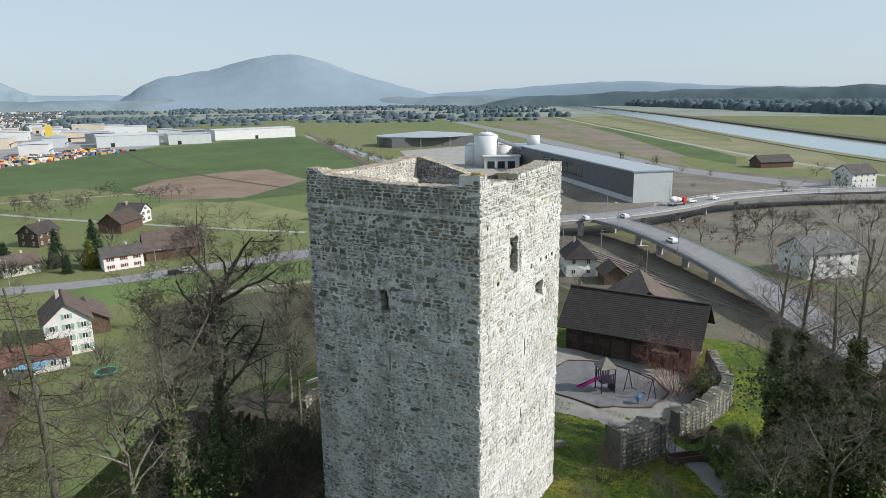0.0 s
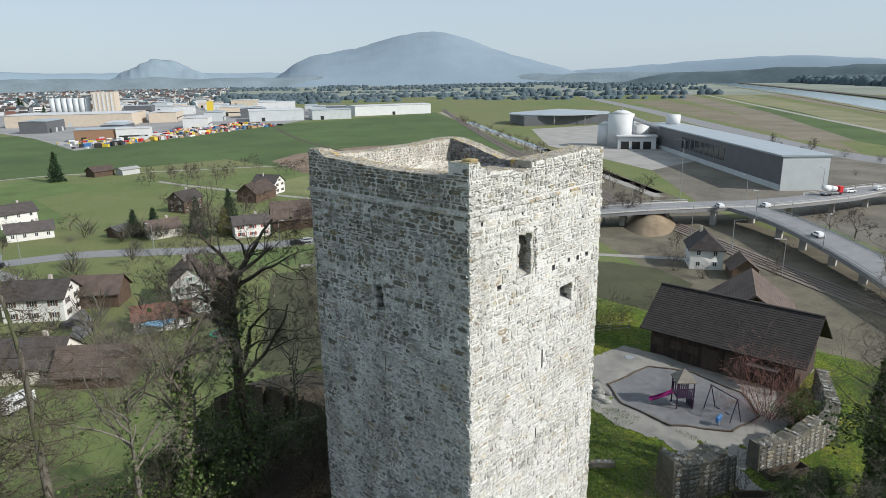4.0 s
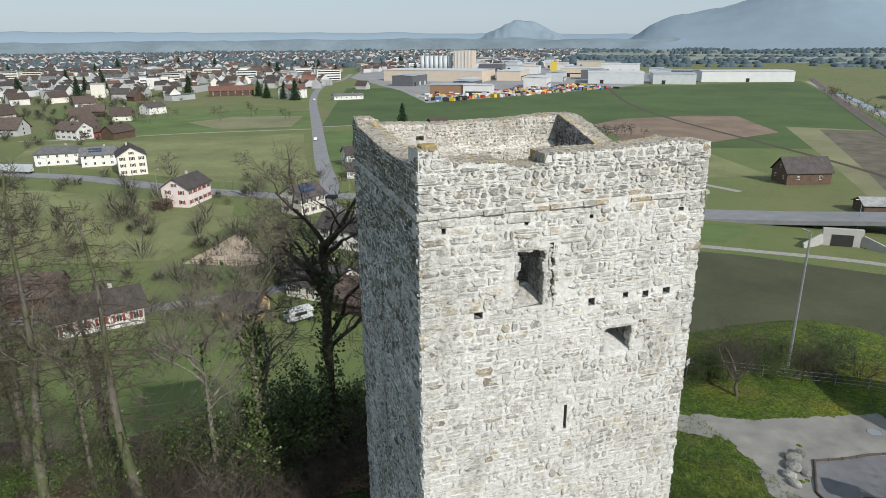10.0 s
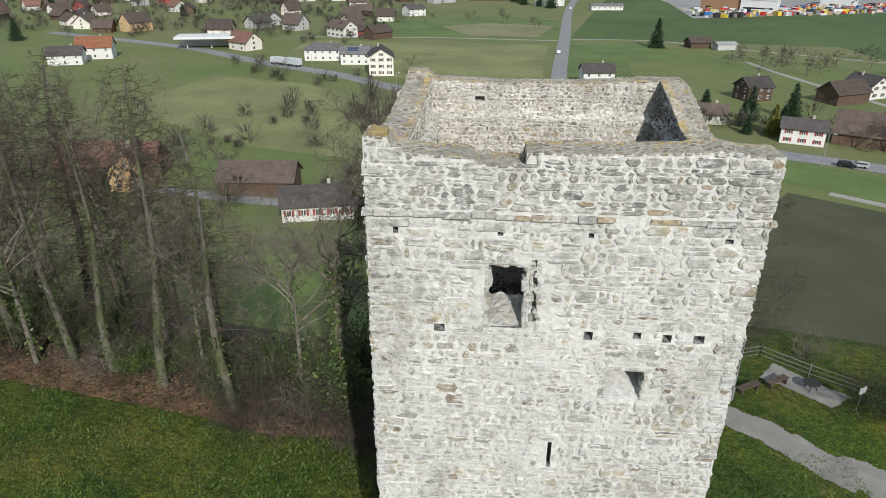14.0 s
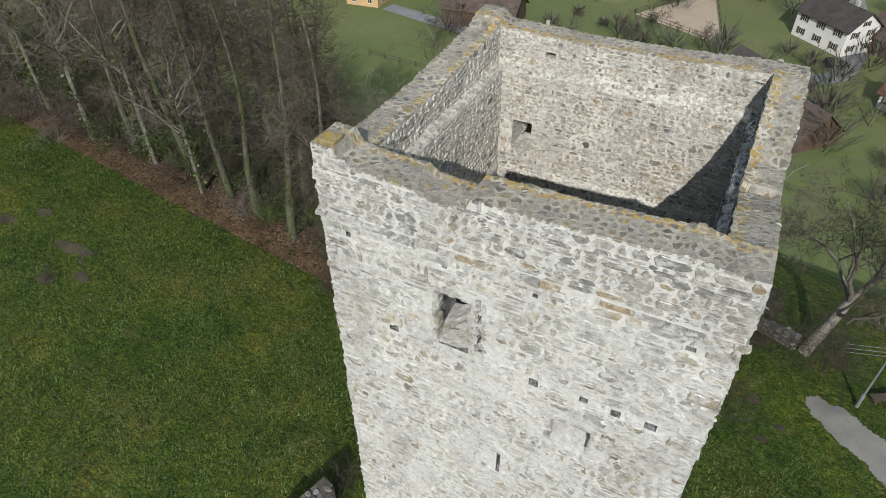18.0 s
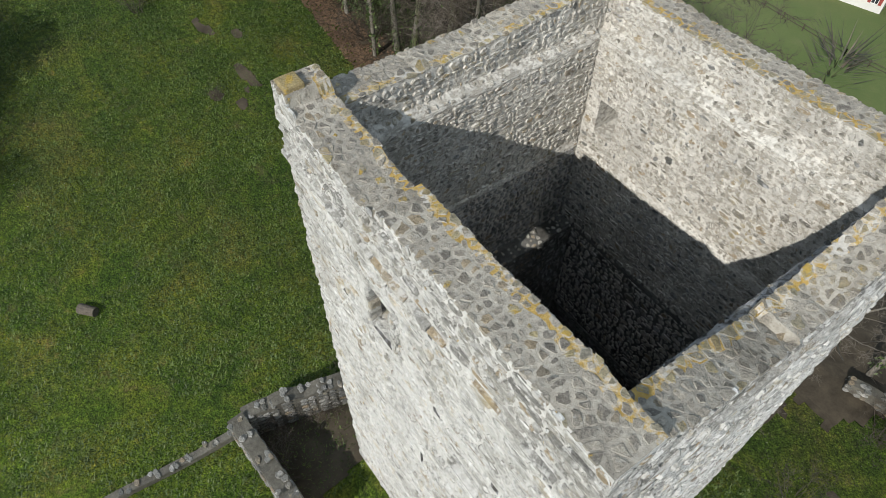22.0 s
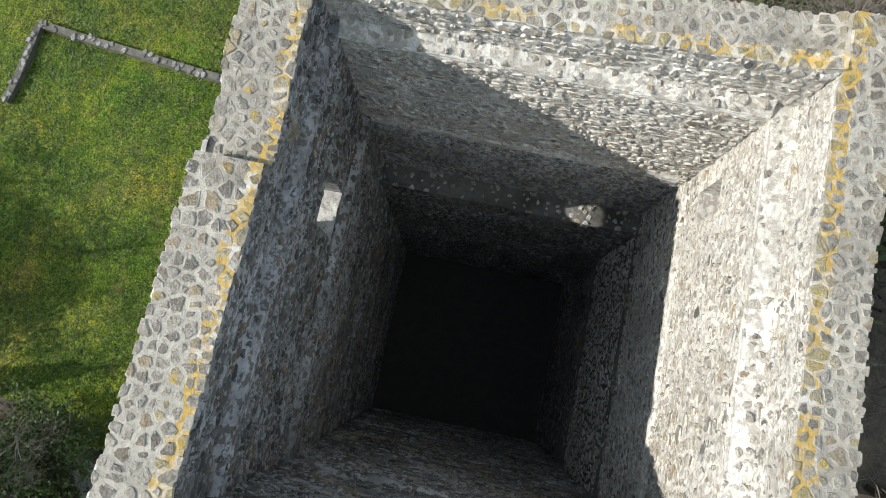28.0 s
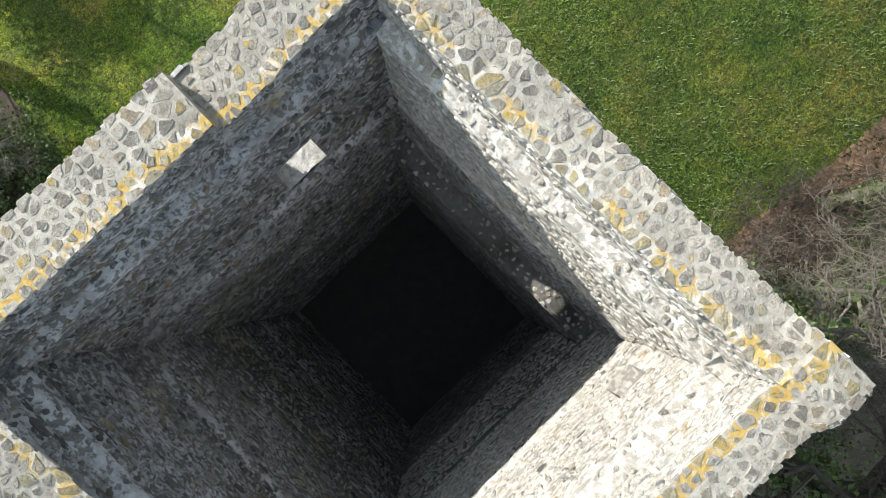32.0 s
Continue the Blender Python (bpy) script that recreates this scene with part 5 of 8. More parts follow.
DARK = plain_mat("dark_opening", (0.03, 0.03, 0.03), 0.8, 0, 0.2, 2, 0)
STEEL = plain_mat("galvanised_steel", (0.36, 0.37, 0.38), 0.5, 0.6, 0.1, 2, 0)


def hall(name, label, x, y, w, d, h, turn, mat, roofm, doors=4, bands=0, pitch=0.6, category="hall"):
    ob = thing(name, label, category, pose(x, y, PLAIN, 0, 0, turn))
    part("wall", box(-w / 2, -d / 2, -0.5, w / 2, d / 2, h), mat, ob)
    vs = [(-w / 2 - 0.4, -d / 2 - 0.4, h), (w / 2 + 0.4, -d / 2 - 0.4, h), (w / 2 + 0.4, d / 2 + 0.4, h), (-w / 2 - 0.4, d / 2 + 0.4, h), (-w / 2 - 0.4, 0, h + pitch), (w / 2 + 0.4, 0, h + pitch)]
    vs += [(a, b, c + 0.35) for a, b, c in vs]
    put("roof", mesh_from("roof", vs, [(0, 1, 5, 4), (2, 3, 4, 5), (6, 10, 11, 7), (8, 11, 10, 9), (0, 6, 7, 1), (2, 8, 9, 3), (1, 7, 11, 5), (5, 11, 8, 2), (3, 9, 10, 4), (4, 10, 6, 0)], roofm), ob)
    for i in range(doors):
        xx = -w / 2 + (i + 0.5) * w / doors
        part("door", box(xx - 2.0, -d / 2 - 0.08, 0, xx + 2.0, -d / 2 + 0.05, min(4.2, h * 0.55)), DARK if i % 3 == 0 else METAL_LIGHT, ob)
    for i in range(bands):
        part("window_band", box(-w / 2 + 2, -d / 2 - 0.07, h * (0.35 + 0.3 * i), w / 2 - 2, -d / 2 + 0.03, h * (0.35 + 0.3 * i) + 1.2), GLASS, ob)
    return ob


ROOF_METAL = plain_mat("roof_metal", (0.36, 0.40, 0.43), 0.5, 0.2, 0.08, 0.1, 0.03)
ROOF_WHITE = plain_mat("roof_white", (0.50, 0.505, 0.51), 0.7, 0.0, 0.14, 0.1, 0.03)
hall("warehouse", "long white warehouse at the field edge", 580, 628, 104, 40, 12, -23.5, METAL_WHITE, ROOF_WHITE, 1)
hall("warehouse", "pale grey factory hall with ribbed roof", 432, 668, 62, 50, 12, -30, METAL_LIGHT, ROOF_WHITE, 2)
hall("warehouse", "pale grey factory hall beside another", 482, 628, 46, 40, 11, -30, METAL_LIGHT, ROOF_METAL, 2)
# the long dark hall by the bridge
lh = thing("long_hall", "long dark grey storage hall with light roof", "hall", pose(275, 62, PLAIN, 0, 0, math.degrees(math.atan2(125, 140))))
part("wall", box(0, -20, 2.5, 188, 0, 14.2), METAL_GREY, lh)
part("base_wall", box(0.3, -19.7, -0.5, 187.7, 0.12, 2.5), METAL_LIGHT, lh, "pale concrete base of the hall")
part("gable_cladding", box(-0.15, -19.8, -0.4, 0.1, -0.2, 14.1), METAL_LIGHT, lh, "pale end wall")
part("roof", box(-0.6, -20.6, 14.2, 188.6, 0.6, 14.9), ROOF_METAL, lh)
for i in range(9):
    part("glazing", box(58 + i * 7.0, -0.02, 5.2, 63.5 + i * 7.0, 0.14, 11.5), GLASS, lh)
rh = thing("round_hall", "wide low hall with a shallow grey roof on posts", "hall", pose(560, 352, PLAIN, 0, 0, -40))
part("wall", box(-44, -30, -0.5, 44, 30, 9), METAL_GREY, rh)
vs = [(52 * math.cos(a), 38 * math.sin(a), 9.2) for a in np.linspace(0, 2 * math.pi, 24, False)] + [(0, 0, 14)] + [(52 * math.cos(a), 38 * math.sin(a), 10.2) for a in np.linspace(0, 2 * math.pi, 24, False)]
put("roof", mesh_from("roof", vs, [(i, (i + 1) % 24, 25 + (i + 1) % 24, 25 + i) for i in range(24)] + [(25 + i, 25 + (i + 1) % 24, 24) for i in range(24)] + [tuple(range(24))[::-1]], ROOF_METAL), rh)
for i in range(10):
    a = 2 * math.pi * i / 10
    part("post", tube_bm(bmesh.new(), (50 * math.cos(a), 36 * math.sin(a), -0.3), (50 * math.cos(a), 36 * math.sin(a), 9.2), 0.35, 0.35), CONCRETE, rh)
# the concrete works
cw = thing("concrete_works", "white concrete mixing plant with silos and conveyor", "works", pose(392, 196, PLAIN, 0, 0, -60))
for x, y, r, h in ((0, 0, 8.5, 22), (12, 5, 7.0, 15), (-9, 10, 6.0, 14)):
    bm = tube_bm(bmesh.new(), (x, y, -0.3), (x, y, h), r, r, 24)
    tube_bm(bm, (x, y, h), (x, y, h + 2.2), r, r * 0.35, 24)
    so = part("silo", bm, METAL_WHITE, cw, "", True)
    part("vent", tube_bm(bmesh.new(), (x, y, h + 2), (x, y, h + 3.6), 0.9, 0.9), STEEL, so)
part("yellow_silo", tube_bm(bmesh.new(), (34, 4, 0), (34, 4, 18), 4.5, 4.5, 20), YELLOW, cw, "yellow and white silo", True)
part("silo_cap", tube_bm(bmesh.new(), (34, 4, 14), (34, 4, 21), 4.6, 4.6, 20), METAL_WHITE, cw, "", True)
part("mixing_house", box(-2, -16, -0.3, 22, -5, 8), METAL_WHITE, cw)
part("mixing_roof", box(-3, -17, 8, 23, -4, 8.6), ROOF_WHITE, cw)
for i in range(3):
    part("loading_bay", box(0 + i * 7, -16.2, 0, 5 + i * 7, -15.8, 5), DARK, cw)
part("conveyor", tube_bm(bmesh.new(), (8, -3, 19), (48, -14, 5), 1.5, 1.5, 6), STEEL, cw)
part("feed_bin", box(46, -18, -0.3, 56, -9, 6, 0.3), STEEL, cw)
# the timber works and the trading estate
works = random.Random(4)
hall("mill_hall", "long mill hall with a pale roof", 258, 800, 130, 60, 13, -38, BEIGE, ROOF_WHITE, 3)
hall("sawmill", "brown sawmill building with flat roof", 196, 565, 40, 26, 10, -30, plain_mat("sawmill_boards", (0.26, 0.16, 0.10), 0.8), ROOF_METAL, 3)
hall("office_block", "white flat works building", 214, 548, 26, 18, 10, -30, METAL_WHITE, ROOF_WHITE, 2, 1)
mill = thing("mill_tower", "tall beige mill tower beside grey silos", "works", pose(330, 905, PLAIN, 0, 0, -38))
part("tower_block", box(-14, -10, -0.3, 14, 10, 34), BEIGE, mill)
for i in range(5):
    part("fin", box(-12 + i * 5.2, -10.6, 2, -10 + i * 5.2, -9.8, 33), METAL_WHITE, mill)
for i in range(7):
    part("silo", tube_bm(bmesh.new(), (-66 + i * 7.2, 0, -0.3), (-66 + i * 7.2, 0, 27), 3.4, 3.4, 14), METAL_LIGHT, mill, "", True)
EST = [("white hall with flat roof", METAL_WHITE, ROOF_WHITE), ("grey hall with flat roof", METAL_LIGHT, ROOF_METAL), ("dark hall with flat roof", METAL_GREY, ROOF_METAL), ("beige hall with flat roof", BEIGE, ROOF_WHITE)]
spots = []
for k in range(900):
    x, y = works.uniform(150, 640), works.uniform(620, 1500)
    if y < 700 and x > 330 or (x - 258) ** 2 + (y - 800) ** 2 < 80 ** 2 or (x - 300) ** 2 + (y - 900) ** 2 < 60 ** 2 or x < 130 + (y - 640) * 0.42 or any(abs(x - a) < 46 and abs(y - b) < 42 for a, b in spots):
        continue
    spots.append((x, y))
    lab, wm_, rm_ = works.choice(EST)
    hall("trade_hall", lab + " on the trading estate", x, y, works.uniform(26, 58), works.uniform(18, 34), works.uniform(6, 12), works.choice((-35, 55)) + works.uniform(-5, 5), wm_, rm_, 3, works.randrange(2))
    if len(spots) > 44:
        break
part("yellow_tower", box(-4, -4, -0.3, 4, 4, 20), YELLOW, thing("sign_tower", "tall yellow tower on the trading estate", "tower", pose(420, 800, PLAIN, 0, 0, -30)))
# stored goods and parked vehicles in the yards
yard = thing("stored_goods", "stacked timber, pallets and machines in the works yard", "goods", None, "", "stuff")
vs, fs = [], []
COL = [METAL_WHITE, RED, STEEL, YELLOW, BEIGE, DARK, plain_mat("paint_blue", (0.05, 0.14, 0.30), 0.5, 0, 0.1, 2, 0), plain_mat("timber_stack", (0.36, 0.25, 0.15), 0.9)]
ms = []
for k in range(520):
    u = works.random()
    x, y = 165 + u * 205 + works.uniform(-12, 12), 505 + u * 75 + works.uniform(0, 60)
    l, w, h, a = works.uniform(1.5, 8), works.uniform(1.5, 3), works.uniform(1, 3.2), works.uniform(0, 3.14)
    i = len(vs)
    for sx, sy, sz in ((-1, -1, 0), (1, -1, 0), (1, 1, 0), (-1, 1, 0), (-1, -1, 1), (1, -1, 1), (1, 1, 1), (-1, 1, 1)):
        px, py = sx * l / 2, sy * w / 2
        vs.append((x + px * math.cos(a) - py * math.sin(a), y + px * math.sin(a) + py * math.cos(a), PLAIN + 0.1 + sz * h))
    fs += [tuple(i + q for q in f) for f in BOX_F]
    ms += [works.randrange(len(COL))] * 6
put("goods", mesh_from("goods", vs, fs, COL, False, ms), yard)
flat_patch("works_yard", [(150, 500), (375, 585), (470, 640), (640, 700), (600, 1300), (300, 1400), (160, 900), (165, 640)], plain_mat("yard_ground", (0.26, 0.255, 0.25), 0.95, 0, 0.2, 0.05), 0.025, "grey paved works yards", "yard")
flat_patch("plant_yard", [(300, 130), (420, 120), (480, 260), (560, 300), (480, 330), (370, 240)], plain_mat("plant_ground", (0.30, 0.29, 0.27), 0.95, 0, 0.2, 0.08), 0.028, "pale gravel yard of the concrete works", "yard")

# the raised road over the railway
DECK = PLAIN + 6.0
road = thing("road_bridge", "curved concrete road bridge over the railway", "bridge")
strip("deck", [(118, 136, PLAIN + 0.1), (140, 118, PLAIN + 1.8), (160, 99, PLAIN + 4.4), (180, 78, DECK), (199, 62, DECK), (212, 50, DECK), (240, 35, DECK), (268, 24, DECK), (300, -3, DECK), (326, -38, DECK), (360, -100, DECK)], 11, ASPHALT, "", "", 0, None, 6, 1.2, parent=road)
strip("deck", [(203, 55, DECK), (190, 38, DECK), (172, 22, DECK), (150, 5, DECK - 0.6), (128, -10, DECK - 2), (95, -32, DECK - 4)], 10, ASPHALT, "", "", 0.004, None, 6, 1.2, parent=road)
for side, pts in ((1, [(160, 99, PLAIN + 4.4), (180, 78, DECK), (199, 62, DECK), (212, 50, DECK), (240, 35, DECK), (268, 24, DECK), (300, -3, DECK), (326, -38, DECK)]),):
    for off in (5.4, -5.4):
        L = spline([(p[0], p[1], p[2]) for p in pts], 4)
        for i in range(len(L) - 1):
            if off < 0 and 190 < L[i].x < 226:
                continue
            t = (L[i + 1] - L[i]).normalized()
            s = Vector((t.y, -t.x, 0)) * off
            bm = bmesh.new()
            tube_bm(bm, L[i] + s + Vector((0, 0, 0.9)), L[i + 1] + s + Vector((0, 0, 0.9)), 0.07, 0.07, 4)
            tube_bm(bm, L[i] + s + Vector((0, 0, 0.45)), L[i + 1] + s + Vector((0, 0, 0.45)), 0.05, 0.05, 4)
            part("railing", bm, STEEL, road)
            part("edge_beam", tube_bm(bmesh.new(), L[i] + s, L[i + 1] + s, 0.3, 0.3, 4), CONCRETE, road)
L = spline([(203, 55, DECK), (190, 38, DECK), (172, 22, DECK), (150, 5, DECK - 0.6), (128, -10, DECK - 2)], 4)
for off in (4.9, -4.9):
    for i in range(2, len(L) - 1):
        t = (L[i + 1] - L[i]).normalized()
        s = Vector((t.y, -t.x, 0)) * off
        part("railing", tube_bm(bmesh.new(), L[i] + s + Vector((0, 0, 0.8)), L[i + 1] + s + Vector((0, 0, 0.8)), 0.08, 0.08, 4), STEEL, road)
        part("edge_beam", tube_bm(bmesh.new(), L[i] + s, L[i + 1] + s, 0.35, 0.35, 4), CONCRETE, road)
for x, y in ((176, 82), (186, 72), (196, 60), (206, 51), (222, 44), (240, 35), (258, 28), (276, 18), (190, 38), (180, 29), (168, 19), (156, 10), (142, -1)):
    part("pier", box(x - 0.9, y - 0.9, PLAIN - 0.5, x + 0.9, y + 0.9, DECK - 1.1, 0.1), CONCRETE, road)
for off in (7.0, -7.0):
    pass
RAIL_BED = plain_mat("rail_ballast", (0.17, 0.145, 0.125), 0.95, 0, 0.25, 1.5, 0.4)
RUST = plain_mat("rail_steel", (0.20, 0.15, 0.12), 0.5, 0.5, 0.15, 2, 0)
rl = [(95, -60), (125, -20), (138, 2), (150, 20), (163, 38), (178, 58), (200, 88), (240, 135), (280, 183), (360, 275), (520, 450), (700, 640)]
strip("railway_bed", rl, 7.5, RAIL_BED, "brown ballast railway bed", "railway", 0.25, PLAIN, thick=0.4)
for o in (-2.2, -0.75, 0.75, 2.2):
    strip("rail", [(x + o * 0.78, y - o * 0.62) for x, y in rl], 0.14, RUST, "steel railway rail", "rail", 0.42, PLAIN, thick=0.15)
strip("rail_scrub", [(100, -45), (132, -8), (150, 25), (172, 55), (205, 98), (250, 150), (330, 245)], 58, plain_mat("dry_scrub", (0.125, 0.11, 0.08), 0.95, 0, 0.4, 0.12, 0.4), "dry brown scrub beside the railway", "scrub", 0.02, PLAIN)
strip("canal", [(520, 440), (420, 320), (330, 208), (280, 150), (238, 100)], 9, WATER, "narrow drainage canal beside the railway", "water", 0.02, PLAIN)
strip("canal_road", [(640, 590), (524, 452), (430, 338), (338, 222), (285, 160), (232, 95)], 4.5, GRAVEL, "pale service road beside the canal", "road", 0.05, PLAIN)
strip("field_ditch", [(372, 585), (300, 440), (262, 330), (232, 190), (210, 120)], 3.0, plain_mat("ditch", (0.075, 0.06, 0.045), 0.95), "dark hedge-lined field ditch", "ditch", 0.05, PLAIN)
strip("motorway", [(360, -30), (425, 70), (520, 150), (790, 360), (1200, 690), (1700, 1045), (2600, 1700)], 22, ASPHALT, "grey dual road across the plain", "road", 0.05, PLAIN)
strip("river_road", [(420, -60), (520, 20), (700, 130), (1000, 300), (1500, 590), (2200, 1050)], 7, GRAVEL, "pale track along the river plain", "road", 0.05, PLAIN)
for n_, pts, mt in (("flood_meadow", [(470, 40), (640, 60), (980, 250), (940, 300), (620, 170)], FIELD_GREEN), ("flood_meadow", [(440, -40), (600, -10), (760, 80), (640, 60), (470, 30)], FIELD_PALE),
                    ("bare_field", [(430, 60), (520, 120), (780, 320), (1050, 520), (1100, 480), (800, 270), (560, 110)], plain_mat("stubble", (0.17, 0.145, 0.10), 0.95, 0, 0.2, 0.03)),
                    ("rail_field", [(170, 110), (205, 95), (270, 180), (330, 250), (300, 280), (240, 200)], FIELD_PALE), ("far_field", [(-600, 1900), (600, 1500), (1500, 1200), (2600, 1900), (1000, 3000)], FIELD_PALE)):
    flat_patch(n_, pts, mt, 0.018, "flat field in the valley floor", "field")
flat_patch("dry_ground", [(150, -60), (172, -5), (215, 30), (232, 80), (300, 130), (420, 200), (450, 150), (430, 60), (400, -40), (330, -130), (200, -140)], plain_mat("dry_ground", (0.15, 0.135, 0.11), 0.95, 0, 0.4, 0.05, 0.4), 0.012, "grey-brown waste ground round the road junction", "ground")
for k_, (a_, b_, w_, mt_) in enumerate(((20, 55, 30, "stub"), (75, 118, 34, "pale"), (150, 185, 26, "stub"), (-15, 10, 20, "stub"))):
    flat_patch("strip_field", [(p[0] * 1.0 - q * 0.55, p[1] + q) for p, q in ((RIVER[1], b_), (RIVER[3], b_), (RIVER[5], b_ * 1.4), (RIVER[7], b_ * 2), (RIVER[7], a_ * 2), (RIVER[5], a_ * 1.4), (RIVER[3], a_), (RIVER[1], a_))], plain_mat("strip_soil", (0.18, 0.155, 0.115), 0.95, 0, 0.25, 0.03) if mt_ == "stub" else FIELD_PALE, 0.02 + 0.001 * k_, "long narrow field beside the river", "field")
mound = thing("earth_mound", "brown earth mound beside the railway", "mound")
vs = [(184 + r * 18 * math.cos(a), 76 + r * 9 * math.sin(a) + r * 6 * math.cos(a), PLAIN - 0.2 + 6.0 * (1 - r ** 1.5) + 0.5 * noise.noise((r * 5, a * 3, 1))) for r in (0.0, 0.25, 0.5, 0.75, 1.0) for a in np.linspace(0, 2 * math.pi, 20, False)]
put("soil", mesh_from("soil", vs, [(i * 20 + k, i * 20 + (k + 1) % 20, (i + 1) * 20 + (k + 1) % 20, (i + 1) * 20 + k) for i in range(4) for k in range(20)], plain_mat("heap_soil", (0.22, 0.17, 0.115), 0.95, 0, 0.3, 0.3), True), mound)
up = thing("underpass", "concrete portal of a path under the road", "underpass", pose(134, 95, PLAIN, 0, 0, -34))
part("portal", box(-4.5, 1.5, -0.4, 4.5, 2.4, 4.4, 0.05), CONCRETE, up)
part("opening", box(-2.4, 1.38, 0, 2.4, 1.6, 2.9), DARK, up, "dark opening")
for s in (-1, 1):
    w_ = part("wing_wall", box(-3.2, -0.25, -0.4, 3.2, 0.25, 2.2, 0.05), CONCRETE, up)
    w_.matrix_basis = pose(s * 6.6, -0.2, 0, 0, s * 16, -s * 38)


def car(x, y, z, turn, mat, label):
    ob = thing("car", label, "car", pose(x, y, z, 0, 0, turn))
    vs = [(-2.15, -0.86, 0.35), (2.15, -0.86, 0.35), (2.15, 0.86, 0.35), (-2.15, 0.86, 0.35), (-2.15, -0.86, 0.85), (2.1, -0.86, 0.78), (2.1, 0.86, 0.78), (-2.15, 0.86, 0.85),
          (-1.9, -0.72, 1.42), (0.55, -0.72, 1.45), (0.55, 0.72, 1.45), (-1.9, 0.72, 1.42), (1.25, -0.82, 0.9), (1.25, 0.82, 0.9)]
    put("body", mesh_from("body", vs, [(3, 2, 1, 0), (0, 1, 5, 4), (2, 3, 7, 6), (1, 2, 6, 5), (3, 0, 4, 7), (5, 6, 13, 12), (8, 9, 10, 11), (4, 12, 9, 8), (13, 7, 11, 10), (4, 5, 12), (6, 7, 13), (7, 4, 8, 11), (12, 13, 10, 9)], mat), ob)
    put("windscreen", mesh_from("windscreen", [(1.2, -0.7, 0.95), (1.2, 0.7, 0.95), (0.6, 0.64, 1.42), (0.6, -0.64, 1.42)], [(0, 1, 2, 3)], GLASS), ob).location = (0.03, 0, 0.02)
    for s in (-1, 1):
        put("side_window", mesh_from("side_window", [(-1.7, 0, 0.95), (1.0, 0, 0.95), (0.5, 0, 1.36), (-1.7, 0, 1.36)], [(0, 1, 2, 3)], GLASS), ob).location = (0, s * 0.815, 0)
        for xx in (-1.3, 1.35):
            part("wheel", tube_bm(bmesh.new(), (xx, s * 0.66, 0.32), (xx, s * 0.88, 0.32), 0.32, 0.32, 12), DARK, ob)
    return ob


PAINT = {k: plain_mat("car_" + k, c, 0.3, 0.1, 0.03, 1, 0) for k, c in (("white", (0.75, 0.75, 0.75)), ("black", (0.02, 0.02, 0.025)), ("silver", (0.42, 0.43, 0.45)), ("blue", (0.05, 0.10, 0.25)))}
for x, y, z, a, c in ((195, 58, DECK, 40, "white"), (205, 47, DECK, 40, "white"), (172, 24, DECK, 40, "white"), (24, 189, PLAIN, 145, "black"), (95, 146, PLAIN, 150, "silver"), (250, 32, DECK, -30, "white"), (300, 0, DECK, -50, "silver"), (36.5, 322, PLAIN, 82, "white"), (92, 146, PLAIN, -30, "black"), (22, 126, PLAIN, 20, "black"), (262, 25, DECK, -25, "white"), (67, 560, PLAIN, 80, "white")):
    car(x, y, z + 0.09, a, PAINT[c], {"white": "white", "black": "black", "silver": "silver grey", "blue": "blue"}[c] + " passenger car on the road")


def lorry(x, y, z, turn, cab, body, label, mixer=False, trailer=False):
    ob = thing("lorry", label, "lorry", pose(x, y, z, 0, 0, turn))
    part("cab", box(2.6, -1.2, 0.6, 4.6, 1.2, 3.0, 0.15), cab, ob)
    part("windscreen", box(4.55, -1.05, 1.7, 4.64, 1.05, 2.6), GLASS, ob)
    part("chassis", box(-4.4, -1.1, 0.7, 3.0, 1.1, 1.1), STEEL, ob)
    if mixer:
        part("drum", tube_bm(tube_bm(bmesh.new(), (2.2, 0, 2.1), (-1.5, 0, 2.5), 0.8, 1.25, 14), (-1.5, 0, 2.5), (-4.4, 0, 3.0), 1.25, 0.6, 14), body, ob, "striped mixer drum", True)
    else:
        part("load_box", box(-4.4, -1.25, 1.1, 2.4, 1.25, 3.3, 0.05), body, ob)
    if trailer:
        part("trailer", box(-13.5, -1.25, 1.0, -5.4, 1.25, 3.6, 0.05), body, ob)
    for xx in (3.4, -1.6, -2.9) + ((-7, -12) if trailer else ()):
        for s in (-1, 1):
            part("wheel", tube_bm(bmesh.new(), (xx, s * 0.85, 0.5), (xx, s * 1.2, 0.5), 0.5, 0.5, 12), DARK, ob)


lorry(241, 36, DECK, -26, RED, METAL_WHITE, "red and white concrete mixer lorry on the bridge", True)
lorry(-92, 277.5, PLAIN, 150, METAL_WHITE, METAL_LIGHT, "grey lorry with box trailer on the main road", False, True)
# filling station canopy
gas = thing("filling_station", "white filling station canopy on posts", "canopy", pose(-141, 322, PLAIN, 0, 0, 12))
part("canopy", box(-17, -6, 5.0, 17, 8, 6.2, 0.1), METAL_WHITE, gas)
part("shop", box(-17, 8, -0.3, 17, 15, 4.6), WALLS["white"], gas)
for xx in (-12, 0, 12):
    part("post", tube_bm(bmesh.new(), (xx, 0, -0.3), (xx, 0, 5.0), 0.3, 0.3), METAL_WHITE, gas)


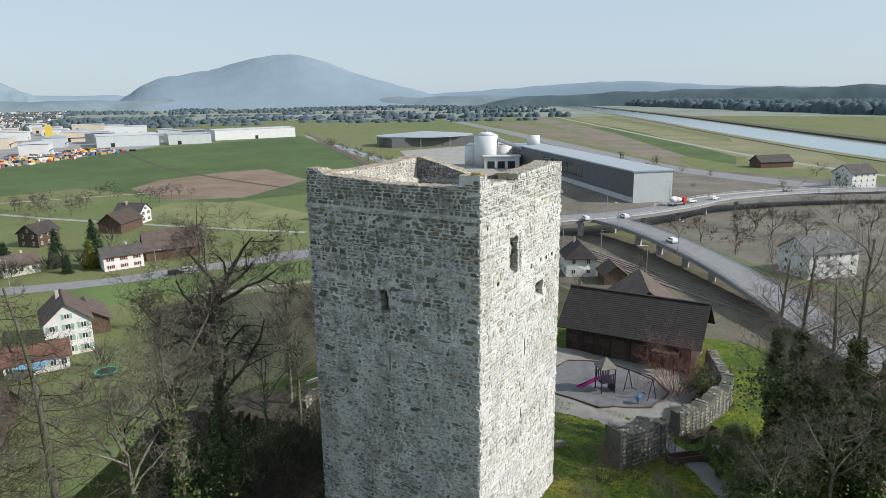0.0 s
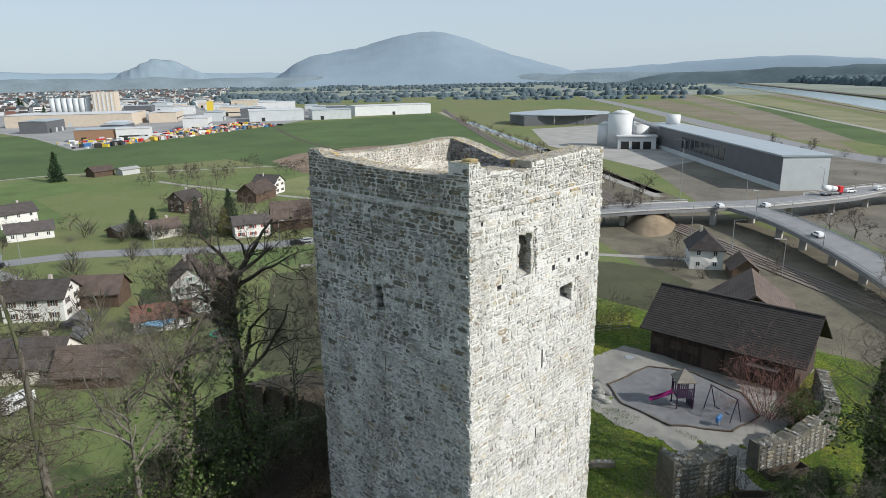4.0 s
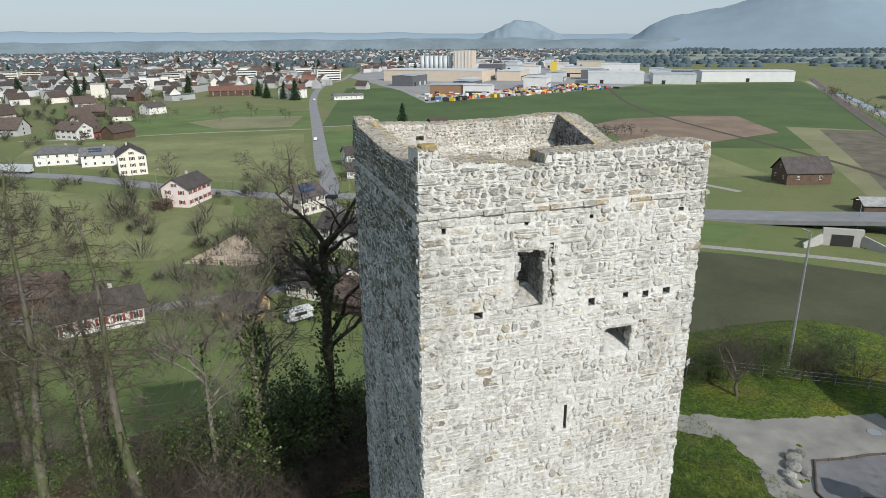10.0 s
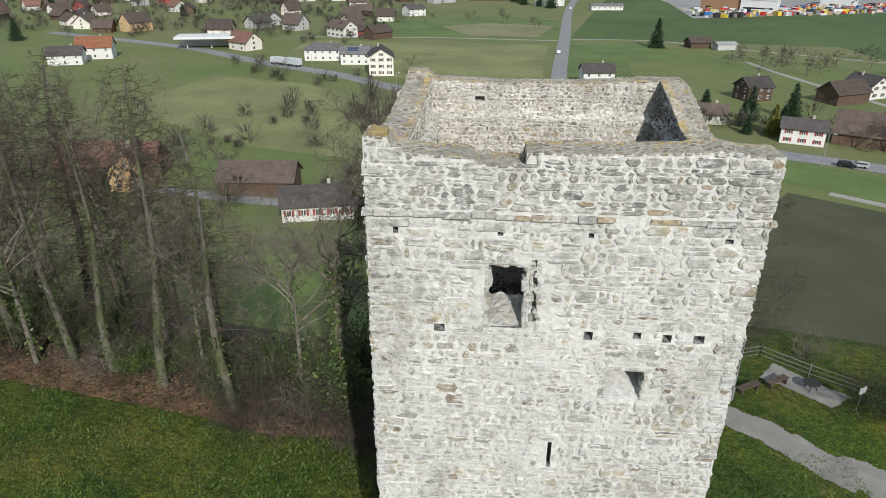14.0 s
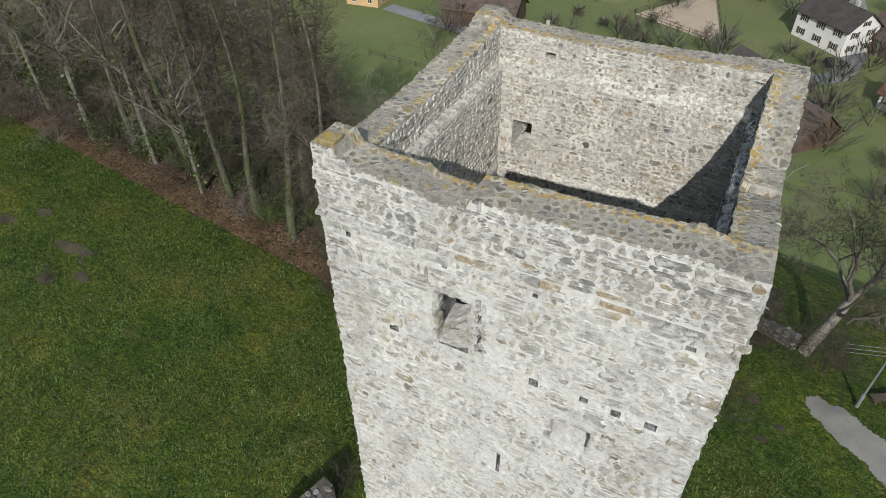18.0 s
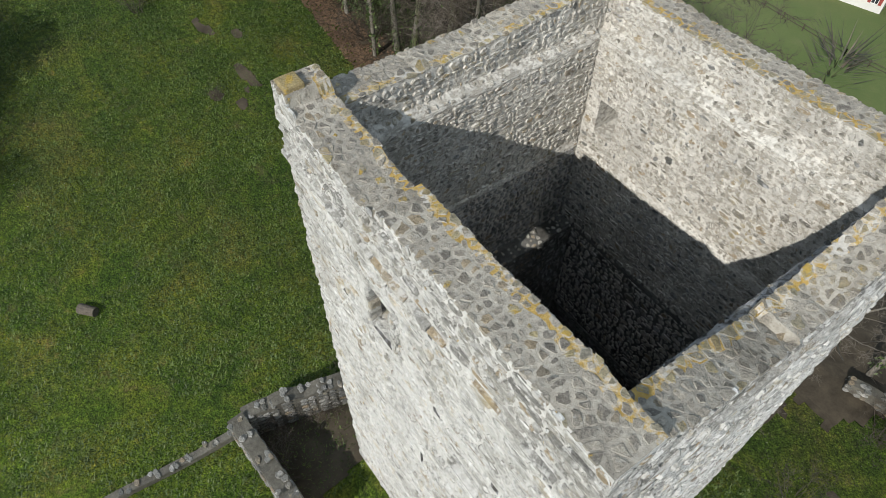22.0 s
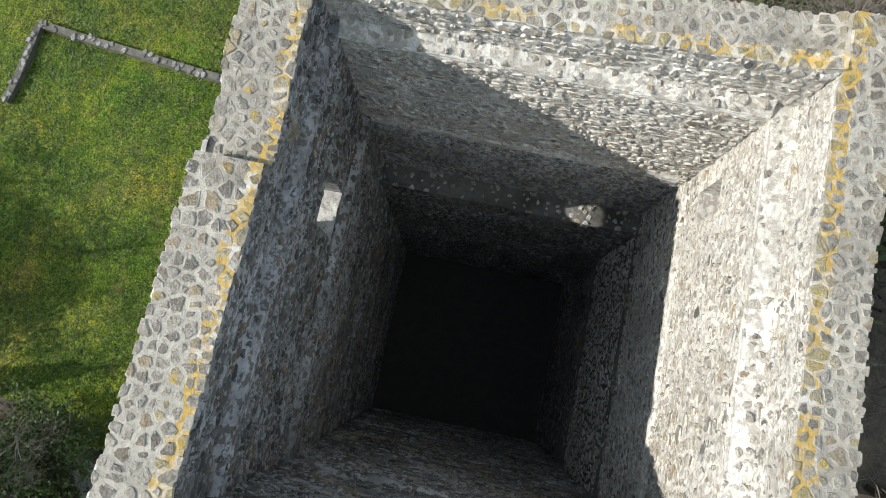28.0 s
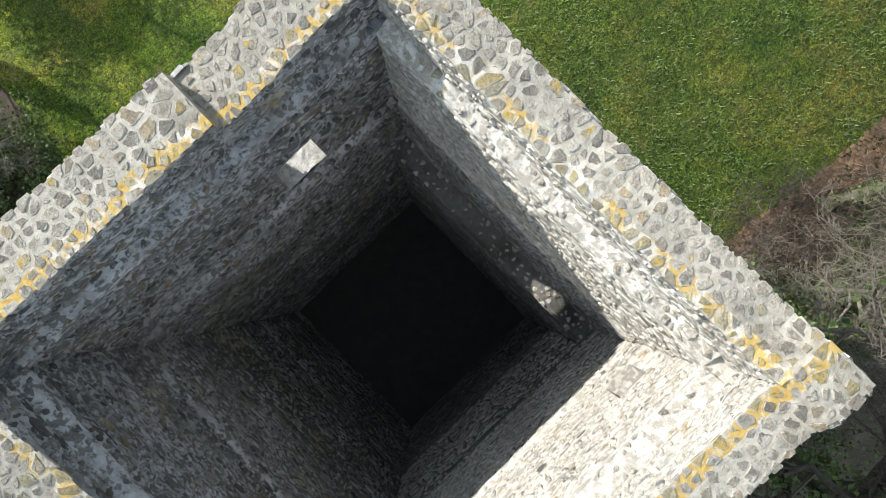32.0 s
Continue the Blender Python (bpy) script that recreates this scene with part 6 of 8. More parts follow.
def mast(x, y, h, z, arm, label, name="street_lamp"):
    ob = thing(name, label, "lamp" if name == "street_lamp" else "mast", pose(x, y, z, 0, 0, works.uniform(0, 360)))
    part("pole", tube_bm(bmesh.new(), (0, 0, -0.5), (0, 0, h), 0.14, 0.07, 6), STEEL, ob)
    part("arm", tube_bm(bmesh.new(), (0, 0, h - 0.1), (arm, 0, h + 0.1), 0.06, 0.05, 5), STEEL, ob)
    if name == "street_lamp":
        part("lamp_head", box(arm - 0.3, -0.15, h, arm + 0.5, 0.15, h + 0.18, 0.03), METAL_LIGHT, ob)


for x, y in ((30, 188), (60, 172), (86, 146), (-30, 214), (-70, 252), (150, 105), (120, 128), (214, 56), (186, 44), (246, 40), (160, 20)):
    mast(x, y, 8.5, PLAIN + (6 if x > 155 else 0), 1.3, "grey street lamp beside the road")
for k in range(12):
    f = k / 11
    x, y = 150 + 150 * f, 26 + 185 * f
    mast(x, y, 9.5, PLAIN, 3.0, "railway mast with bracket", "railway_mast")
mast(226, 84, 24, PLAIN, 4.0, "tall power mast beside the hall", "power_mast")
mast(36, 18.5, 14.0, -3.0, 0.6, "tall slender pale mast", "flag_mast")

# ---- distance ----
# Aerial haze is put into the base colours of these far hills.
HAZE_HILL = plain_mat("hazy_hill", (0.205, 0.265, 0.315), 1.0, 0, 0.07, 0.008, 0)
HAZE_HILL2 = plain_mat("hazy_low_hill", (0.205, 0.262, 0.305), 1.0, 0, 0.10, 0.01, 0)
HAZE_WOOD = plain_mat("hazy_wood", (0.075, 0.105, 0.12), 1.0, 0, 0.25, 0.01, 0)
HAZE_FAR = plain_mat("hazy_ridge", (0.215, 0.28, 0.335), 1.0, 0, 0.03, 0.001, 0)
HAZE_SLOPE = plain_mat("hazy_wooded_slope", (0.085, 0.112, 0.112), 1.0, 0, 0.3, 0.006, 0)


def ridge(name, label, dist, table, mat, rough, depth=260):
    """A hill far off: table of compass angle (degrees from +y towards +x) and height."""
    vs, fs = [], []
    A = np.linspace(table[0][0], table[-1][0], 200)
    rings = 15
    for a in A:
        h = sum(profile(table, a + d) for d in (-1.4, -0.7, 0, 0.7, 1.4)) / 5
        s, c = math.sin(radians(a)), math.cos(radians(a))
        for k in range(rings):
            f = k / (rings - 3)
            x, y = (dist + depth * (f - 1)) * s, (dist + depth * (f - 1)) * c
            hh = math.sin(min(f, 1.0) * math.pi / 2) if f <= 1 else 1 - (f - 1) * 4
            bumps = noise.fractal((x * 0.006, y * 0.006, 3.0), 1.0, 2.0, 4)
            vs.append((x, y, PLAIN - 5 + max(0, h * hh + bumps * rough * min(60, h) * (0.3 + hh))))
    for i in range(len(A) - 1):
        for k in range(rings - 1):
            q = i * rings + k
            fs.append((q, q + 1, q + rings + 1, q + rings))
    return tagged(put(name, mesh_from(name, vs, fs, mat, True)), label, "hill", kind="structure")


MTN = [(33, 0), (34.0, 85), (34.8, 125), (36, 171), (38.3, 191), (41, 226), (43.2, 282), (45.2, 308), (46.8, 317), (48.7, 302), (50.1, 255), (51.8, 203), (53.8, 164), (56, 120), (58.5, 70), (61, 0)]
SMALL = [(20.6, 0), (21.8, 104), (22.8, 140), (23.3, 168), (24, 172), (25.2, 150), (26.7, 126), (28.1, 94), (29.6, 0)]
FARR = [(-60, 118), (-35, 112), (-15, 116), (6, 108), (18, 98), (33, 85), (45, 80), (60, 70), (65, 100), (70, 125), (74.5, 140), (79, 120), (82, 100), (90, 80), (120, 70)]
LOWR = [(-62, 52), (-40, 60), (-10, 54), (15, 60), (32, 55), (60, 50), (75, 58), (100, 54), (120, 50)]
SLOPE = [(-75, 420), (-55, 330), (-42, 230), (-34, 150), (-28, 90), (-23, 40), (-20, 0)]
WOODR = [(62, 0), (65, 42), (70, 54), (74, 62), (79, 66), (84, 74), (90, 74), (100, 78), (120, 76)]
# haze of the low ridge, likewise put into its colour
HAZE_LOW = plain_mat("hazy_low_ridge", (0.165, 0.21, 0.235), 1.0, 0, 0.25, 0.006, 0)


# ---- trees, shrubs and grass ----
BARK = stone_mat("bark_grey", [(0.0, (0.13, 0.11, 0.09)), (1.0, (0.20, 0.175, 0.145))], 0.0, 0.25)
def mossy_bark(name, a, b, moss):
    """Furrowed bark with green moss on one side."""
    m = material(name, 0.95)
    n1, n2, n3 = noise_fac(m, 9.0, 5, 0.7, stretch=(1, 1, 0.25)), noise_fac(m, 1.1, 5, 0.65, stretch=(1, 1, 0.4)), noise_fac(m, 30.0, 3)
    c = ramp(m, n1, [(0.3, a), (0.7, b)])
    c = mixed(m, ramp(m, n2, [(0.44, (0, 0, 0)), (0.58, (0.8, 0.8, 0.8))]), c, moss)
    return finish(m, c, math_node(m, 'ADD', n1, n3), 0.8, 0.04)


BARK_LARCH = mossy_bark("bark_larch", (0.085, 0.076, 0.064), (0.20, 0.18, 0.155), (0.085, 0.105, 0.034))
TWIG = plain_mat("twigs", (0.066, 0.054, 0.043), 0.9, 0, 0.25, 2.0, 0, 0.15)
TWIG_LARCH = plain_mat("larch_twigs", (0.062, 0.050, 0.036), 0.9, 0, 0.35, 1.0, 0, 0.3)
TWIG_RED = plain_mat("red_twigs", (0.20, 0.105, 0.085), 0.9, 0, 0.25, 2.0, 0)
TWIG_PALE = plain_mat("pale_twigs", (0.15, 0.13, 0.105), 0.9, 0, 0.2, 2.0, 0)


def leaf_mat(name, a, b):
    m = material(name, 0.5)
    geo = m.node_tree.nodes.new("ShaderNodeNewGeometry")
    c = ramp(m, geo.outputs["Random Per Island"], [(0.0, a), (1.0, b)])
    c = mixed(m, 1.0, c, ramp(m, noise_fac(m, 0.7, 3), [(0.3, (0.6, 0.6, 0.6)), (0.7, (1.35, 1.35, 1.35))]), 'MULTIPLY')
    return finish(m, c)


IVY = leaf_mat("ivy_leaves", (0.030, 0.060, 0.013), (0.115, 0.155, 0.048))
NEEDLE = leaf_mat("fir_needles", (0.012, 0.032, 0.014), (0.035, 0.065, 0.026))
NEEDLE_GOLD = leaf_mat("golden_needles", (0.11, 0.12, 0.02), (0.20, 0.19, 0.04))
BUSH = leaf_mat("bush_leaves", (0.030, 0.055, 0.012), (0.085, 0.125, 0.03))
BLADE = leaf_mat("grass_blades", (0.028, 0.066, 0.009), (0.135, 0.175, 0.040))
LITTER = leaf_mat("leaf_litter", (0.07, 0.045, 0.028), (0.20, 0.13, 0.08))


class Growth:
    """Collects tapered limbs as rings of points."""

    def __init__(self, seed, fine=0.009):
        self.r = random.Random(seed)
        self.thick, self.thin, self.leaves = ([], []), ([], []), ([], [])
        self.spots = []
        self.fine = fine

    def limb(self, pts, radii, thin_below=0.055):
        vs, fs = self.thin if radii[0] < thin_below else self.thick
        n = 3 if radii[0] < 0.06 else 5 if radii[0] < 0.14 else 8
        base = len(vs)
        for i, p in enumerate(pts):
            if n == 3 and i == len(pts) - 1:
                vs.append(tuple(p))
                break
            d = pts[min(i + 1, len(pts) - 1)] - pts[max(i - 1, 0)]
            q = d.to_track_quat('Z', 'Y')
            for k in range(n):
                a = 2 * math.pi * k / n
                rr = radii[i] * (1 + (0.12 * math.sin(3 * a + i) if n > 6 else 0))
                vs.append(tuple(p + q @ Vector((rr * math.cos(a), rr * math.sin(a), 0))))
        for i in range(len(pts) - 1):
            for k in range(n):
                a, b = base + i * n + k, base + i * n + (k + 1) % n
                if n == 3 and i == len(pts) - 2:
                    fs.append((a, b, base + (i + 1) * n))
                    continue
                fs.append((a, b, b + n, a + n))

    def branch(self, p, d, length, radius, level, kids, up=0.15, wild=0.35, segs=4, spread=0.9):
        pts, radii = [p.copy()], [radius]
        d = d.normalized()
        for i in range(segs):
            d = (d + Vector((self.r.gauss(0, wild), self.r.gauss(0, wild), self.r.gauss(0, wild) + up)) * (0.55 if i else 0.2)).normalized()
            pts.append(pts[-1] + d * length / segs)
            radii.append(radius * (1 - (i + 1) / segs * (0.72 if level else 0.9)))
        self.limb(pts, radii)
        self.spots += [(q, level) for q in pts[1:]]
        if level <= 0:
            return
        for k in range(kids[level - 1]):
            f = self.r.uniform(0.25, 1.0) * segs
            i = min(int(f), segs - 1)
            q = pts[i].lerp(pts[i + 1], f - i)
            axis = (pts[i + 1] - pts[i]).normalized()
            side = axis.orthogonal().normalized()
            side.rotate(Matrix.Rotation(self.r.uniform(0, 2 * math.pi), 3, axis))
            nd = axis * self.r.uniform(0.35, 0.9) + side * spread
            self.branch(q, nd, length * self.r.uniform(0.38, 0.68), max(self.fine, radii[i] * self.r.uniform(0.35, 0.6)), level - 1, kids, up, wild, (1, 2, 3, 4)[level - 1], spread)

    def leaf(self, p, size, droop=0.0):
        vs, fs = self.leaves
        d = Vector((self.r.gauss(0, 1), self.r.gauss(0, 1), self.r.gauss(0, 0.7) - droop)).normalized()
        s = d.orthogonal().normalized()
        s.rotate(Matrix.Rotation(self.r.uniform(0, 6.28), 3, d))
        i = len(vs)
        w = size * self.r.uniform(0.25, 0.42)
        vs += [tuple(p), tuple(p + d * size * 0.5 + s * w), tuple(p + d * size), tuple(p + d * size * 0.45 - s * w)]
        fs.append((i, i + 1, i + 2, i + 3))

    def build(self, name, label, bark, twig, leafm=None, leaf_name="foliage", category="tree"):
        ob = thing(name, label, category)
        if self.thick[0]:
            put("trunk", mesh_from("trunk", *self.thick, bark, True), ob)
        if self.thin[0]:
            put("crown", mesh_from("crown", *self.thin, twig), ob)
        if self.leaves[0]:
            put(leaf_name, mesh_from(leaf_name, *self.leaves, leafm), ob)
        return ob


def bare_tree(seed, h, label, trunk=0.3, limbs=6, kids=(5, 6, 5, 4), ivy=0, bark=None, twig=None, lean=(0, 0), fork=0.3, smother=False, fine=0.009, wild=0.3, reach=1.0, along=False):
    g = Growth(seed, fine)
    top = Vector((lean[0], lean[1], h * fork))
    mid = top * 0.5 + Vector((g.r.uniform(-0.2, 0.2), g.r.uniform(-0.2, 0.2), 0))
    g.limb([Vector((0, 0, -0.8)), Vector((0, 0, 0.15)), mid, top], [trunk * 1.5, trunk * 1.1, trunk * 0.9, trunk * (0.3 if along else 0.75)])
    for i in range(limbs):
        a = 2 * math.pi * (i + g.r.uniform(-0.3, 0.3)) / limbs
        d = Vector((math.cos(a) * g.r.uniform(0.5, 1.0), math.sin(a) * g.r.uniform(0.5, 1.0), g.r.uniform(0.6, 1.4) + (1.6 if smother else 0.0)))
        start = mid.lerp(top, (i + g.r.random()) / limbs if along else g.r.uniform(0.35, 1.0))
        g.branch(start, d, h * g.r.uniform(0.42, 0.62) * reach, trunk * g.r.uniform(0.36, 0.6), 4, kids, 0.12, wild, 5)
    for k in range(ivy):
        f = g.r.random() ** 0.8
        if f < (0.2 if smother else 0.55) or not g.spots:
            p = Vector((0, 0, 0)).lerp(mid, f / 0.3) if f < 0.3 else mid.lerp(top, (f - 0.3) / 0.25)
            rad = trunk * 1.6
        else:
            p, lv = g.r.choice(g.spots)
            if lv < 3 and not smother:
                p, lv = g.r.choice(g.spots)
            if lv < (0 if smother else 3) or smother and p.z > h * 0.92:
                continue
            rad = 0.45
        a = g.r.uniform(0, 6.28)
        g.leaf(p + Vector((math.cos(a) * rad * g.r.uniform(0.6, 1.6), math.sin(a) * rad * g.r.uniform(0.6, 1.6), g.r.uniform(-0.4, 0.4))), g.r.uniform(0.16, 0.3) , 0.4)
    return g.build("bare_tree", label, bark or BARK, twig or TWIG, IVY, "ivy")


def larch(seed, h, label):
    g = Growth(seed, 0.011)
    lean = Vector((g.r.uniform(-1.2, 1.2), g.r.uniform(-1.2, 1.2), 0))
    axis = lambda f: Vector((lean.x * f * f + 0.22 * math.sin(f * 7 + seed), lean.y * f * f + 0.22 * math.cos(f * 5 + seed), h * f - 0.5))
    g.limb([axis(i / 11) for i in range(12)], [0.29 * (1 - 0.9 * i / 11) + 0.015 for i in range(12)])
    for i in range(78):
        f = 0.3 + 0.69 * (i / 78) ** 0.85
        a = i * 2.399 + g.r.uniform(-0.5, 0.5)
        ln = (1.02 - f) ** 0.55 * 4.3 * g.r.uniform(0.35, 1.15) + 0.3
        if f < 0.5 and g.r.random() < 0.5:
            ln *= 0.5
        d = Vector((math.cos(a), math.sin(a), g.r.uniform(-0.2, 0.2)))
        g.branch(axis(f), d, ln, 0.03 * (1 - f) + 0.02, 2, (3, 8), -0.03, 0.22, 4, 0.75)
    for k in range(380):
        f = g.r.random() ** 1.6 * 0.4
        a = g.r.uniform(0, 6.28)
        g.leaf(axis(f) + Vector((math.cos(a) * 0.28, math.sin(a) * 0.28, 0)), g.r.uniform(0.12, 0.24), 0.3)
    return g.build("larch", label, BARK_LARCH, TWIG_LARCH, IVY, "ivy")


def ivy_column(seed, h, label):
    """A tall slender bare tree whose lower half is wrapped in a thick coat of ivy."""
    g = Growth(seed, 0.01)
    lean = Vector((g.r.uniform(-1.3, 1.3), g.r.uniform(-1.3, 1.3), 0))
    axis = lambda f: Vector((lean.x * f + 0.25 * math.sin(f * 6 + seed), lean.y * f + 0.25 * math.cos(f * 5 + seed), h * f - 0.5))
    g.limb([axis(i / 11) for i in range(12)], [0.27 * (1 - 0.88 * i / 11) + 0.02 for i in range(12)])
    for i in range(22):
        f = 0.34 + 0.62 * i / 22
        a = i * 2.399 + g.r.uniform(-0.5, 0.5)
        d = Vector((math.cos(a), math.sin(a), g.r.uniform(0.5, 1.3)))
        g.branch(axis(f), d, h * g.r.uniform(0.14, 0.26), 0.05 * (1.1 - f) + 0.03, 3, (4, 5, 5), 0.1, 0.3, 4, 0.8)
    for k in range(7500):
        f = g.r.random() ** 0.85 * 0.66
        a = g.r.uniform(0, 6.28)
        w = (0.28 + 1.3 * max(0.0, 0.66 - f) ** 1.2) * (1 + 0.7 * noise.noise((math.cos(a) * 1.4, math.sin(a) * 1.4, f * 11 + seed)))
        g.leaf(axis(f) + Vector((math.cos(a), math.sin(a), 0)) * w * g.r.uniform(0.7, 1.1), g.r.uniform(0.15, 0.3), 0.5)
    return g.build("bare_tree", label, BARK, TWIG_PALE, IVY, "ivy")


def shrub(seed, h, label, twig, stems=17, leaves=0, leafm=None, name="shrub"):
    g = Growth(seed, 0.007)
    for i in range(stems):
        a = g.r.uniform(0, 6.28)
        d = Vector((math.cos(a) * g.r.uniform(0.2, 1.0), math.sin(a) * g.r.uniform(0.2, 1.0), 1.0))
        g.branch(Vector((math.cos(a) * 0.2 * h * g.r.random(), math.sin(a) * 0.2 * h * g.r.random(), -0.2)), d, h * g.r.uniform(0.6, 1.0), 0.024, 3, (4, 4, 3), 0.1, 0.3, 4, 0.6)
    for k in range(leaves):
        p, _ = g.r.choice(g.spots)
        g.leaf(p + Vector((g.r.gauss(0, 0.15), g.r.gauss(0, 0.15), g.r.gauss(0, 0.15))), g.r.uniform(0.07, 0.16))
    return g.build(name, label, BARK, twig, leafm or BUSH, "foliage", "shrub")


def conifer(seed, h, w, label, needles):
    g = Growth(seed)
    g.limb([Vector((0, 0, -0.4)), Vector((0, 0, h * 0.5)), Vector((0, 0, h))], [0.2, 0.12, 0.02])
    for i in range(150):
        f = 0.06 + 0.93 * (i / 150)
        a = i * 2.399
        ln = w * (1 - f) ** 0.85 * g.r.uniform(0.7, 1.15) + 0.15
        d = Vector((math.cos(a), math.sin(a), -0.12))
        tip = Vector((0, 0, h * f)) + d * ln
        for k in range(max(6, int(ln * 14))):
            t = g.r.uniform(0.1, 1.0)
            q = Vector((0, 0, h * f)).lerp(tip, t) + Vector((g.r.gauss(0, 0.14), g.r.gauss(0, 0.14), -0.12 * t * ln + g.r.gauss(0, 0.08)))
            g.leaf(q, g.r.uniform(0.3, 0.55), 0.5)
    return g.build("conifer", label, BARK, TWIG, needles, "needles")


veg = random.Random(5)


def plant(src, x, y, scale=1.0, z=None, group=""):
    m = pose(x, y, (ground_z(x, y) if z is None else z) - 0.05, 0, 0, veg.uniform(0, 360)) @ Matrix.Diagonal((scale, scale, scale * veg.uniform(0.92, 1.08), 1))
    ob = copy_thing(src, m)
    ob.matrix_basis = m
    if group:
        ob["group"] = group
    return ob




def first(src, x, y, scale=1.0, turn=0.0):
    src.matrix_basis = pose(x, y, ground_z(x, y) - 0.05, 0, 0, turn) @ Matrix.Diagonal((scale, scale, scale, 1))
    return src


# the wood on the slope west and north of the tower
larches = [first(larch(21, 17.5, "tall bare larch with drooping brown twigs"), -11.5, 14.6), first(larch(22, 15.5, "tall bare larch with drooping brown twigs"), -19.3, 16.3),
           first(larch(23, 18, "tall bare larch with drooping brown twigs"), -15.8, 15.6)]
for ob in larches:
    ob["group"] = "larches of the wood"
for x, y, s in ((-22.2, 16.6, 0.95), (-25.9, 16.7, 1.0), (-30.0, 18.6, 1.0), (-31.0, 16.6, 0.9), (-40.9, 21.7, 1.05), (-13.2, 18.2, 0.95), (-17.4, 19.4, 1.0), (-21.0, 20.6, 1.0), (-24.6, 20.4, 1.05), (-28.2, 21.6, 1.0), (-33.4, 20.8, 1.0),
                (-36.8, 17.8, 0.95), (-37.0, 23.2, 1.0), (-44.5, 18.8, 0.95), (-46.0, 24.0, 1.0), (-50.5, 20.5, 1.0), (-55.0, 22.5, 1.0), (-19.6, 24.5, 1.05), (-26.4, 25.4, 1.05), (-31.8, 25.2, 1.0), (-41.5, 27.0, 1.05), (-52.0, 27.0, 1.05), (-60, 21.5, 1.0), (-23.0, 29.0, 1.0), (-36.0, 29.5, 1.0), (-47.0, 31.0, 1.05), (-66, 25, 1.0)):
    plant(veg.choice(larches), x, y, s * veg.uniform(0.9, 1.05), None, "larches of the wood")
BARK_PALE = stone_mat("bark_pale", [(0.0, (0.17, 0.155, 0.13)), (1.0, (0.27, 0.25, 0.22))], 0.0, 0.3)
oak = first(bare_tree(31, 15.5, "big bare oak with ivy on its dark trunk", 0.36, 13, (7, 6, 5, 4), 2600, fork=0.86, wild=0.5, reach=0.62, along=True, bark=stone_mat("bark_dark", [(0.0, (0.06, 0.05, 0.042)), (1.0, (0.10, 0.085, 0.07))], 0.0, 0.25), twig=plain_mat("dark_twigs", (0.075, 0.062, 0.05), 0.9, 0, 0.25, 2.0, 0)), -0.6, 17.3)
first(bare_tree(32, 12.5, "bare tree with pale twigs and an ivy-grown trunk", 0.22, 10, (5, 6, 5, 4), 2600, twig=TWIG_PALE, fork=0.8, reach=0.7, wild=0.4, along=True), -4.9, 15.6)
first(bare_tree(33, 12.0, "bare old tree with a pale leaning forked trunk", 0.34, 6, (7, 7, 6, 4), 0, bark=BARK_PALE, lean=(1.2, 1.6), fork=0.3, wild=0.4, fine=0.011), 16.0, 21.6)
slim = first(bare_tree(34, 12.0, "slender bare broadleaf tree on the slope", 0.15, 9, (5, 5, 4, 4), 500, bark=BARK_PALE, twig=TWIG_PALE, fork=0.75, reach=0.7, wild=0.4, along=True), -7.6, 16.0)
big_ivy = [first(ivy_column(35, 15.0, "tall slender bare tree wrapped in dark green ivy"), 23.4, -11.9), first(ivy_column(38, 14.0, "tall slender bare tree wrapped in dark green ivy"), 21.4, -14.2)]
for ob in big_ivy:
    ob["group"] = "ivy-grown trees"
low_ivy = first(bare_tree(37, 8.5, "low ivy-smothered tree with dense dark leaves", 0.3, 10, (2, 4, 4, 4), 20000, fork=0.35, twig=TWIG_PALE, smother=True), 21.0, -14.0)
for x, y, s in ((-14.0, 16.9, 0.9), (-23.8, 15.6, 0.95), (-28.6, 16.2, 1.1), (-34.2, 15.8, 1.2), (-39.6, 16.6, 1.2), (-47.5, 18.0, 1.2), (3.5, 18.0, 0.7), (-21.5, 22.6, 1.2), (-33.0, 23.0, 1.2), (8.6, 19.8, 0.8), (-43, 24, 1.3), (-53, 18.0, 1.2), (-58, 25, 1.3), (11.0, 23.0, 0.9), (-36, 26, 1.3), (-29, 24, 1.2)):
    plant(slim, x, y, s)
for x, y, s in ((22.6, -13.0, 1.05), (19.8, -15.4, 1.1), (21.5, -17.0, 1.0), (17.6, -17.4, 1.0), (13.0, -22.0, 0.85), (8.4, -24.6, 0.9), (16.2, -20.6, 0.9), (11.0, -27.0, 0.95), (6.0, -31.0, 0.95)):
    plant(veg.choice(big_ivy), x, y, s, None, "ivy-grown trees")
for x, y, s in ((22.2, -15.6, 0.9), (19.6, -17.6, 0.95), (18.2, -15.6, 0.7), (8.6, -24.5, 0.9)):
    plant(low_ivy, x, y, s, None, "ivy-grown trees")
for x, y, s in ((-34.0, -14.5, 0.8), (-37.5, -12.0, 0.9), (-40.5, -15.5, 0.9)):
    plant(low_ivy, x, y, s, None, "ivy-grown trees")
plant(slim, 12.6, -12.2, 0.55)
plant(slim, 14.6, -15.0, 0.7)
plant(low_ivy, 17.6, -8.9, 0.36, None, "ivy-grown trees")
plant(low_ivy, 20.4, -9.4, 0.30, None, "ivy-grown trees")
# undergrowth
brush = [first(shrub(41, 2.6, "leafless brown thicket under the trees", TWIG), -2.5, 13.2), first(shrub(42, 3.2, "leafless brown thicket under the trees", TWIG), 2.0, 14.0), first(shrub(43, 2.2, "leafless pale bramble thicket in the wood", TWIG_PALE), -6.5, 14.6)]
